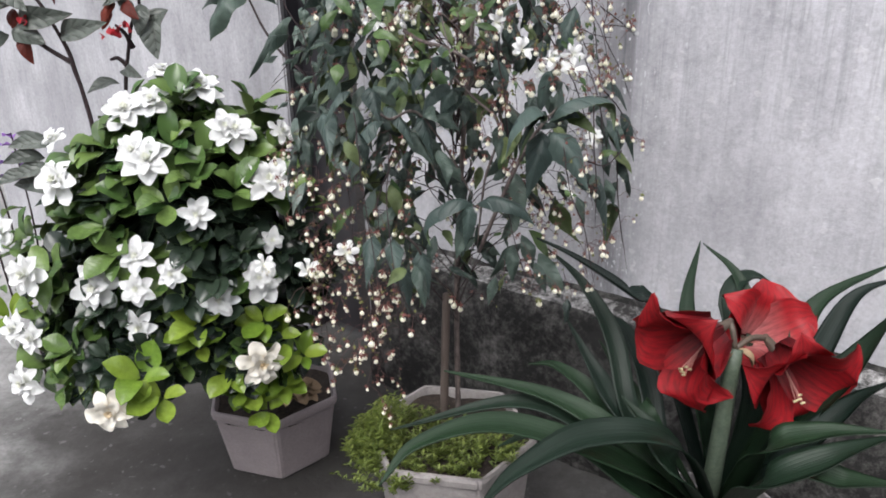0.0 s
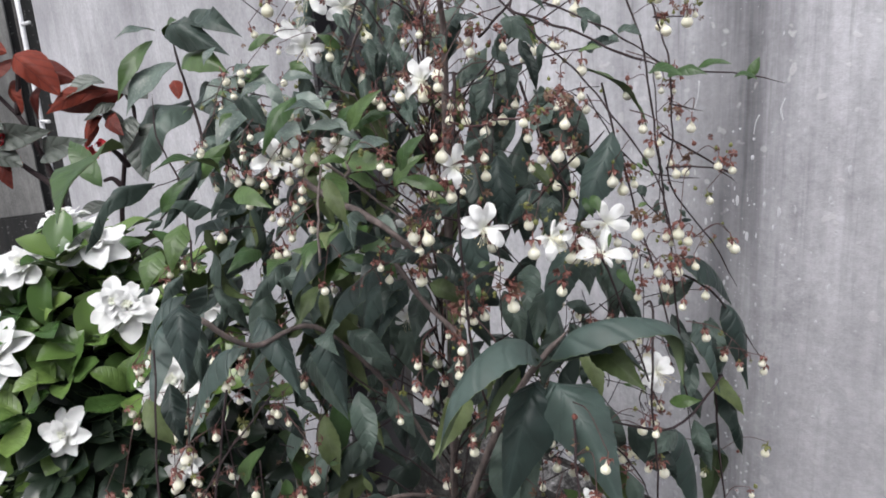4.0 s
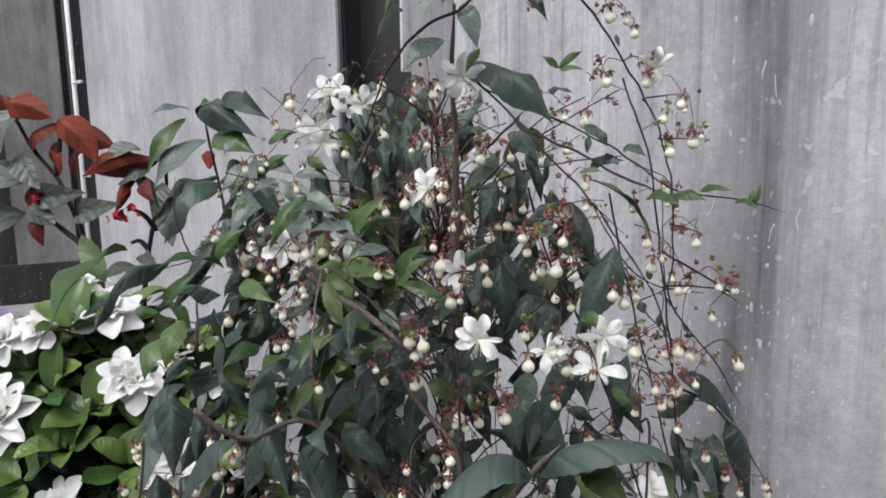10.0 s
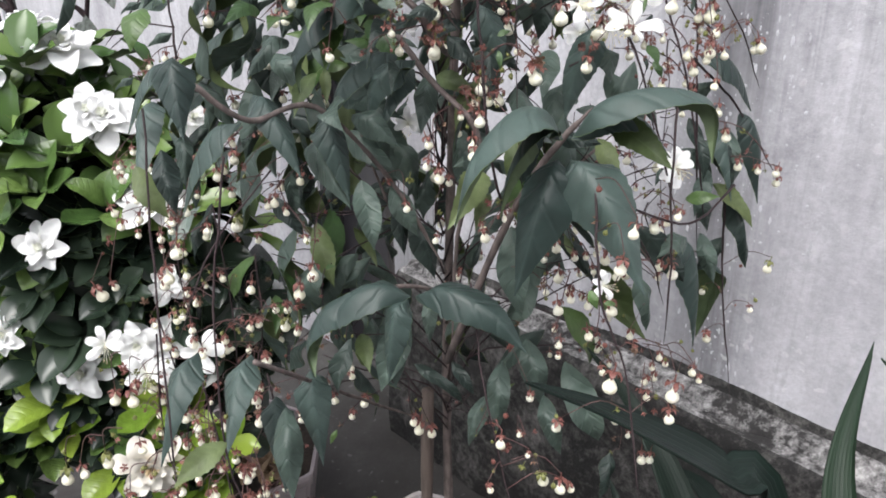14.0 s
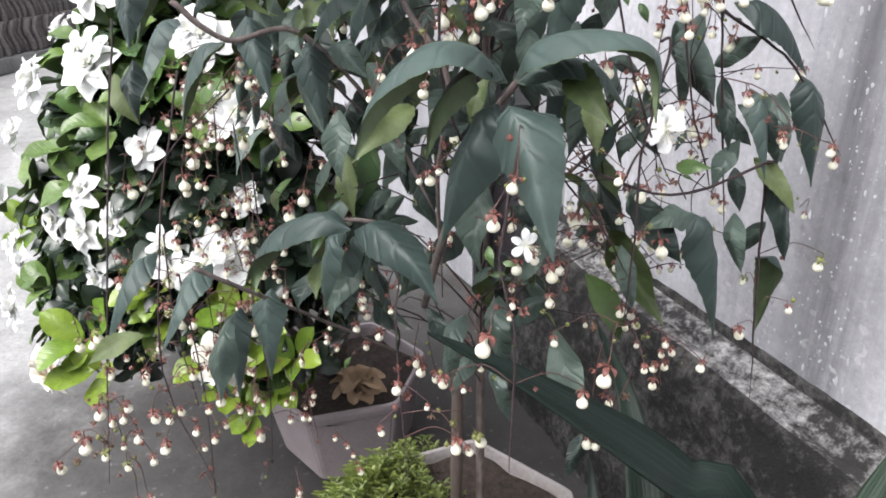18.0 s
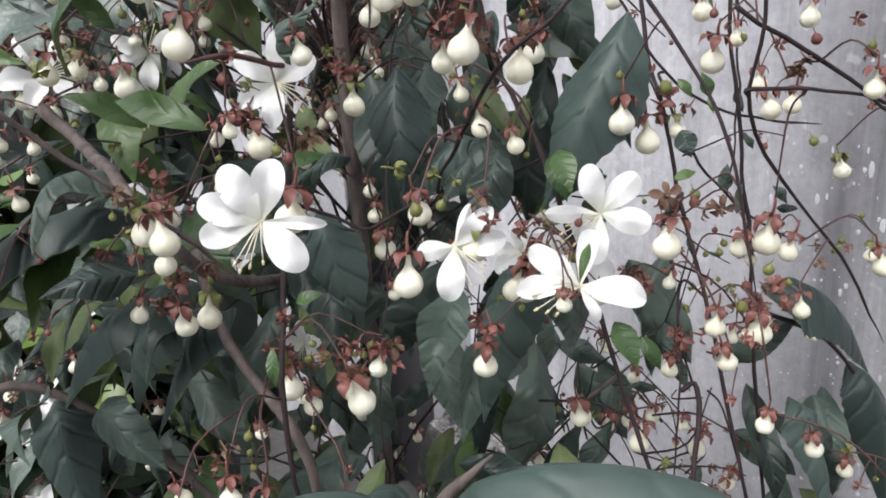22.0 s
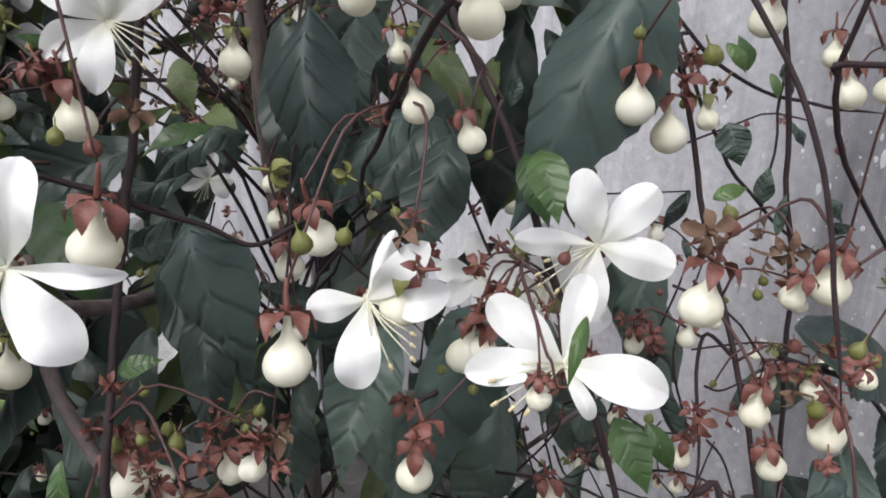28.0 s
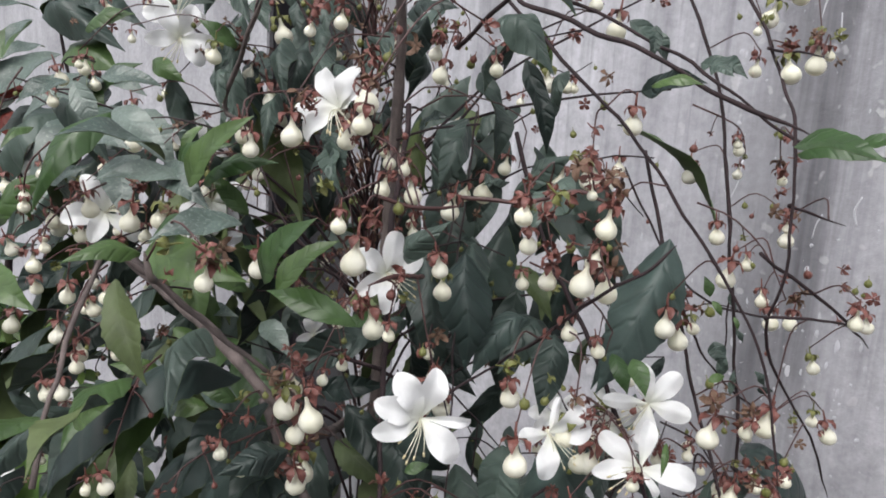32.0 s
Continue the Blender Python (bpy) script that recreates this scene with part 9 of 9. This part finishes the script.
def bud_sprays():
    """Loose sprays of cream buds that stand out from the crown, and the curtain that hangs low on the gardenia's side."""
    r = random.Random(103)
    spots = [(Vector((0.17 + (0.30 - 0.30 * abs(z - 0.95)) * math.cos(a), 1.46 + 0.62 * (0.28 - 0.22 * abs(z - 0.95)) * math.sin(a), z)), Vector((math.cos(a), math.sin(a), 0)))
             for a, z in [(r.uniform(math.pi, 2 * math.pi), r.uniform(0.70, 1.26)) for _ in range(46)]]
    spots += [(Vector((r.uniform(-0.09, 0.03), r.uniform(1.28, 1.40), r.uniform(0.50, 0.80))), Vector((0, -0.2, -0.6))) for _ in range(20)]
    for at, out in spots:
        line = [at]
        d = out * 0.6 + Vector((0, 0, 0.3))
        for _ in range(3):
            d = (d + Vector((r.uniform(-0.5, 0.5), r.uniform(-0.3, 0.3), r.uniform(-0.8, 0.0)))).normalized()
            line.append(line[-1] + d * r.uniform(0.012, 0.026))
        part("twig", tube("spray_twig", line, 0.0006, 0.0004, M_STALK, 8, 5, 0.1), climber)
        for q in glide(line, 5)[1:]:
            e = q + Vector((r.uniform(-0.008, 0.008), r.uniform(-0.008, 0.004), r.uniform(-0.012, -0.002)))
            part("flower_stalk", tube("flower_stalk", [q, q.lerp(e, 0.5) + Vector((0, 0, 0.002)), e], 0.0004, 0.0003, M_STALK, 4, 4), climber)
            if r.random() < 0.6:
                nodding_bud(climber, e + Vector((0, 0, -0.006)), r.uniform(0.005, 0.0085), r)
            else:
                shut_bud(climber, e, r.uniform(0.004, 0.007), r)


def lower_twigs():
    """A tangle of thin twigs low in the crown, with green buds and small dark leaves."""
    r = random.Random(101)
    for k in range(42):
        a = Vector((r.uniform(0.24, 0.41), r.uniform(1.46, 1.56), r.uniform(0.86, 0.98)))
        b = a + Vector((r.uniform(-0.06, 0.05), r.uniform(-0.05, 0.03), r.uniform(-0.04, 0.08)))
        mid = a.lerp(b, 0.5) + Vector((r.uniform(-0.012, 0.012), r.uniform(-0.01, 0.01), r.uniform(-0.01, 0.015)))
        part("stem", tube("clerodendrum_twig", [a, mid, b], 0.0008, 0.0004, M_TWIG, 8, 5, 0.15), climber)
        if k % 6 == 0:
            tip = b + Vector((r.uniform(-0.04, 0.04), r.uniform(-0.03, 0.01), r.uniform(-0.07, -0.03)))
            leaf_on(climber, r.choice("ccdy"), b, tip, r.uniform(0.30, 0.42), (r.uniform(-0.7, 0.7), -0.8, r.uniform(0.1, 0.7)), r)
        elif k % 3 == 1:
            for j in range(3):
                q = a.lerp(b, 0.55 + 0.2 * j) + Vector((r.gauss(0, 0.006), r.gauss(0, 0.005), r.gauss(0, 0.005)))
                shut_bud(climber, q, r.uniform(0.006, 0.010), r)


def young_shoot():
    """A whorl of fresh green leaves on a shoot in front of the crown."""
    r = random.Random(107)
    for k in range(12):
        at = Vector((r.uniform(0.075, 0.135), r.uniform(1.38, 1.43), r.uniform(1.04, 1.11)))
        d = Vector((math.cos(2.4 * k), -0.3 + 0.5 * math.sin(2.4 * k), r.uniform(-0.5, 0.5))).normalized()
        leaf_on(climber, r.choice("yyym"), at, at + d * r.uniform(0.022, 0.042), 0.44, (0.1, -0.6, 0.8), r)


inner_leaves()
bud_sprays()
young_shoot()
lower_twigs()
fine_twigs()
brown_panicles()
stake = thing("plant_stake", (0.147, 1.50, 0.28), "bare wooden stake pushed into the planter", "stake")
part("stick", tube("stick", [(0.135, 1.498, 0.26), (0.14, 1.497, 0.45), (0.147, 1.497, 0.622)], 0.009, 0.008, M_STAKE, 8, 8, 0.15), stake)
wilted = thing("fallen_flower", (-0.24, 1.80, 0.19), "withered brown gardenia flower fallen on the soil", "flower")
r_wilt = random.Random(95)
M_WILT = [petal_mesh("wilted_petal", 0.28, M_DRY, 0.3, 0.3, 0.6, 0.3, k) for k in range(3)]
for k in range(14):
    a = 2.4 * k
    base = Vector((-0.245 + 0.012 * math.cos(a), 1.79 + 0.012 * math.sin(a), 0.19))
    part("petal", M_WILT[k % 3], wilted, laid(base, base + Vector((math.cos(a) * 0.048, math.sin(a) * 0.048, r_wilt.uniform(0.008, 0.045))), (0, 0, 1), 1.2))
